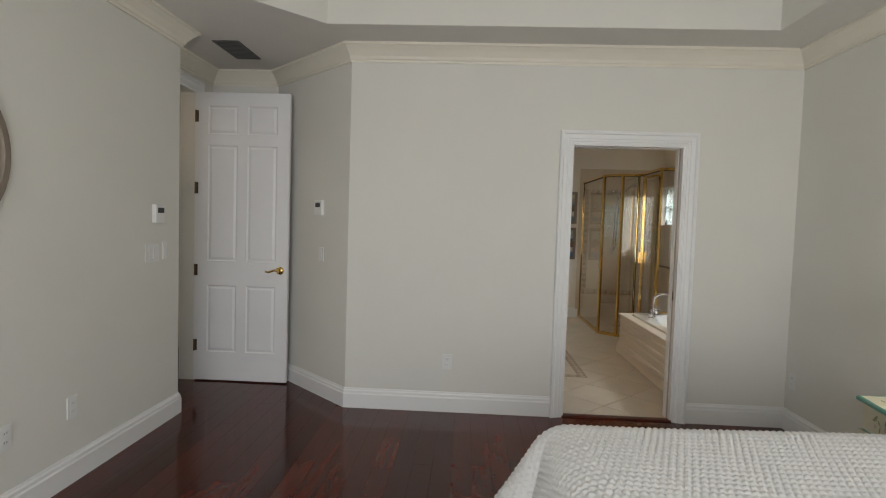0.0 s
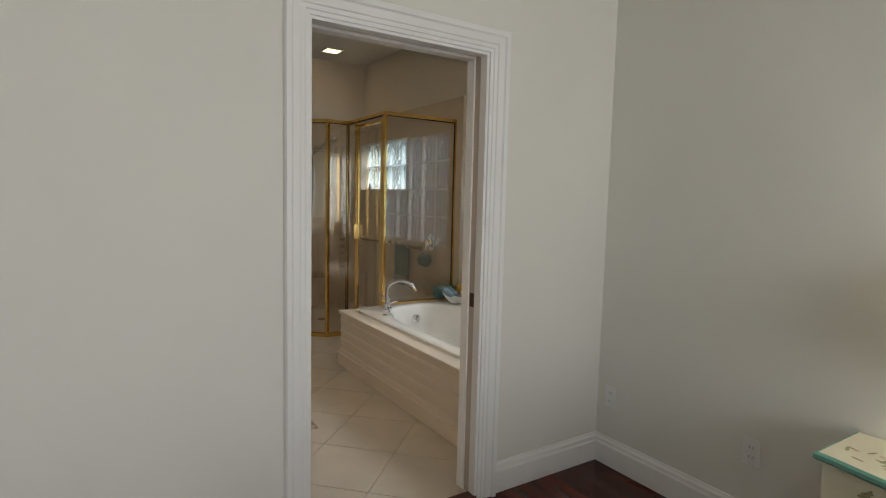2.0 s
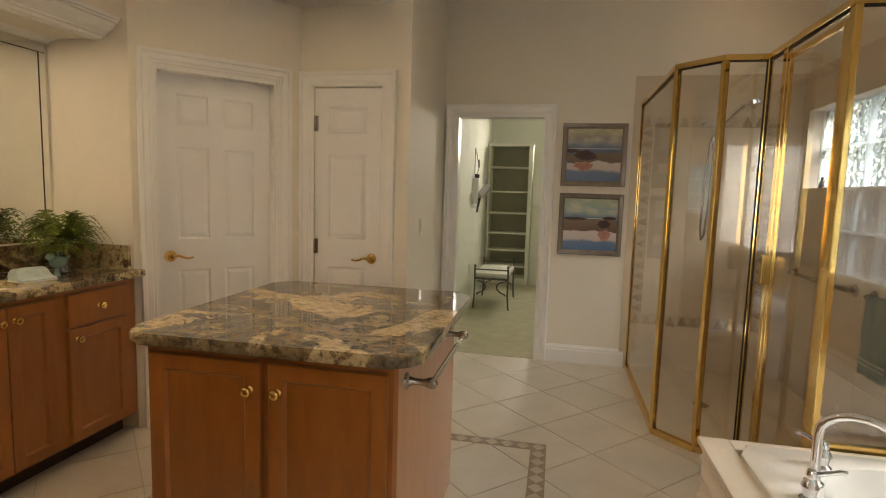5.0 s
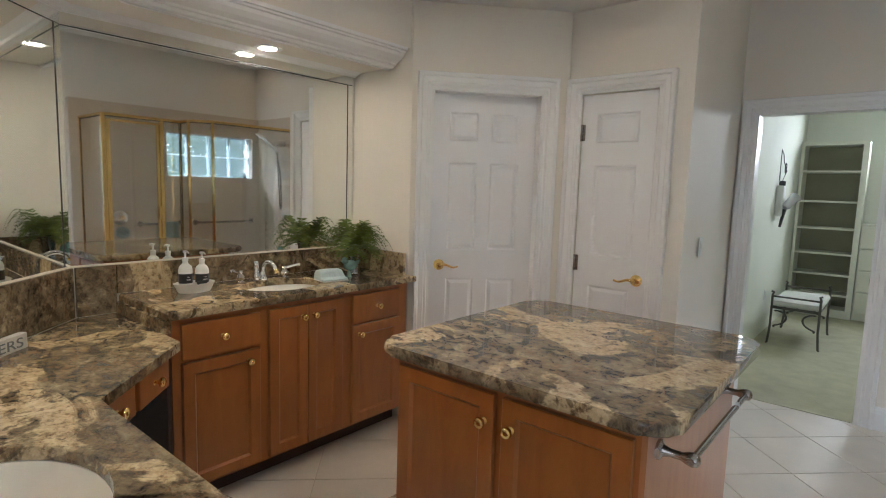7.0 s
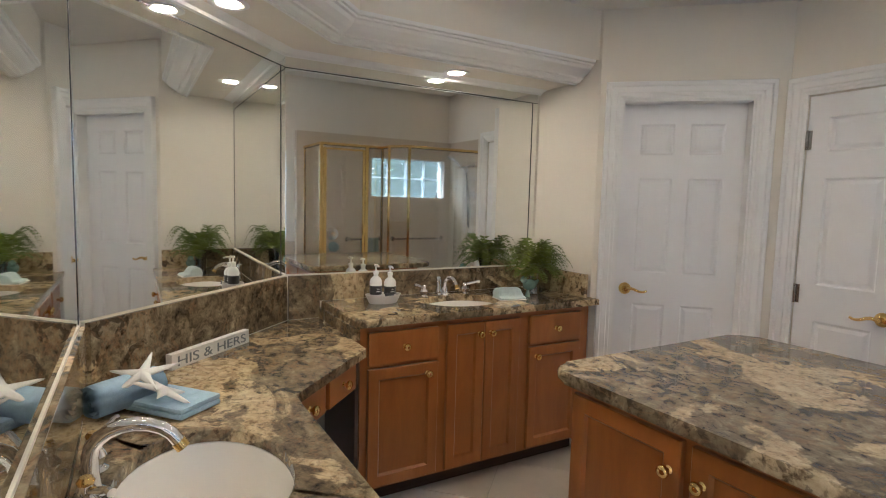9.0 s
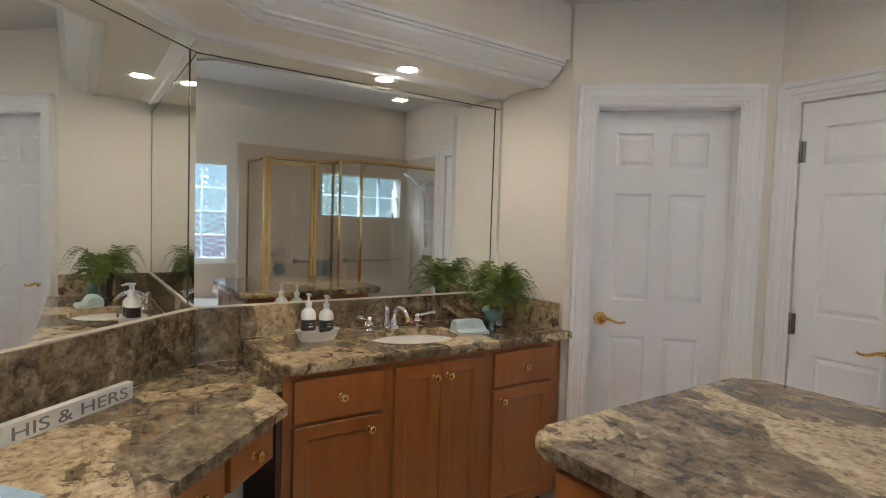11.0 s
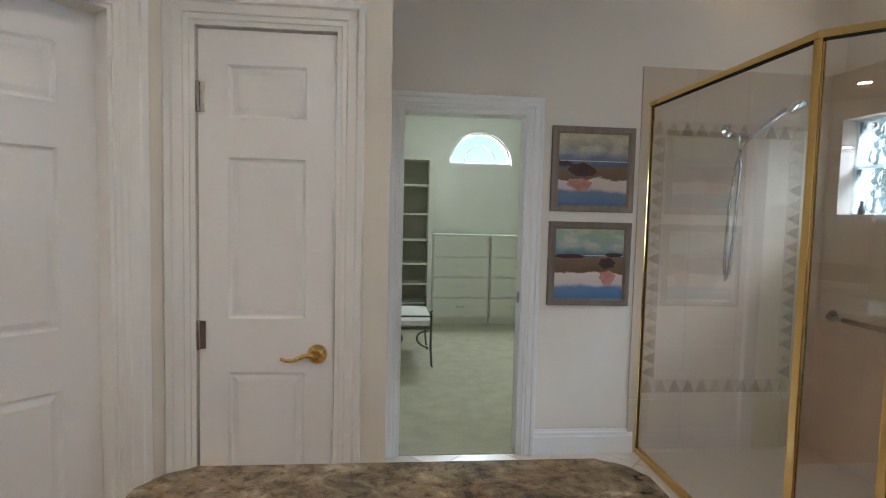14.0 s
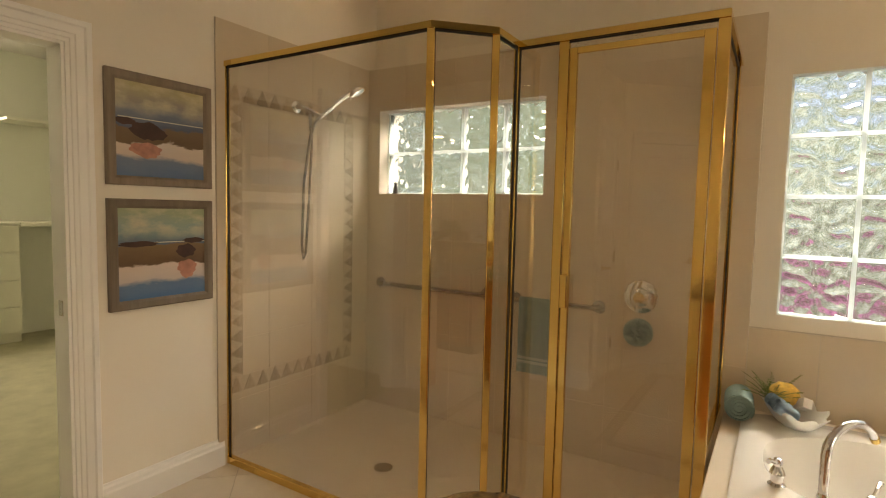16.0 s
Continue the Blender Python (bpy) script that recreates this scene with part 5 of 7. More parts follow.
oct_ = [[sb_.verts.new((r * math.cos((k + 0.5) * math.tau / 8), r * math.sin((k + 0.5) * math.tau / 8), z)) for k in range(8)] for r, z in prof]
for a, b in zip(oct_, oct_[1:]):
    for k in range(8):
        sb_.faces.new((a[k], a[(k + 1) % 8], b[(k + 1) % 8], b[k]))
shd = part("shade", sb_, SHADE, lp, "cream silk panelled shade")
for k in range(8):
    a = (k + 0.5) * math.tau / 8
    part("rib", tube(bmesh.new(), [((r + 0.002) * math.cos(a), (r + 0.002) * math.sin(a), z) for r, z in prof], 0.004, 6), PAINTED_CREAM, shd)
for r, z in (prof[0], prof[-1]):
    part("trim", tube(bmesh.new(), [((r + 0.001) * math.cos((k + 0.5) * math.tau / 8), (r + 0.001) * math.sin((k + 0.5) * math.tau / 8), z) for k in range(9)], 0.006, 6), PAINTED_CREAM, shd)
part("bulb", lathe(bmesh.new(), [(0.01, 0.43), (0.016, 0.44), (0.03, 0.48), (0.024, 0.505), (0.006, 0.515)], 14), BULB, lp, smooth=True)
lt = new("lamp_light", bpy.data.lights.new("lamp_light", "POINT"))
lt.data.energy, lt.data.color, lt.data.shadow_soft_size = 3.4, (1.0, 0.97, 0.92), 0.035
lt.location = (1.425, -1.525, 1.13)
cd = tube(bmesh.new(), [(1.42, -1.58, 0.61), (1.45, -1.63, 0.613), (1.53, -1.66, 0.612), (1.58, -1.68, 0.56), (1.585, -1.69, 0.3)], 0.003, 6)
part("cord", cd, DARK, None)
tagged(bpy.data.objects["cord.001"] if "cord.001" in bpy.data.objects else bpy.data.objects["cord"], "dark lamp cord over the table edge", "cord")


# ---- wall plates ----
def plate(kind_, label, m, w=0.072, h=0.115):
    """An outlet or switch plate on a wall: face at -y."""
    t = thing(kind_, label, "outlet" if "outlet" in kind_ else "switch", m)
    part("cover", boxes([((-w / 2, -0.006, -h / 2), (w / 2, -0.0005, h / 2))], bevel=0.002), PLASTIC, t)
    if "outlet" in kind_:
        for z in (-0.021, 0.021):
            s = part("socket", boxes([((-0.016, -0.008, z - 0.014), (0.016, -0.006, z + 0.014))], bevel=0.001), PLASTIC, t)
            part("slot", boxes([((-0.008, -0.0085, z - 0.003), (-0.006, -0.0079, z + 0.007)), ((0.006, -0.0085, z - 0.003), (0.008, -0.0079, z + 0.007))]), DARK, s)
    elif kind_ == "light_switch":
        for k in range(max(1, round(w / 0.06))):
            x = (k - (max(1, round(w / 0.06)) - 1) / 2) * 0.046
            part("rocker", boxes([((x - 0.016, -0.009, -0.033), (x + 0.016, -0.006, 0.033))], bevel=0.001), PLASTIC, t)
    return t


NB, _ = along((NWX, 0), (RX, 0))
EB, _ = along((RX, 0), (RX, BACK))
WB, _ = along((LX, BACK), (LX, -0.29))
AB, _ = along((-2.51, 0.8), (NWX, 0))
plate("outlet", "white duplex outlet above the baseboard", spot(NB, -0.897 - NWX, 0, 0.38))
plate("outlet", "white duplex outlet near the night table", spot(EB, 0.825, 0, 0.375))
plate("outlet", "white duplex outlet in the corner", spot(EB, 0.09, 0, 0.37))
plate("outlet", "white duplex outlet low on the wall", spot(WB, -1.747 - BACK, 0, 0.40))
plate("blank_outlet", "white blank cover plate low on the wall", spot(WB, -1.333 - BACK, 0, 0.40))
plate("light_switch", "white three-gang light switch", spot(WB, -0.62 - BACK, 0, 1.175), 0.15)
plate("light_switch", "white dimmer switch beside the wide switch", spot(WB, -0.48 - BACK, 0, 1.185), 0.05)
plate("light_switch", "white single light switch on the angled wall", spot(AB, 0.783, 0, 1.145))
BW_, _ = along((BUMPX, LINY), (-0.556, CY))
plate("light_switch", "white light switch beside the closet door", spot(BW_, 0.38, -0.003, 1.15))
CW_, _ = along((-0.66, CY + 0.12), (-0.66, 8.76))
plate("outlet", "white duplex outlet behind the bench", spot(CW_, 2.15, 0, 0.42))
for m, label in ((spot(WB, -0.567 - BACK, 0, 1.43), "white alarm keypad with dark display"), (spot(AB, 0.76, 0, 1.518), "white thermostat with grey display")):
    th = thing("thermostat", label, "thermostat", m)
    part("body", boxes([((-0.055, -0.03, -0.06), (0.055, -0.0005, 0.06))], bevel=0.006), PLASTIC, th)
    part("display", boxes([((-0.035, -0.0315, 0.005), (0.035, -0.0298, 0.04))]), DARK, th)
# ceiling vent
vt = thing("ceiling_vent", "dark grey slatted return air vent in the ceiling", "vent", pose(-2.71, -0.06, ZB - 0.008), kind="")
part("frame", boxes([((0, 0, 0), (0.20, 0.02, 0.007)), ((0, 0.42, 0), (0.20, 0.44, 0.007)), ((0, 0.02, 0), (0.015, 0.42, 0.007)), ((0.185, 0.02, 0), (0.20, 0.42, 0.007))]), GREY, vt)
part("backing", boxes([((0.015, 0.02, 0.005), (0.185, 0.42, 0.0075))]), DARK, vt)
for k in range(12):
    part("slat", boxes([((0.015, 0.03 + k * 0.032, 0.0), (0.185, 0.046 + k * 0.032, 0.004))]), GREY, vt)
# round wall mirror at the edge of the west wall
rm = thing("round_mirror", "round mirror with brown wooden frame", "mirror", spot(WB, -2.10 - BACK, 0, 1.66))
part("frame", sweep(bmesh.new(), [(0.34 * math.cos(-k * math.tau / 48), 0.34 * math.sin(-k * math.tau / 48)) for k in range(48)], [(0, 0.001), (0.0, 0.03), (0.03, 0.03), (0.045, 0.012), (0.045, 0.001)][::-1], lambda u, v, h: Vector((u, -h, v)), closed=True), FRAME_WOOD, rm, smooth=True)
part("glass", lathe(bmesh.new(), [(0.001, 0.002), (0.33, 0.002), (0.33, 0.008), (0.001, 0.008)], 40, pose(0, 0, 0, 90)), MIRROR, rm)
# rear window, assumed, added round the bedroom's daylight lamp
rw = thing("assumed_window_bedroom", "assumed wide bedroom window with white frame, added behind the walker", "window", kind="structure")
part("window_frame", boxes([((-2.373, BACK - 0.08, 0.4), (-2.32, BACK - 0.02, 2.5)), ((1.11, BACK - 0.08, 0.4), (1.167, BACK - 0.02, 2.5)), ((-0.63, BACK - 0.08, 0.45), (-0.57, BACK - 0.02, 2.45)), ((-2.32, BACK - 0.08, 2.45), (1.11, BACK - 0.02, 2.5)), ((-2.32, BACK - 0.08, 0.4), (1.11, BACK - 0.02, 0.45))]), TRIM, rw)



# ---- bath things ----
def painting_mat(name, stops, seedv):
    """Hazy bands of paint from the bottom (0) to the top (1) of a canvas 0.41 high."""
    m, n, l, b = nodes_of(name)
    co, sep = n.new("ShaderNodeTexCoord"), n.new("ShaderNodeSeparateXYZ")
    mp = n.new("ShaderNodeMapping")
    mp.inputs["Scale"].default_value, mp.inputs["Location"].default_value = (5.0, 5.0, 14.0), (seedv, seedv, seedv)
    nz = add(n, "ShaderNodeTexNoise", Scale=1.0, Detail=6.0, Roughness=0.6)
    l.new(co.outputs["Object"], sep.inputs[0]), l.new(co.outputs["Object"], mp.inputs["Vector"]), l.new(mp.outputs[0], nz.inputs["Vector"])
    mr = n.new("ShaderNodeMapRange")
    mr.inputs[1].default_value, mr.inputs[2].default_value = -0.205, 0.205
    l.new(sep.outputs["Z"], mr.inputs[0])
    mad = n.new("ShaderNodeMath")
    mad.operation = "MULTIPLY_ADD"
    mad.inputs[1].default_value, mad.inputs[2].default_value = 0.26, -0.13
    l.new(nz.outputs["Fac"], mad.inputs[0])
    ad = n.new("ShaderNodeMath")
    l.new(mr.outputs[0], ad.inputs[0]), l.new(mad.outputs[0], ad.inputs[1])
    r = ramp(n, l, ad.outputs[0], stops)
    mc = n.new("ShaderNodeMapping")
    mc.inputs["Scale"].default_value, mc.inputs["Location"].default_value = (7.0, 7.0, 13.0), (seedv * 2, 0, seedv)
    cl = add(n, "ShaderNodeTexNoise", Scale=1.0, Detail=4.0, Roughness=0.55)
    l.new(co.outputs["Object"], mc.inputs["Vector"]), l.new(mc.outputs[0], cl.inputs["Vector"])
    puffs = ramp(n, l, cl.outputs["Fac"], [(0.46, (0, 0, 0)), (0.66, (0.9, 0.9, 0.9))])
    high = n.new("ShaderNodeMapRange")
    high.inputs[1].default_value, high.inputs[2].default_value = 0.62, 0.82
    l.new(mr.outputs[0], high.inputs[0])
    fac, sky_mix = n.new("ShaderNodeMath"), n.new("ShaderNodeMix")
    fac.operation, sky_mix.data_type = "MULTIPLY", "RGBA"
    sky_mix.inputs[7].default_value = (0.56, 0.52, 0.38, 1)
    l.new(puffs.outputs[0], fac.inputs[0]), l.new(high.outputs[0], fac.inputs[1])
    l.new(fac.outputs[0], sky_mix.inputs[0]), l.new(r.outputs[0], sky_mix.inputs[6]), l.new(sky_mix.outputs[2], b.inputs["Base Color"])
    b.inputs["Roughness"].default_value = 0.4
    return m


P1 = painting_mat("seascape_upper", [(0.03, (0.085, 0.15, 0.27)), (0.16, (0.13, 0.18, 0.27)), (0.22, (0.55, 0.46, 0.42)), (0.36, (0.60, 0.52, 0.46)), (0.375, (0.13, 0.08, 0.04)), (0.52, (0.17, 0.11, 0.06)), (0.54, (0.07, 0.10, 0.17)), (0.68, (0.16, 0.20, 0.27)), (0.80, (0.28, 0.26, 0.24)), (0.97, (0.42, 0.38, 0.22))], 1.3)
P2 = painting_mat("seascape_lower", [(0.03, (0.06, 0.15, 0.30)), (0.14, (0.10, 0.18, 0.30)), (0.20, (0.52, 0.45, 0.43)), (0.36, (0.60, 0.50, 0.44)), (0.375, (0.12, 0.07, 0.035)), (0.58, (0.19, 0.12, 0.06)), (0.60, (0.09, 0.13, 0.2)), (0.70, (0.15, 0.25, 0.28)), (0.82, (0.24, 0.34, 0.33)), (0.97, (0.30, 0.36, 0.24))], 4.1)
DAB_DARK = surface("dark_maroon_paint", (0.05, 0.022, 0.018), 0.6, vary=0.3, scale=20)
DAB_ROSE = surface("rose_paint", (0.42, 0.19, 0.14), 0.6, vary=0.25, scale=25)
for z0, mat, label, dark, rose in ((1.478, P1, "framed abstract seascape with a dark boulder shape", [(-0.17, 0.032, 0.045, 0.016), (-0.075, 0.0, 0.075, 0.038), (-0.04, -0.01, 0.06, 0.03)], [(-0.08, -0.085, 0.075, 0.030), (-0.07, -0.10, 0.05, 0.025)]),
                                  (0.918, P2, "framed abstract seascape with a dark tree shape", [(-0.12, 0.045, 0.09, 0.013), (0.11, 0.005, 0.05, 0.032), (0.15, 0.055, 0.055, 0.013)], [(0.115, -0.075, 0.05, 0.035), (0.115, -0.10, 0.035, 0.03)])):
    pc = thing("framed_painting", label, "painting", pose(0.678, CY - 0.001, z0 + 0.25))
    part("picture_frame", sweep(bmesh.new(), [(-0.252, -0.25), (0.252, -0.25), (0.252, 0.25), (-0.252, 0.25)], [(0, 0), (0, 0.022), (0.006, 0.026), (0.03, 0.024), (0.042, 0.016), (0.042, 0)], lambda u, v, h: Vector((u, -h, v)), closed=True), FRAME_WOOD, pc)
    cv_ = part("canvas", boxes([((-0.212, -0.014, -0.21), (0.212, -0.002, 0.21))]), mat, pc, "hazy bands of blue, brown and white")
    part("horizon_line", boxes([((-0.20, -0.0148, 0.048), (0.212, -0.0141, 0.052))]), SIGN_WHITE, cv_)
    for nm, mat2, lst, yy in (("dark_shape", DAB_DARK, dark, -0.0152), ("rose_shape", DAB_ROSE, rose, -0.0148)):
        bm = bmesh.new()
        for i, (cx_, cz_, a_, b_) in enumerate(lst):
            bm.faces.new([bm.verts.new((cx_ + a_ * math.cos(t * math.tau / 22) * (1 + 0.10 * math.sin(t * 2.3 + i)), yy - 0.0002 * i, cz_ + b_ * math.sin(t * math.tau / 22) * (1 + 0.14 * math.sin(t * 1.7)))) for t in range(22)])
        part(nm, bm, mat2, cv_)

# shower fixtures
shd_ = thing("hand_shower", "chrome hand shower on a wall bracket with hanging hose", "hand shower", pose(1.50, CY - 0.012, 1.965) @ Matrix.Scale(1.05, 4))
part("flange", lathe(bmesh.new(), [(0.035, 0), (0.034, 0.006), (0.016, 0.014), (0.012, 0.05)], 18, pose(0, 0, 0.02, 90)), CHROME, shd_, smooth=True)
part("bracket", tube(bmesh.new(), [(0, -0.04, 0.02), (0.01, -0.09, 0.0), (0.03, -0.12, -0.02), (0.05, -0.14, -0.03)], 0.014, 10), CHROME, shd_, smooth=True)
part("handle", tube(bmesh.new(), [(0.03, -0.13, -0.06), (0.08, -0.17, 0.0), (0.14, -0.21, 0.07), (0.18, -0.24, 0.11)], [0.011, 0.013, 0.014, 0.018], 12), CHROME, shd_, smooth=True)
part("spray_face", lathe(bmesh.new(), [(0.012, -0.02), (0.04, -0.005), (0.052, 0.012), (0.052, 0.024), (0.04, 0.03)], 20, pose(0.21, -0.25, 0.125, 150, -20, 0)), CHROME, shd_, smooth=True)
part("hose", tube(bmesh.new(), [(0.03, -0.13, -0.06), (0.012, -0.10, -0.15), (0.005, -0.06, -0.4), (0.0, -0.05, -0.75), (0.012, -0.05, -0.84), (0.03, -0.05, -0.80), (0.045, -0.06, -0.5), (0.045, -0.08, -0.2), (0.02, -0.09, -0.02)], 0.008, 8), NICKEL, shd_, smooth=True)
for y0, y1, z in ((4.44, 3.62, 0.885), (3.42, 2.92, 0.885)):
    gb = thing("grab_bar", "brushed steel grab bar on the shower wall", "grab bar", pose(TX, y0, z))
    part("rail", tube(bmesh.new(), [(-0.004, 0, 0), (-0.035, 0, 0), (-0.05, -0.02, 0), (-0.05, y1 - y0 + 0.02, 0), (-0.035, y1 - y0, 0), (-0.004, y1 - y0, 0)], 0.015, 12), NICKEL, gb, smooth=True)
    for y in (0, y1 - y0):
        part("flange", lathe(bmesh.new(), [(0.038, 0), (0.037, 0.005), (0.018, 0.012)], 18, pose(0, y, 0, 0, -90, 0)), NICKEL, gb, smooth=True)
vl = thing("shower_valve", "round chrome shower valve with lever", "valve", pose(TX, 2.70, 0.965))
part("escutcheon", lathe(bmesh.new(), [(0.088, 0), (0.086, 0.006), (0.07, 0.012), (0.05, 0.014), (0.046, 0.03), (0.028, 0.038)], 28, pose(0, 0, 0, 0, -90, 0)), CHROME, vl, smooth=True)
part("dial", lathe(bmesh.new(), [(0.026, 0.03), (0.028, 0.06), (0.018, 0.068)], 18, pose(0, 0, 0, 0, -90, 0)), BRASS, vl, smooth=True)
part("lever", tube(bmesh.new(), [(-0.055, 0, 0), (-0.06, 0.005, -0.04), (-0.066, 0.008, -0.075)], [0.011, 0.009, 0.008], 10), CHROME, vl, smooth=True)


def puff(name, label, m, r, mat):
    """A ruffled mesh sponge: many small curled ribbons."""
    bm, rg = bmesh.new(), random.Random(3)
    for k in range(150):
        a, c = rg.uniform(0, math.tau), rg.uniform(-1, 1)
        d = Vector((math.sqrt(1 - c * c) * math.cos(a), math.sqrt(1 - c * c) * math.sin(a), c))
        s = d.orthogonal().normalized()
        s.rotate(Matrix.Rotation(rg.uniform(0, 6.3), 3, d))
        u = d.cross(s)
        vs = [bm.verts.new(m @ (d * r * q + s * w + u * h)) for q, w, h in ((0.45, -0.012, 0.0), (0.45, 0.012, 0.004), (0.95, 0.022, 0.010), (1.0, 0.0, -0.008), (0.93, -0.022, 0.006))]
        bm.faces.new(vs)
    bmesh.ops.create_icosphere(bm, subdivisions=2, radius=r * 0.75, matrix=m)
    return tagged(part(name, bm, mat), label, "sponge")


puff("bath_puff", "ruffled teal mesh bath puff hanging from the valve", pose(TX - 0.085, 2.69, 0.79), 0.075, TEAL_TOWEL)
ht = thing("hanging_towel", "teal towel folded over the grab bar", "towel", pose(TX - 0.05, 3.235, 0.885))


def drape(bm, w, front, back, r=0.02, th=0.012):
    prof_ = [(-r - th * 0.3, -front)] + [(-r - 0.004 * math.sin(k * 1.7), -front + front * k / 8) for k in range(1, 8)] + [(-r * math.cos(t * math.pi / 6), r * math.sin(t * math.pi / 6)) for t in range(7)] + [(r + 0.003, -back * k / 5) for k in range(1, 6)]
    cols = 14
    rows_ = [[bm.verts.new((x + 0.006 * math.sin(c * 1.3) * (1 if z < 0 else 0.2), -w / 2 + w * c / cols, z)) for c in range(cols + 1)] for x, z in prof_]
    for a, b in zip(rows_, rows_[1:]):
        for c in range(cols):
            bm.faces.new((a[c], a[c + 1], b[c + 1], b[c]))
    bmesh.ops.solidify(bm, geom=bm.faces[:], thickness=th)
    return bm


part("cloth", drape(bmesh.new(), 0.26, 0.42, 0.36), TEAL_TOWEL, ht, smooth=True)
for z in (-0.33, -0.355):
    part("stripe", boxes([((-0.037, -0.125, z - 0.006), (-0.030, 0.125, z + 0.006))]), PALE_TOWEL, ht)
part("shower_drain", lathe(bmesh.new(), [(0.05, 0), (0.05, 0.004), (0.03, 0.005)], 20, pose(1.42, 3.82, 0.021)), NICKEL)
tagged(bpy.data.objects["shower_drain"], "round steel drain in the shower floor", "drain")
ch = thing("window_figure", "small dark figure-shaped bottle on the shower window sill", "bottle", pose(WX + 0.0, 4.40, SHW[2]))
part("body", lathe(bmesh.new(), [(0.018, 0), (0.022, 0.02), (0.014, 0.05), (0.009, 0.06), (0.013, 0.075), (0.006, 0.085)], 12), DARK, ch, smooth=True)


# tub faucet
def cross_lever(parent, x, y, z, ang, mat=CHROME, tall=1.0):
    prof = [(0.028, 0), (0.029, 0.006), (0.018, 0.014), (0.021, 0.03), (0.026, 0.042), (0.021, 0.054), (0.013, 0.066), (0.017, 0.078), (0.012, 0.09), (0.003, 0.093)]
    bm = lathe(bmesh.new(), [(r, h * tall) for r, h in prof], 16, pose(x, y, z))
    c, s = math.cos(ang), math.sin(ang)
    tube(bm, [(x + c * d, y + s * d, z + h * tall) for d, h in ((0, 0.075), (0.03, 0.086), (0.075, 0.104), (0.088, 0.102))], [0.008, 0.007, 0.007, 0.009], 8)
    return part("lever_handle", bm, mat, parent, smooth=True)


def arc_spout(parent, x, y, z, ang, h, reach, r=0.013):
    c, s = math.cos(ang), math.sin(ang)
    up = [(x, y, z + h * k / 4) for k in range(5)]
    hr = reach / 2
    arc = [(x + c * (hr - hr * math.cos(t * math.pi / 10)), y + s * (hr - hr * math.cos(t * math.pi / 10)), z + h + hr * 0.75 * math.sin(t * math.pi / 10)) for t in range(1, 10)]
    bm = lathe(bmesh.new(), [(0.03, 0), (0.03, 0.008), (0.02, 0.016), (0.017, 0.04), (r, 0.05)], 16, pose(x, y, z))
    tube(bm, up + arc, [r] * 5 + [r * (1 - 0.02 * k) for k in range(9)], 12)
    part("spout", bm, CHROME, parent, smooth=True)
    e = Vector(arc[-1])
    part("tip", tube(bmesh.new(), [e, e + Vector((c * 0.01, s * 0.01, -0.014))], r * 0.95, 12), BRASS, parent, smooth=True)


tf = thing("tub_faucet", "chrome tub faucet with arched spout and two levers", "faucet")
arc_spout(tf, 1.28, 1.935, 0.474, radians(-38), 0.175, 0.235, 0.015)
cross_lever(tf, 1.22, 1.82, 0.474, radians(-20), tall=1.1)
cross_lever(tf, 1.36, 2.06, 0.474, radians(160), tall=1.1)

# shell dish with towels, sponge and sprig; rolled towel behind it
sl_ = thing("shell_dish", "white shell-shaped dish filled with rolled washcloths", "dish", pose(2.03, 2.0, 0.475, 0, 0, 25) @ Matrix.Scale(1.12, 4))
bm = bmesh.new()
rings = []
for j in range(7):
    t = j / 6
    ring = []
    for k in range(40):
        a = k * math.tau / 40
        fl = 1 + 0.10 * t * math.sin(a * 9)
        ring.append(bm.verts.new((0.165 * (0.25 + 0.75 * t) * fl * math.cos(a), 0.095 * (0.25 + 0.75 * t) * fl * math.sin(a), 0.002 + 0.075 * t ** 1.8 + 0.012 * t * math.sin(a * 9))))
    rings.append(ring)
for p, q in zip(rings, rings[1:]):
    for k in range(40):
        bm.faces.new((p[k], p[(k + 1) % 40], q[(k + 1) % 40], q[k]))
bm.faces.new(rings[0])
bmesh.ops.solidify(bm, geom=bm.faces[:], thickness=0.005)
part("bowl", bm, SHELL, sl_, smooth=True)


def roll(name, label, m, r, length, mat):
    """A rolled cloth: a spiral of thick cloth with its end showing."""
    t = thing(name, label, "towel", m)
    sp_ = [((r * (0.12 + 0.88 * k / 54)) * math.cos(k * 0.42), (r * (0.12 + 0.88 * k / 54)) * math.sin(k * 0.42)) for k in range(55)]
    bm = bmesh.new()
    a = [bm.verts.new((-length / 2, y, z)) for y, z in sp_]
    b = [bm.verts.new((length / 2, y, z)) for y, z in sp_]
    for k in range(54):
        bm.faces.new((a[k], a[k + 1], b[k + 1], b[k]))
    bmesh.ops.solidify(bm, geom=bm.faces[:], thickness=r * 0.11)
    part("rolled_cloth", bm, mat, t, smooth=True)
    core = lathe(bmesh.new(), [(r * 0.93, -length / 2 + 0.012), (r * 0.95, 0), (r * 0.93, length / 2 - 0.012)], 24, pose(0, 0, 0, 0, 90, 0))
    part("inner_roll", core, mat, t, smooth=True)
    return t


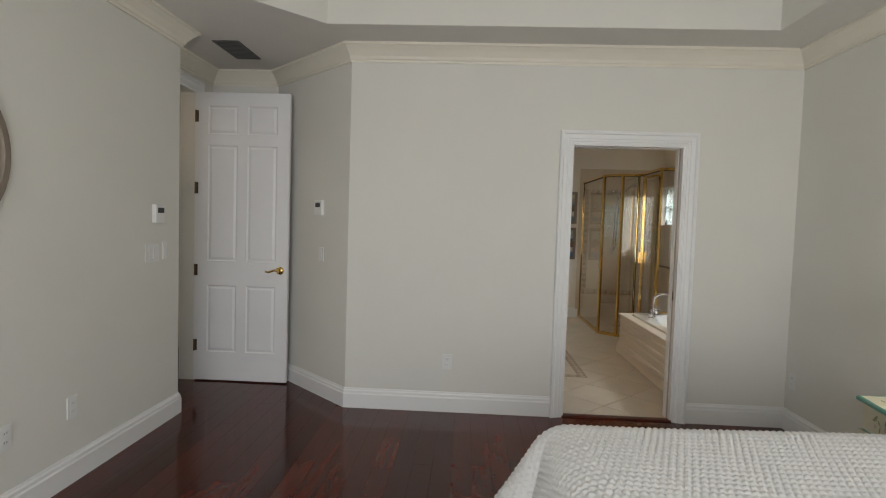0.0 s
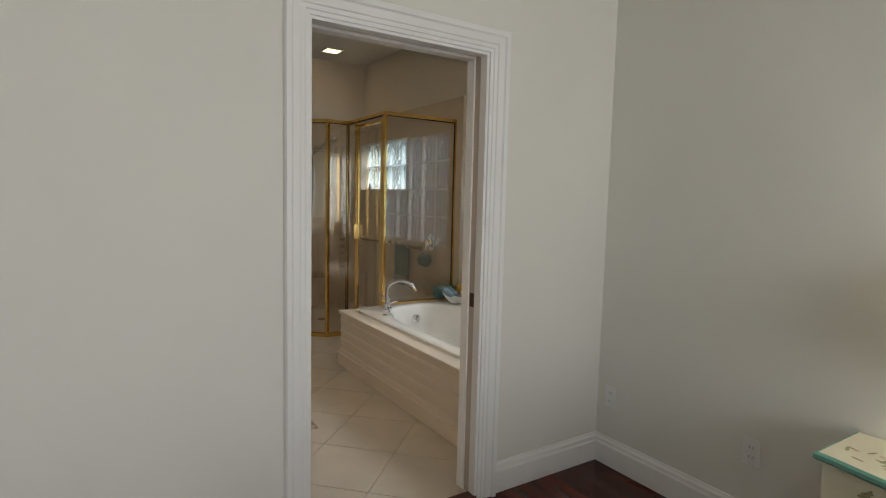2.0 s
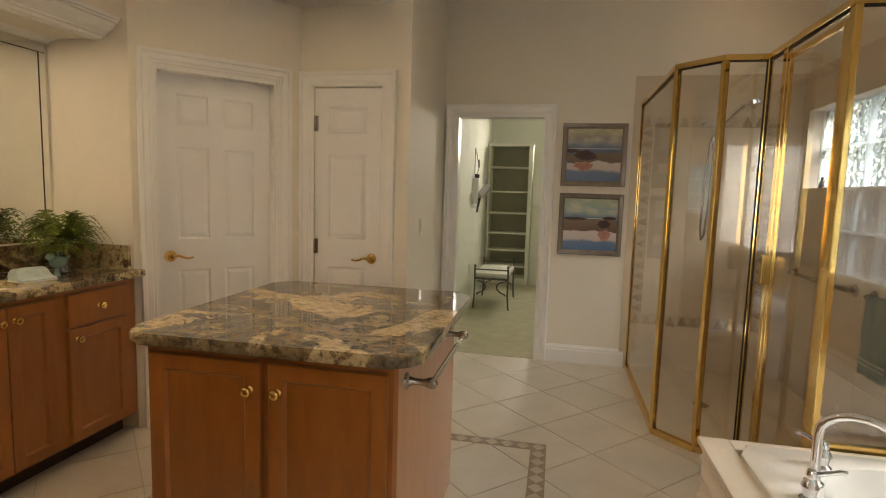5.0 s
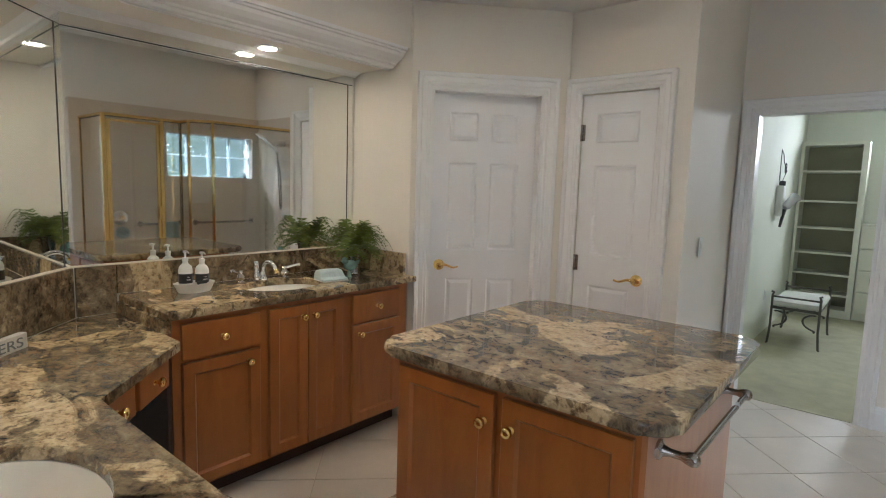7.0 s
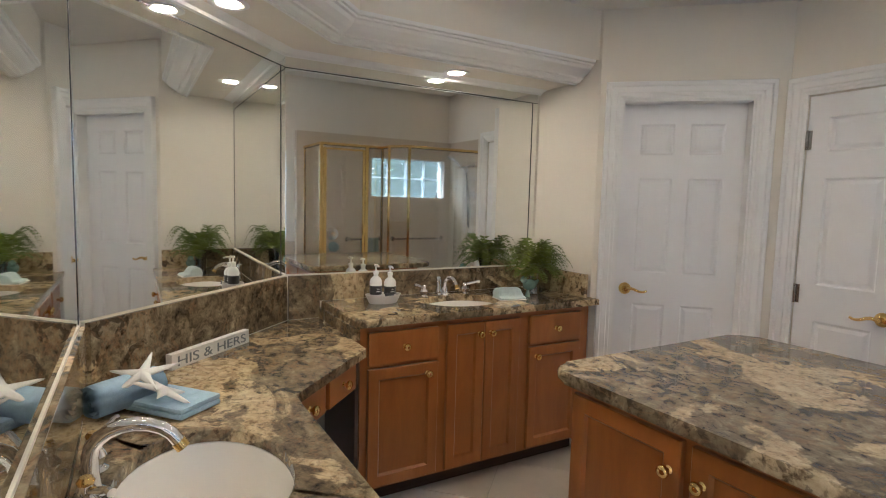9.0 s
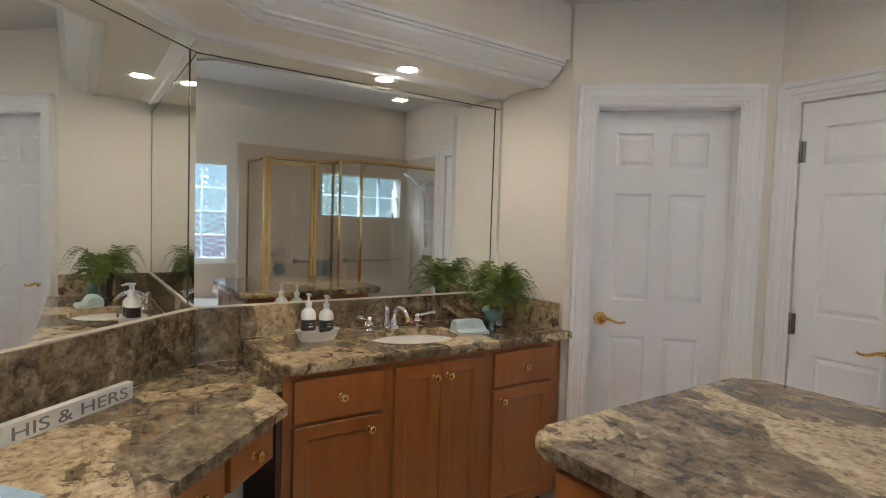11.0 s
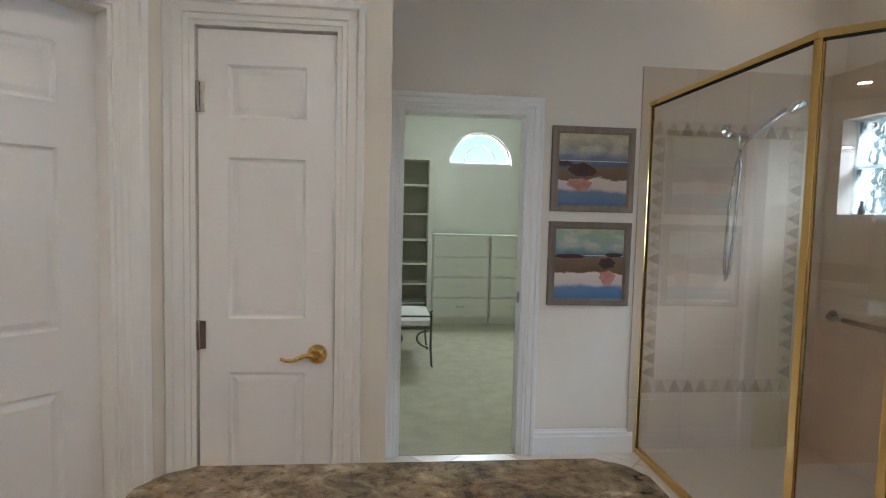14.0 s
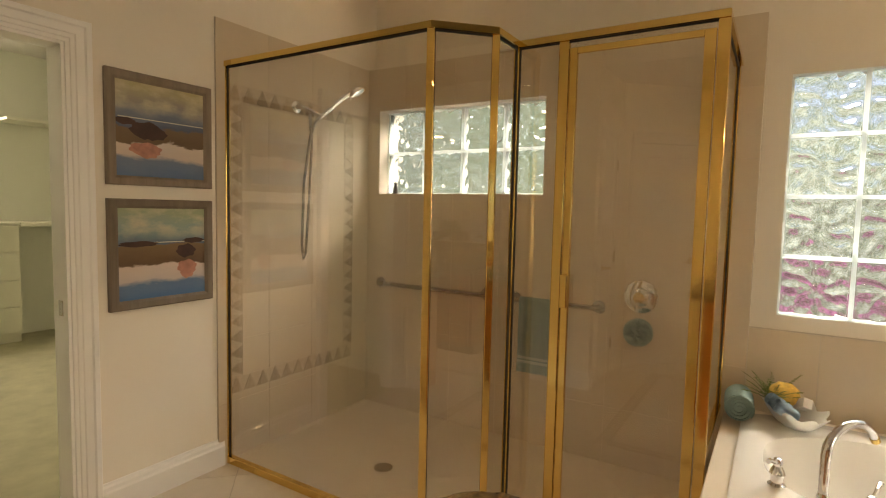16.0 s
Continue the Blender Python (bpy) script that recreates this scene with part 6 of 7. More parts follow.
roll("rolled_washcloth", "small pale blue rolled washcloth in the shell dish", pose(1.945, 2.035, 0.565, 0, 32, -62), 0.031, 0.10, BLUE_TOWEL)
roll("rolled_washcloth", "small pale blue rolled washcloth in the shell dish", pose(2.005, 2.06, 0.57, 0, 32, -62), 0.031, 0.10, BLUE_TOWEL)
roll("rolled_towel", "large teal towel rolled up on the tub ledge", pose(2.02, 2.215, 0.542, 0, 0, 4), 0.064, 0.20, TEAL_TOWEL)
sgm = bmesh.new()
bmesh.ops.create_icosphere(sgm, subdivisions=4, radius=0.062, matrix=pose(2.105, 2.04, 0.592) @ Matrix.Diagonal((1.1, 1, 0.85, 1)))
for v in sgm.verts:
    v.co += v.normal * 0.006 * noise.noise(v.co * 60)
tagged(part("sponge", sgm, SPONGE, smooth=True), "golden natural sea sponge in the shell dish", "sponge")
sp2 = bmesh.new()
box(sp2, (-0.03, -0.02, 0), (0.03, 0.02, 0.045), pose(2.055, 1.965, 0.552, 20, 25, 30), 0.004)
tagged(part("soap_bar", sp2, SHELL), "wrapped white soap bar in the shell dish", "soap")


def leafy(bm, base, stems, length, leaf, rg, droop=1.0, rise=0.7):
    """Fern fronds: arching stems, each with pairs of small pointed leaflets."""
    for s in range(stems):
        a = s * 2.4 + rg.uniform(-0.3, 0.3)
        ln = length * rg.uniform(0.65, 1.1)
        up = rise * rg.uniform(0.6, 1.3)
        pts = []
        for k in range(15):
            t = k / 14
            pts.append(Vector(base) + Vector((math.cos(a) * ln * t * (0.55 + 0.45 * t), math.sin(a) * ln * t * (0.55 + 0.45 * t), ln * (up * t - droop * t * t * (0.55 + 0.25 * math.sin(s))))))
        tube(bm, pts[::2], 0.0014, 4)
        for k in range(2, 15):
            d = (pts[k] - pts[k - 1]).normalized()
            side = d.cross(Vector((0, 0, 1)))
            side = side.normalized() if side.length > 0.01 else Vector((1, 0, 0))
            w = leaf * (1 - 0.65 * k / 14) * rg.uniform(0.75, 1.2)
            for sg in (-1, 1):
                o = side * sg
                tip = pts[k] + o * w + d * w * 0.35 + Vector((0, 0, rg.uniform(-0.3, 0.15) * w))
                n_ = d * w * 0.34
                md_ = pts[k] + (tip - pts[k]) * 0.5
                bm.faces.new([bm.verts.new(p) for p in (pts[k], md_ - n_ + Vector((0, 0, 0.002)), tip, md_ + n_)])


spr = bmesh.new()
leafy(spr, (2.06, 2.085, 0.55), 22, 0.13, 0.024, random.Random(9), 0.35, 1.0)
tagged(part("herb_sprig", spr, LEAF), "small green sprig tucked in the shell dish", "plant")

# fern in a metal vase on the raised vanity
fv = thing("potted_fern", "leafy green fern in a small ribbed metal vase", "plant", pose(-2.11, 2.35, AZ))
part("vase", lathe(bmesh.new(), [(0.038, 0), (0.04, 0.004), (0.034, 0.02), (0.036, 0.06), (0.04, 0.12), (0.046, 0.155), (0.043, 0.158), (0.036, 0.12)], 22), surface("pewter", (0.35, 0.35, 0.35), 0.25, metal=1.0), fv, smooth=True)
def frond(bm, base, yaw, length, rise, rng):
    """One arching fern frond: a thin rachis with rows of small leaflets on both sides."""
    c, sn = math.cos(yaw), math.sin(yaw)
    pts = []
    for k in range(15):
        u = k / 14
        out = length * (0.92 * u - 0.18 * u * u)
        pts.append(Vector((base[0] + c * out, base[1] + sn * out, base[2] + rise * length * math.sin(u * 2.5) - 0.24 * length * u * u)))
    tube(bm, pts, [0.0018 * (1.1 - k / 15) for k in range(15)], 4)
    side = Vector((-sn, c, 0))
    for k in range(2, 15):
        fwd = (pts[k] - pts[k - 1]).normalized()
        w = 0.034 * math.sin(math.pi * min(1.0, 0.18 + 0.80 * (k / 15))) * rng.uniform(0.8, 1.15) + 0.006
        for sg in (-1, 1):
            d = (side * sg + fwd * 0.45 + Vector((0, 0, rng.uniform(-0.35, 0.1)))).normalized()
            up = d.cross(fwd).normalized() * 0.002
            p = pts[k] + fwd * rng.uniform(-0.003, 0.003)
            q = fwd * w * 0.20
            v = [bm.verts.new(x) for x in (p - q * 0.4, p + d * w * 0.45 - q + up, p + d * w, p + d * w * 0.45 + q + up, p + q * 0.4)]
            bm.faces.new(v)


fn, frng = bmesh.new(), random.Random(12)
for k in range(70):
    yw = k * 2.39996 + frng.uniform(-0.3, 0.3)
    ln = frng.uniform(0.17, 0.30)
    frond(fn, (0.012 * math.cos(yw), 0.012 * math.sin(yw), 0.152), yw, ln, frng.uniform(0.2, 0.7) if k % 5 else frng.uniform(0.0, 0.2), frng)
for f in [f for f in fn.faces if f.calc_center_median().x < -0.225 or f.calc_center_median().y > 0.225]:
    fn.faces.remove(f)
part("foliage", fn, LEAF, fv)
bd = thing("ceramic_bird", "small glazed green ceramic bird", "figurine", pose(-2.04, 2.265, AZ))
bm = bmesh.new()
bmesh.ops.create_uvsphere(bm, u_segments=16, v_segments=10, radius=0.034, matrix=pose(0, 0, 0.068) @ Matrix.Diagonal((0.9, 1.3, 0.95, 1)))
bmesh.ops.create_uvsphere(bm, u_segments=14, v_segments=8, radius=0.021, matrix=pose(0.004, -0.045, 0.10))
tube(bm, [(0.004, -0.062, 0.10), (0.006, -0.078, 0.096)], [0.006, 0.001], 8)
tube(bm, [(0, 0.035, 0.075), (0, 0.065, 0.092)], [0.018, 0.006], 8)
tube(bm, [(0, -0.01, 0.04), (0, -0.01, 0.0)], [0.008, 0.018], 8)
part("body", bm, GREEN_CERAMIC, bd, smooth=True)
tw = thing("folded_towel", "folded pale aqua towel with white trim", "towel", pose(-2.03, 2.11, AZ, 0, 0, -8))
bm, rows = bmesh.new(), []
CLOTH = [(-0.066, 0.004), (-0.072, 0.026), (-0.064, 0.050), (-0.046, 0.066), (-0.018, 0.071), (0.008, 0.066), (0.024, 0.050), (0.032, 0.030), (0.044, 0.021), (0.078, 0.017), (0.084, 0.011), (0.078, 0.005)]
for k in range(13):
    y = -0.095 + 0.19 * k / 12
    e = 0.93 if k in (0, 12) else 1.0
    rows.append([bm.verts.new((x * e + 0.003 * noise.noise((y * 18, z * 30, 3)), y + 0.010 * (x > 0.03) * (1 if y > 0 else -1), z * e + 0.003 * (1 - abs(y) / 0.095) * (z > 0.03) + 0.0025 * noise.noise((y * 22, x * 22, 1)))) for x, z in CLOTH])
for p, q in zip(rows, rows[1:]):
    for k in range(12):
        bm.faces.new((p[k], p[(k + 1) % 12], q[(k + 1) % 12], q[k]))
bm.faces.new(rows[0]), bm.faces.new(rows[-1])
part("folded_cloth", bm, PALE_TOWEL, tw, smooth=True)
part("trim_edge", boxes([((-0.06, -0.104, 0.0005), (0.088, 0.104, 0.006))], bevel=0.002), SIGN_WHITE, tw, "white trimmed underside")

tw.scale = (0.8, 0.75, 0.85)

# soap bottles on a tray
ty = thing("soap_tray", "white oval ceramic tray for soap bottles", "tray", pose(-2.18, 1.415, AZ))
bm, rings = bmesh.new(), []
for s, z in ((0.75, 0.0), (0.8, 0.006), (0.96, 0.04), (1.0, 0.045), (0.95, 0.044), (0.78, 0.012), (0.1, 0.010)):
    rings.append([bm.verts.new((0.062 * s * math.cos(k * math.tau / 32), 0.098 * s * math.sin(k * math.tau / 32), z)) for k in range(32)])
for p, q in zip(rings, rings[1:]):
    for k in range(32):
        bm.faces.new((p[k], p[(k + 1) % 32], q[(k + 1) % 32], q[k]))
bm.faces.new(rings[0]), bm.faces.new(rings[-1])
part("dish", bm, SHELL, ty, smooth=True)
for dx, dy, h in ((0.0, -0.042, 0.13), (0.006, 0.035, 0.12)):
    bt = thing("pump_bottle", "white pump bottle with a dark label", "bottle", pose(-2.18 + dx, 1.415 + dy, AZ + 0.011), "pump bottles")
    part("bottle", lathe(bmesh.new(), [(0.028, 0), (0.031, 0.004), (0.031, h * 0.78), (0.026, h * 0.9), (0.012, h), (0.012, h + 0.012)], 20), PLASTIC, bt, smooth=True)
    part("label", lathe(bmesh.new(), [(0.0314, h * 0.28), (0.0316, h * 0.29), (0.0316, h * 0.62), (0.0314, h * 0.63)], 20), DARK, bt, "dark printed label")
    part("print", boxes([((0.0318, -0.010, h * 0.40), (0.0324, 0.010, h * 0.43)), ((0.0318, -0.007, h * 0.50), (0.0324, 0.007, h * 0.52))]), PLASTIC, bt)
    pm = lathe(bmesh.new(), [(0.014, h + 0.012), (0.014, h + 0.026), (0.005, h + 0.028), (0.005, h + 0.05), (0.010, h + 0.052), (0.010, h + 0.06)], 14)
    tube(pm, [(0, 0, h + 0.056), (0.014, 0.0, h + 0.058), (0.036, -0.0, h + 0.052)], [0.005, 0.005, 0.004], 8)
    part("pump", pm, PLASTIC, bt, smooth=True)
part("soap_tag", boxes([((0.0, -0.025, 0), (0.006, 0.025, 0.015))], pose(-2.127, 1.425, AZ + 0.043, 0, 0, 8)), DARK)
tagged(bpy.data.objects["soap_tag"], "small dark tag on the rim of the soap tray", "tag")

# vanity faucets
fa = thing("vanity_faucet", "chrome vanity faucet with brass accents and two levers", "faucet")
arc_spout(fa, -2.27, 1.835, AZ, 0.0, 0.055, 0.13, 0.013)
part("column", lathe(bmesh.new(), [(0.02, 0), (0.022, 0.02), (0.014, 0.05), (0.017, 0.08), (0.014, 0.10), (0.005, 0.106)], 16, pose(-2.28, 1.80, AZ)), CHROME, fa, smooth=True)
cross_lever(fa, -2.26, 1.695, AZ, radians(-60), tall=0.72)
cross_lever(fa, -2.26, 1.965, AZ, radians(50), tall=0.72)
fc = thing("sink_faucet", "chrome widespread faucet with brass accents and arched spout", "faucet")
arc_spout(fc, -0.90, 0.21, LZ, radians(75), 0.08, 0.17, 0.016)
for dx, ang in ((-0.11, 150), (0.11, 30)):
    cross_lever(fc, -0.90 + dx, 0.21, LZ, radians(ang), tall=0.85)
    part("cap", lathe(bmesh.new(), [(0.014, 0), (0.016, 0.006), (0.010, 0.014)], 14, pose(-0.90 + dx, 0.21, LZ + 0.077)), BRASS, fc, smooth=True)

# towel stack with starfish on the lower worktop
roll("rolled_towel", "light blue towel rolled on the lower worktop", pose(-1.385, 0.265, LZ + 0.052, 0, 0, 128), 0.05, 0.21, BLUE_TOWEL)
ft_ = thing("folded_towel", "light blue folded towel with starfish on it", "towel", pose(-1.345, 0.385, LZ, 0, 0, 40))
for k in range(2):
    part("fold", boxes([((-0.10, -0.075, 0.002 + 0.016 * k), (0.11, 0.075, 0.018 + 0.016 * k))], bevel=0.007), BLUE_TOWEL, ft_, smooth=True)


def starfish(m, r):
    bm = bmesh.new()
    c0 = [bm.verts.new(m @ Vector((0, 0, 0.018))), bm.verts.new(m @ Vector((0, 0, -0.002)))]
    rim = []
    for k in range(10):
        a = k * math.tau / 10
        q = r if k % 2 == 0 else r * 0.23
        rim.append((bm.verts.new(m @ Vector((q * math.cos(a), q * math.sin(a), 0.006))), bm.verts.new(m @ Vector((q * math.cos(a) * 0.97, q * math.sin(a) * 0.97, -0.003)))))
    for k in range(10):
        a, b = rim[k], rim[(k + 1) % 10]
        bm.faces.new((c0[0], a[0], b[0])), bm.faces.new((c0[1], b[1], a[1])), bm.faces.new((a[0], a[1], b[1], b[0]))
    bmesh.ops.bevel(bm, geom=bm.edges[:], offset=0.002, segments=1, affect="EDGES")
    return tagged(part("starfish", bm, SHELL, smooth=True), "dried white starfish lying on the blue towels", "starfish", "starfish on the towels")


starfish(pose(-1.375, 0.312, LZ + 0.098, 18, 14, 20), 0.105)
starfish(pose(-1.305, 0.36, LZ + 0.062, -16, 22, 55), 0.09)

# wooden sign
SG, SGL = along((-1.705, 0.405), (-1.99, 0.715))
sg = thing("wooden_sign", "distressed white wooden block sign lettered HIS & HERS", "sign", SG @ pose(0, 0, LZ))
L_ = SGL
part("block", boxes([((0, 0, 0), (L_, 0.028, 0.056))], bevel=0.002), SIGN_WHITE, sg)
tx = bpy.data.curves.new("lettering", "FONT")
tx.body, tx.size, tx.align_x, tx.extrude = "HIS & HERS", 0.05, "CENTER", 0.0008
tob = new("lettering", tx)
dg = bpy.context.evaluated_depsgraph_get()
tme = bpy.data.meshes.new_from_object(tob.evaluated_get(dg))
bpy.data.objects.remove(tob)
lo = new("lettering", tme)
tme.materials.append(INK)
wd_ = max(v.co.x for v in tme.vertices) - min(v.co.x for v in tme.vertices)
lo.parent = sg
lo.matrix_basis = pose(L_ / 2, -0.001, 0.010, 90, 0, 0) @ Matrix.Diagonal((0.88 * L_ / wd_, 1, 1, 1))
# things in the knee space and on the toilet room floor edge
kb = thing("waste_bin", "white waste bin in the knee space", "bin", pose(-1.66, 0.62, 0))
part("bucket", lathe(bmesh.new(), [(0.09, 0), (0.1, 0.01), (0.12, 0.26), (0.124, 0.265), (0.116, 0.262), (0.098, 0.02)], 24), PLASTIC, kb, smooth=True)
# back drawers of the island, seen in the mirror
for k in range(2):
    d = part("drawer", boxes([((0.02 + k * 0.42, 0.92, 0.70), (0.415 + k * 0.42, 0.94, 0.845))], bevel=0.004), CABINET, isl)
    knob(d, pose(0.2175 + k * 0.42, 0.94, 0.765, 0, 0, 180))
    d = part("door", boxes([((0.02 + k * 0.42, 0.92, 0.115), (0.415 + k * 0.42, 0.94, 0.685))], bevel=0.004), CABINET, isl)
    knob(d, pose(0.38 + k * 0.10, 0.94, 0.64, 0, 0, 180))
part("door_stop", tube(bmesh.new(), [(-1.72, 2.72, 0.05), (-1.66, 2.66, 0.05)], 0.008, 8), DARK)
tagged(bpy.data.objects["door_stop"], "dark spring door stop on the baseboard", "door stop")



# ---- floor boards, tiles and mosaics ----
BW = 0.115
rg = random.Random(11)
plank_mesh = {}
count = 0
for i in range(int(4.9 / BW) + 2):
    x0 = -3.35 + i * BW
    if x0 + BW > RX + 0.02:
        break
    y = BACK - rg.uniform(0, 1.6)
    while y < (0.0 if x0 + BW > -1.9 else 0.85):
        ln = rg.choice((1.4, 1.8, 2.2, 2.6))
        y1 = min(y + ln, 0.0 if x0 > -1.75 else max(0.0, min(0.85, -1.71 - x0)))
        a, b = max(y, BACK), y1
        if b - a > 0.03:
            key = round(b - a, 3)
            if key not in plank_mesh:
                bm = boxes([((0.0004, 0, -0.012), (BW - 0.0004, key - 0.0008, 0.0))])
                es = [e for e in bm.edges if all(v.co.z > -0.001 for v in e.verts)]
                bmesh.ops.bevel(bm, geom=es, offset=0.0005, segments=1, affect="EDGES")
                ob = part("plank", bm, PLANK, floor_bed)
                plank_mesh[key] = ob.data
            else:
                ob = new("plank", plank_mesh[key])
                ob.parent = floor_bed
            ob.location = (x0, a, 0)
            count += 1
        y = y1 if y1 > y else y + ln
        if y1 >= (0.0 if x0 > -1.75 else max(0.0, min(0.85, -1.71 - x0))) - 1e-6:
            break


def clip(poly, x0, y0, x1, y1):
    """A polygon cut to a rectangle."""
    for ax, lim, sg in ((0, x0, 1), (0, x1, -1), (1, y0, 1), (1, y1, -1)):
        out = []
        for k in range(len(poly)):
            p, q = poly[k], poly[(k + 1) % len(poly)]
            ip, iq = (p[ax] - lim) * sg >= 0, (q[ax] - lim) * sg >= 0
            if ip:
                out.append(p)
            if ip != iq:
                t = (lim - p[ax]) / (q[ax] - p[ax])
                out.append((p[0] + t * (q[0] - p[0]), p[1] + t * (q[1] - p[1])))
        poly = out
        if len(poly) < 3:
            return []
    return poly


def area2(poly):
    return sum(poly[k][0] * poly[(k + 1) % len(poly)][1] - poly[(k + 1) % len(poly)][0] * poly[k][1] for k in range(len(poly)))


B0, B1, B2, B3, BWD = -1.32, 1.10, 0.415, 2.99, 0.085     # mosaic border: x0, y0, x1, y1, width
STEP = 0.59
ZONES = [(-2.4, 0.05, WX, B1), (-2.4, B3, WX, CY), (-2.4, B1, B0, B3), (B2, B1, WX, B3), (B0 + BWD, B1 + BWD, B2 - BWD, B3 - BWD)]
for i in range(-12, 12):
    for j in range(-12, 14):
        s0, d0 = 1.84 + i * STEP, -0.515 + j * STEP
        g = 0.0035
        cs = [(s0 + g, d0 + g), (s0 + STEP - g, d0 + g), (s0 + STEP - g, d0 + STEP - g), (s0 + g, d0 + STEP - g)]
        diamond = [((s + d) / 2, (s - d) / 2) for s, d in cs]
        for zone in ZONES:
            q = clip(diamond, *zone)
            if q and abs(area2(q)) > 0.002:
                if all(x + y < -1.45 for x, y in q):
                    continue
                if area2(q) < 0:
                    q = q[::-1]
                part("floor_tile", prism(bmesh.new(), q, -0.008, 0.0), TILE, floor_bath)
# mosaic border, light diamonds between dark triangles
part("border_bed", boxes([((B0, B1, -0.007), (B2, B1 + BWD, -0.002)), ((B0, B3 - BWD, -0.007), (B2, B3, -0.002)), ((B0, B1 + BWD, -0.007), (B0 + BWD, B3 - BWD, -0.002)), ((B2 - BWD, B1 + BWD, -0.007), (B2, B3 - BWD, -0.002))]), MOSAIC_DARK, floor_bath)
dm = prism(bmesh.new(), [(0.5 * BWD * math.cos(k * math.pi / 2) * 0.92, 0.5 * BWD * math.sin(k * math.pi / 2) * 0.98) for k in range(4)], -0.004, 0.0005)
first = part("mosaic_tile", dm, MOSAIC_LIGHT, floor_bath)
spots = []
nx = round((B2 - B0 - BWD) / BWD)
for k in range(nx + 1):
    x = B0 + BWD / 2 + (B2 - B0 - BWD) * k / nx
    spots += [(x, B1 + BWD / 2), (x, B3 - BWD / 2)]
ny = round((B3 - B1 - BWD) / BWD)
for k in range(1, ny):
    y = B1 + BWD / 2 + (B3 - B1 - BWD) * k / ny
    spots += [(B0 + BWD / 2, y), (B2 - BWD / 2, y)]
first.location = (*spots[0], 0)
for x, y in spots[1:]:
    ob = new("mosaic_tile", first.data)
    ob.parent, ob.location = floor_bath, (x, y, 0)

# shower floor and wall tiles
sf_ = tagged(part("shower_floor", prism(bmesh.new(), [(1.035, CY), (1.035, 3.30), (1.22, 3.115), (1.425, 3.115), (1.425, 2.30), (TX, 2.30), (TX, CY)], 0.0, 0.020), SHOWER_TILE), kind="structure")
tw_e = tagged(part("tile_backing", boxes([((TX + 0.004, 2.20, 0.0), (WX - 0.001, SHW[1], 2.345)), ((TX + 0.004, SHW[0], 0.0), (WX - 0.001, CY, 2.345)), ((TX + 0.004, SHW[1], 0.0), (WX - 0.001, SHW[0], SHW[2])), ((TX + 0.004, SHW[1], SHW[3]), (WX - 0.001, SHW[0], 2.345))]), WALL_GROUT), kind="structure")
TS = 0.335


def tile_wall(parent, u0, u1, z0, z1, place, holes=()):
    nu, nz = max(1, math.ceil((u1 - u0) / TS)), max(1, math.ceil((z1 - z0) / TS))
    for a in range(nu):
        for c in range(nz):
            rects = [(u0 + a * TS + 0.0009, z0 + c * TS + 0.0009, min(u1, u0 + (a + 1) * TS) - 0.0009, min(z1, z0 + (c + 1) * TS) - 0.0009)]
            for hx0, hz0, hx1, hz1 in holes:
                nxt = []
                for r0, s0, r1, s1 in rects:
                    if r1 <= hx0 or r0 >= hx1 or s1 <= hz0 or s0 >= hz1:
                        nxt.append((r0, s0, r1, s1))
                        continue
                    for t in ((r0, s0, min(r1, hx0), s1), (max(r0, hx1), s0, r1, s1), (max(r0, hx0), s0, min(r1, hx1), min(s1, hz0)), (max(r0, hx0), max(s0, hz1), min(r1, hx1), s1)):
                        if t[2] - t[0] > 0.005 and t[3] - t[1] > 0.005:
                            nxt.append(t)
                rects = nxt
            for r0, s0, r1, s1 in rects:
                if r1 - r0 > 0.005 and s1 - s0 > 0.005:
                    part("wall_tile", boxes([(place(r0, s0, 0.0), place(r1, s1, 0.006))]), SHOWER_TILE, parent)


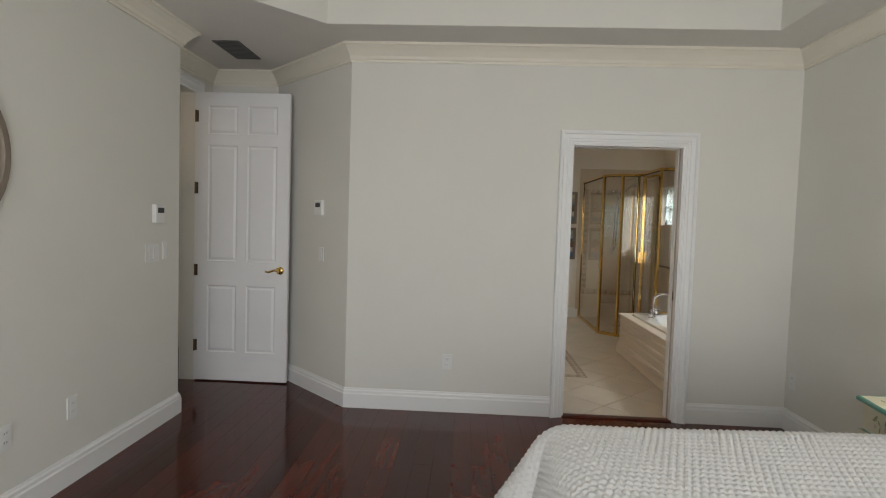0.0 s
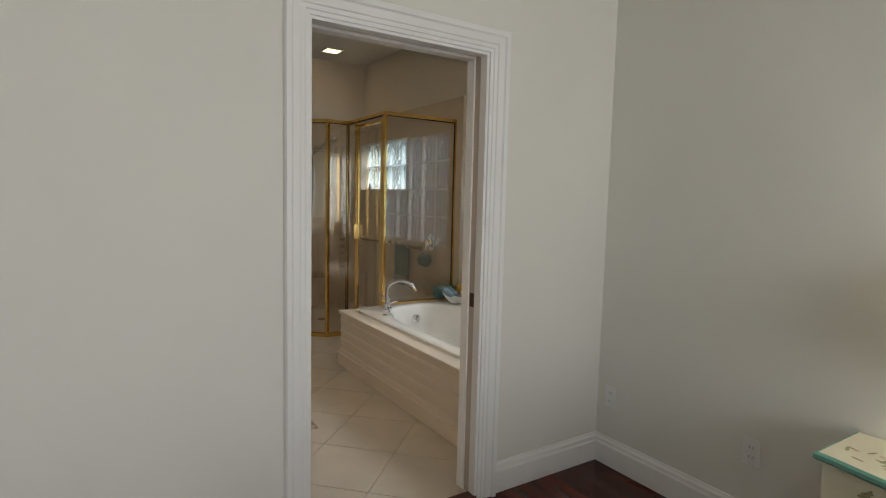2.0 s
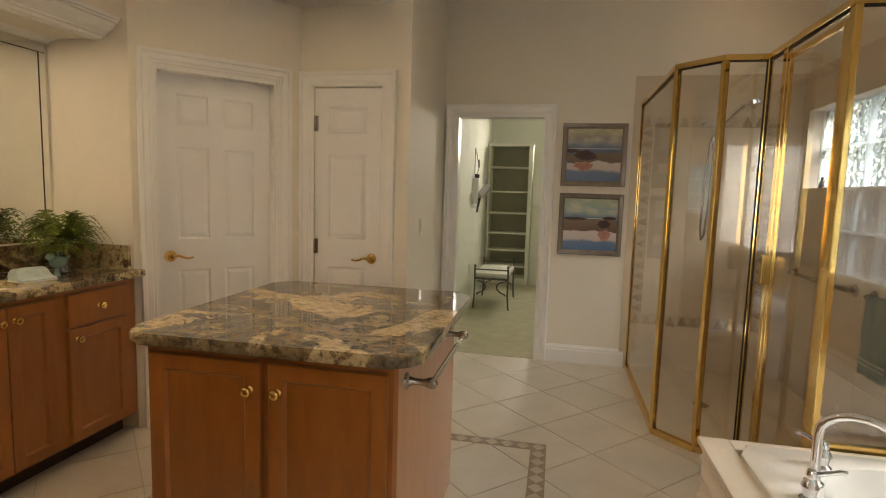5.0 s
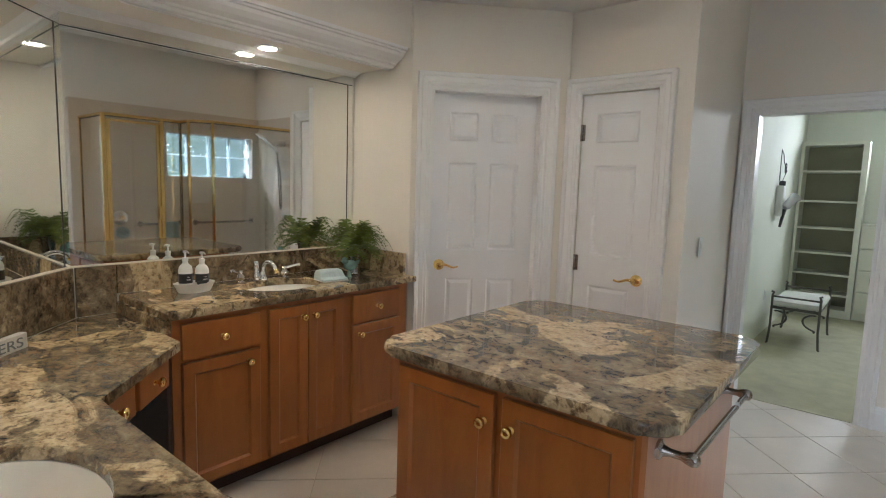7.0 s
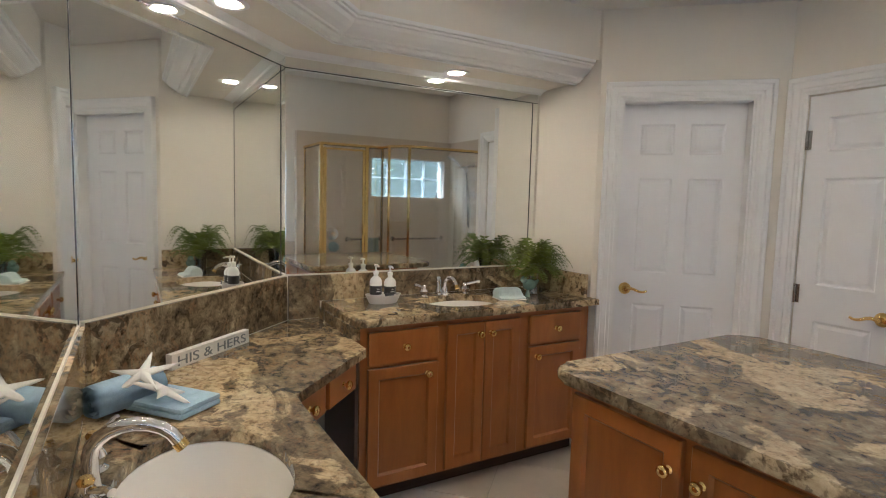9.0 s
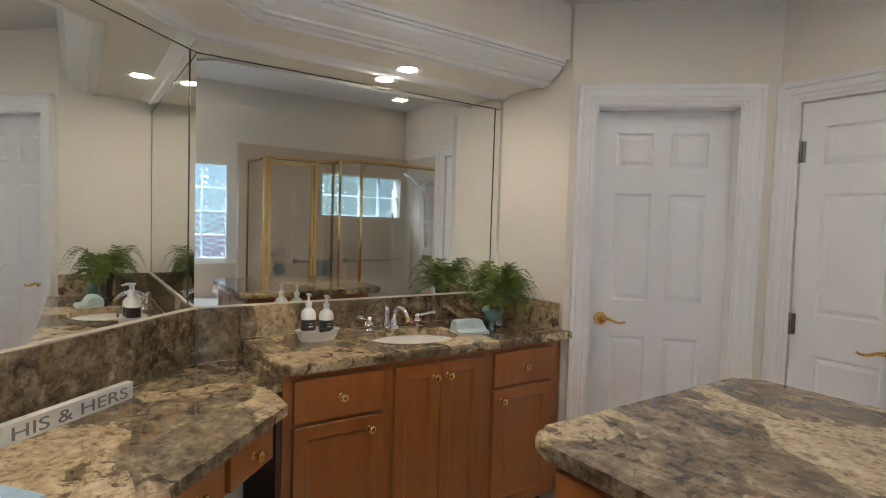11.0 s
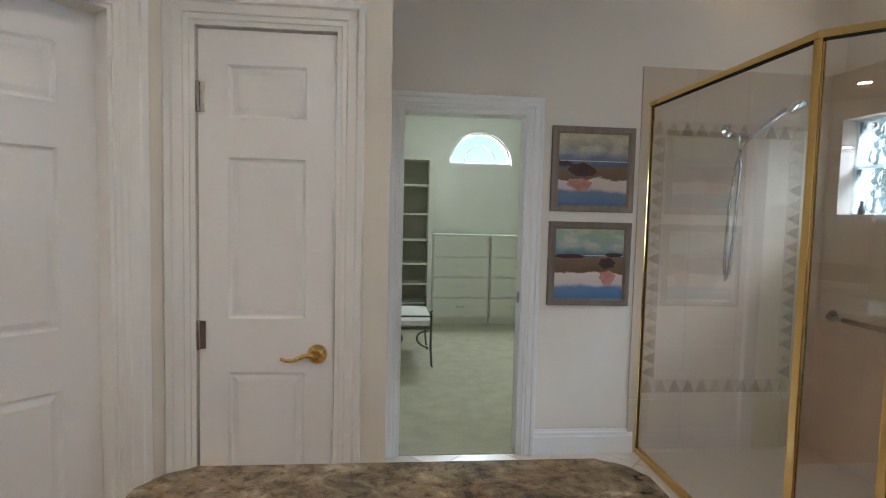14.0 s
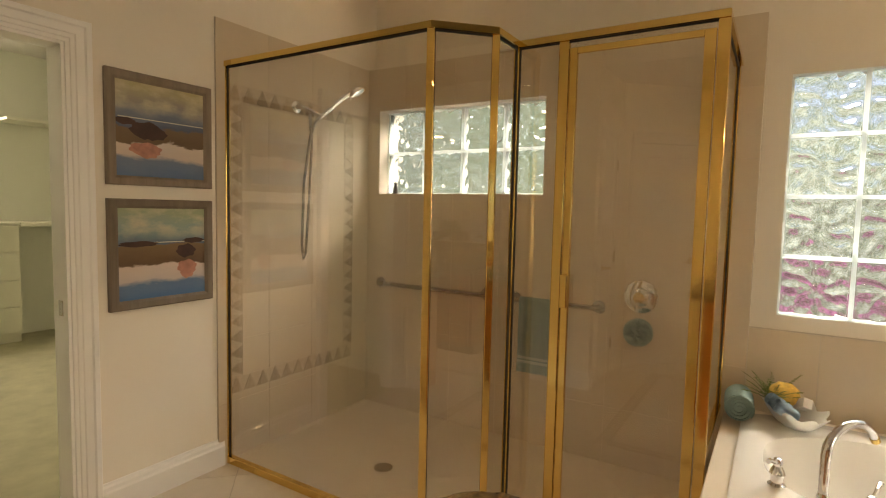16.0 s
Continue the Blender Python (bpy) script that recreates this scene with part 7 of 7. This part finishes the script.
tile_wall(tw_e, 2.20, CY - 0.008, 0.0, 2.345, lambda u, z, h: (TX + 0.0045 - h * 0.6, u, z), [(SHW[1], SHW[2], SHW[0], SHW[3])])
tw_n = tagged(part("tile_backing", boxes([((0.965, CY - 0.008, 0.0), (TX + 0.004, CY - 0.001, 2.345))]), WALL_GROUT), kind="structure")
GX0, GX1, GZ0, GZ1, GW = 1.075, 1.965, 0.42, 1.99, 0.085
tile_wall(tw_n, 0.965, TX + 0.004, 0.0, 2.345, lambda u, z, h: (u, CY - 0.0085 - h * 0.6, z))
band_mesh = prism(bmesh.new(), [(-0.5 * GW * 0.92, -0.48 * GW), (0.5 * GW * 0.92, -0.48 * GW), (0, 0.48 * GW)], 0.0, 0.003)
bt0 = None
pos = []
nb = round((GX1 - GX0) / GW)
for k in range(nb + 1):
    x = GX0 + (GX1 - GX0) * k / nb
    pos += [(x, GZ0, 0), (x, GZ1, 0)]
nb = round((GZ1 - GZ0) / GW)
for k in range(1, nb):
    z = GZ0 + (GZ1 - GZ0) * k / nb
    pos += [(GX0, z, 90), (GX1, z, 90)]
part("band_bed", boxes([((GX0 - GW / 2, CY - 0.0138, GZ0 - GW / 2), (GX1 + GW / 2, CY - 0.0122, GZ0 + GW / 2)), ((GX0 - GW / 2, CY - 0.0138, GZ1 - GW / 2), (GX1 + GW / 2, CY - 0.0122, GZ1 + GW / 2)), ((GX0 - GW / 2, CY - 0.0138, GZ0 + GW / 2), (GX0 + GW / 2, CY - 0.0122, GZ1 - GW / 2)), ((GX1 - GW / 2, CY - 0.0138, GZ0 + GW / 2), (GX1 + GW / 2, CY - 0.0122, GZ1 - GW / 2))]), MOSAIC_LIGHT, tw_n)
for x, z, a in pos:
    if bt0 is None:
        ob = bt0 = part("mosaic_tile", band_mesh, surface("tan_mosaic", (0.345, 0.27, 0.185), 0.35, vary=0.15, scale=30, rnd=0.25), tw_n)
    else:
        ob = new("mosaic_tile", bt0.data)
        ob.parent = tw_n
    ob.matrix_basis = pose(x, CY - 0.0136, z, 90, 0, 0) @ pose(0, 0, 0, 0, 0, a)
# tile wainscot round the tub
ws = tagged(part("tub_wainscot", boxes([((WX - 0.012, 0.15, 0.44), (WX - 0.001, 2.20, 0.86)), ((1.1, 0.147, 0.44), (WX - 0.012, 0.156, 0.86))]), WALL_GROUT), kind="structure")
for k in range(7):
    part("wall_tile", boxes([((WX - 0.018, 0.15 + k * 0.293 + 0.0015, 0.44), (WX - 0.012, min(2.2, 0.15 + (k + 1) * 0.293) - 0.0015, 0.855))]), SHOWER_TILE, ws)
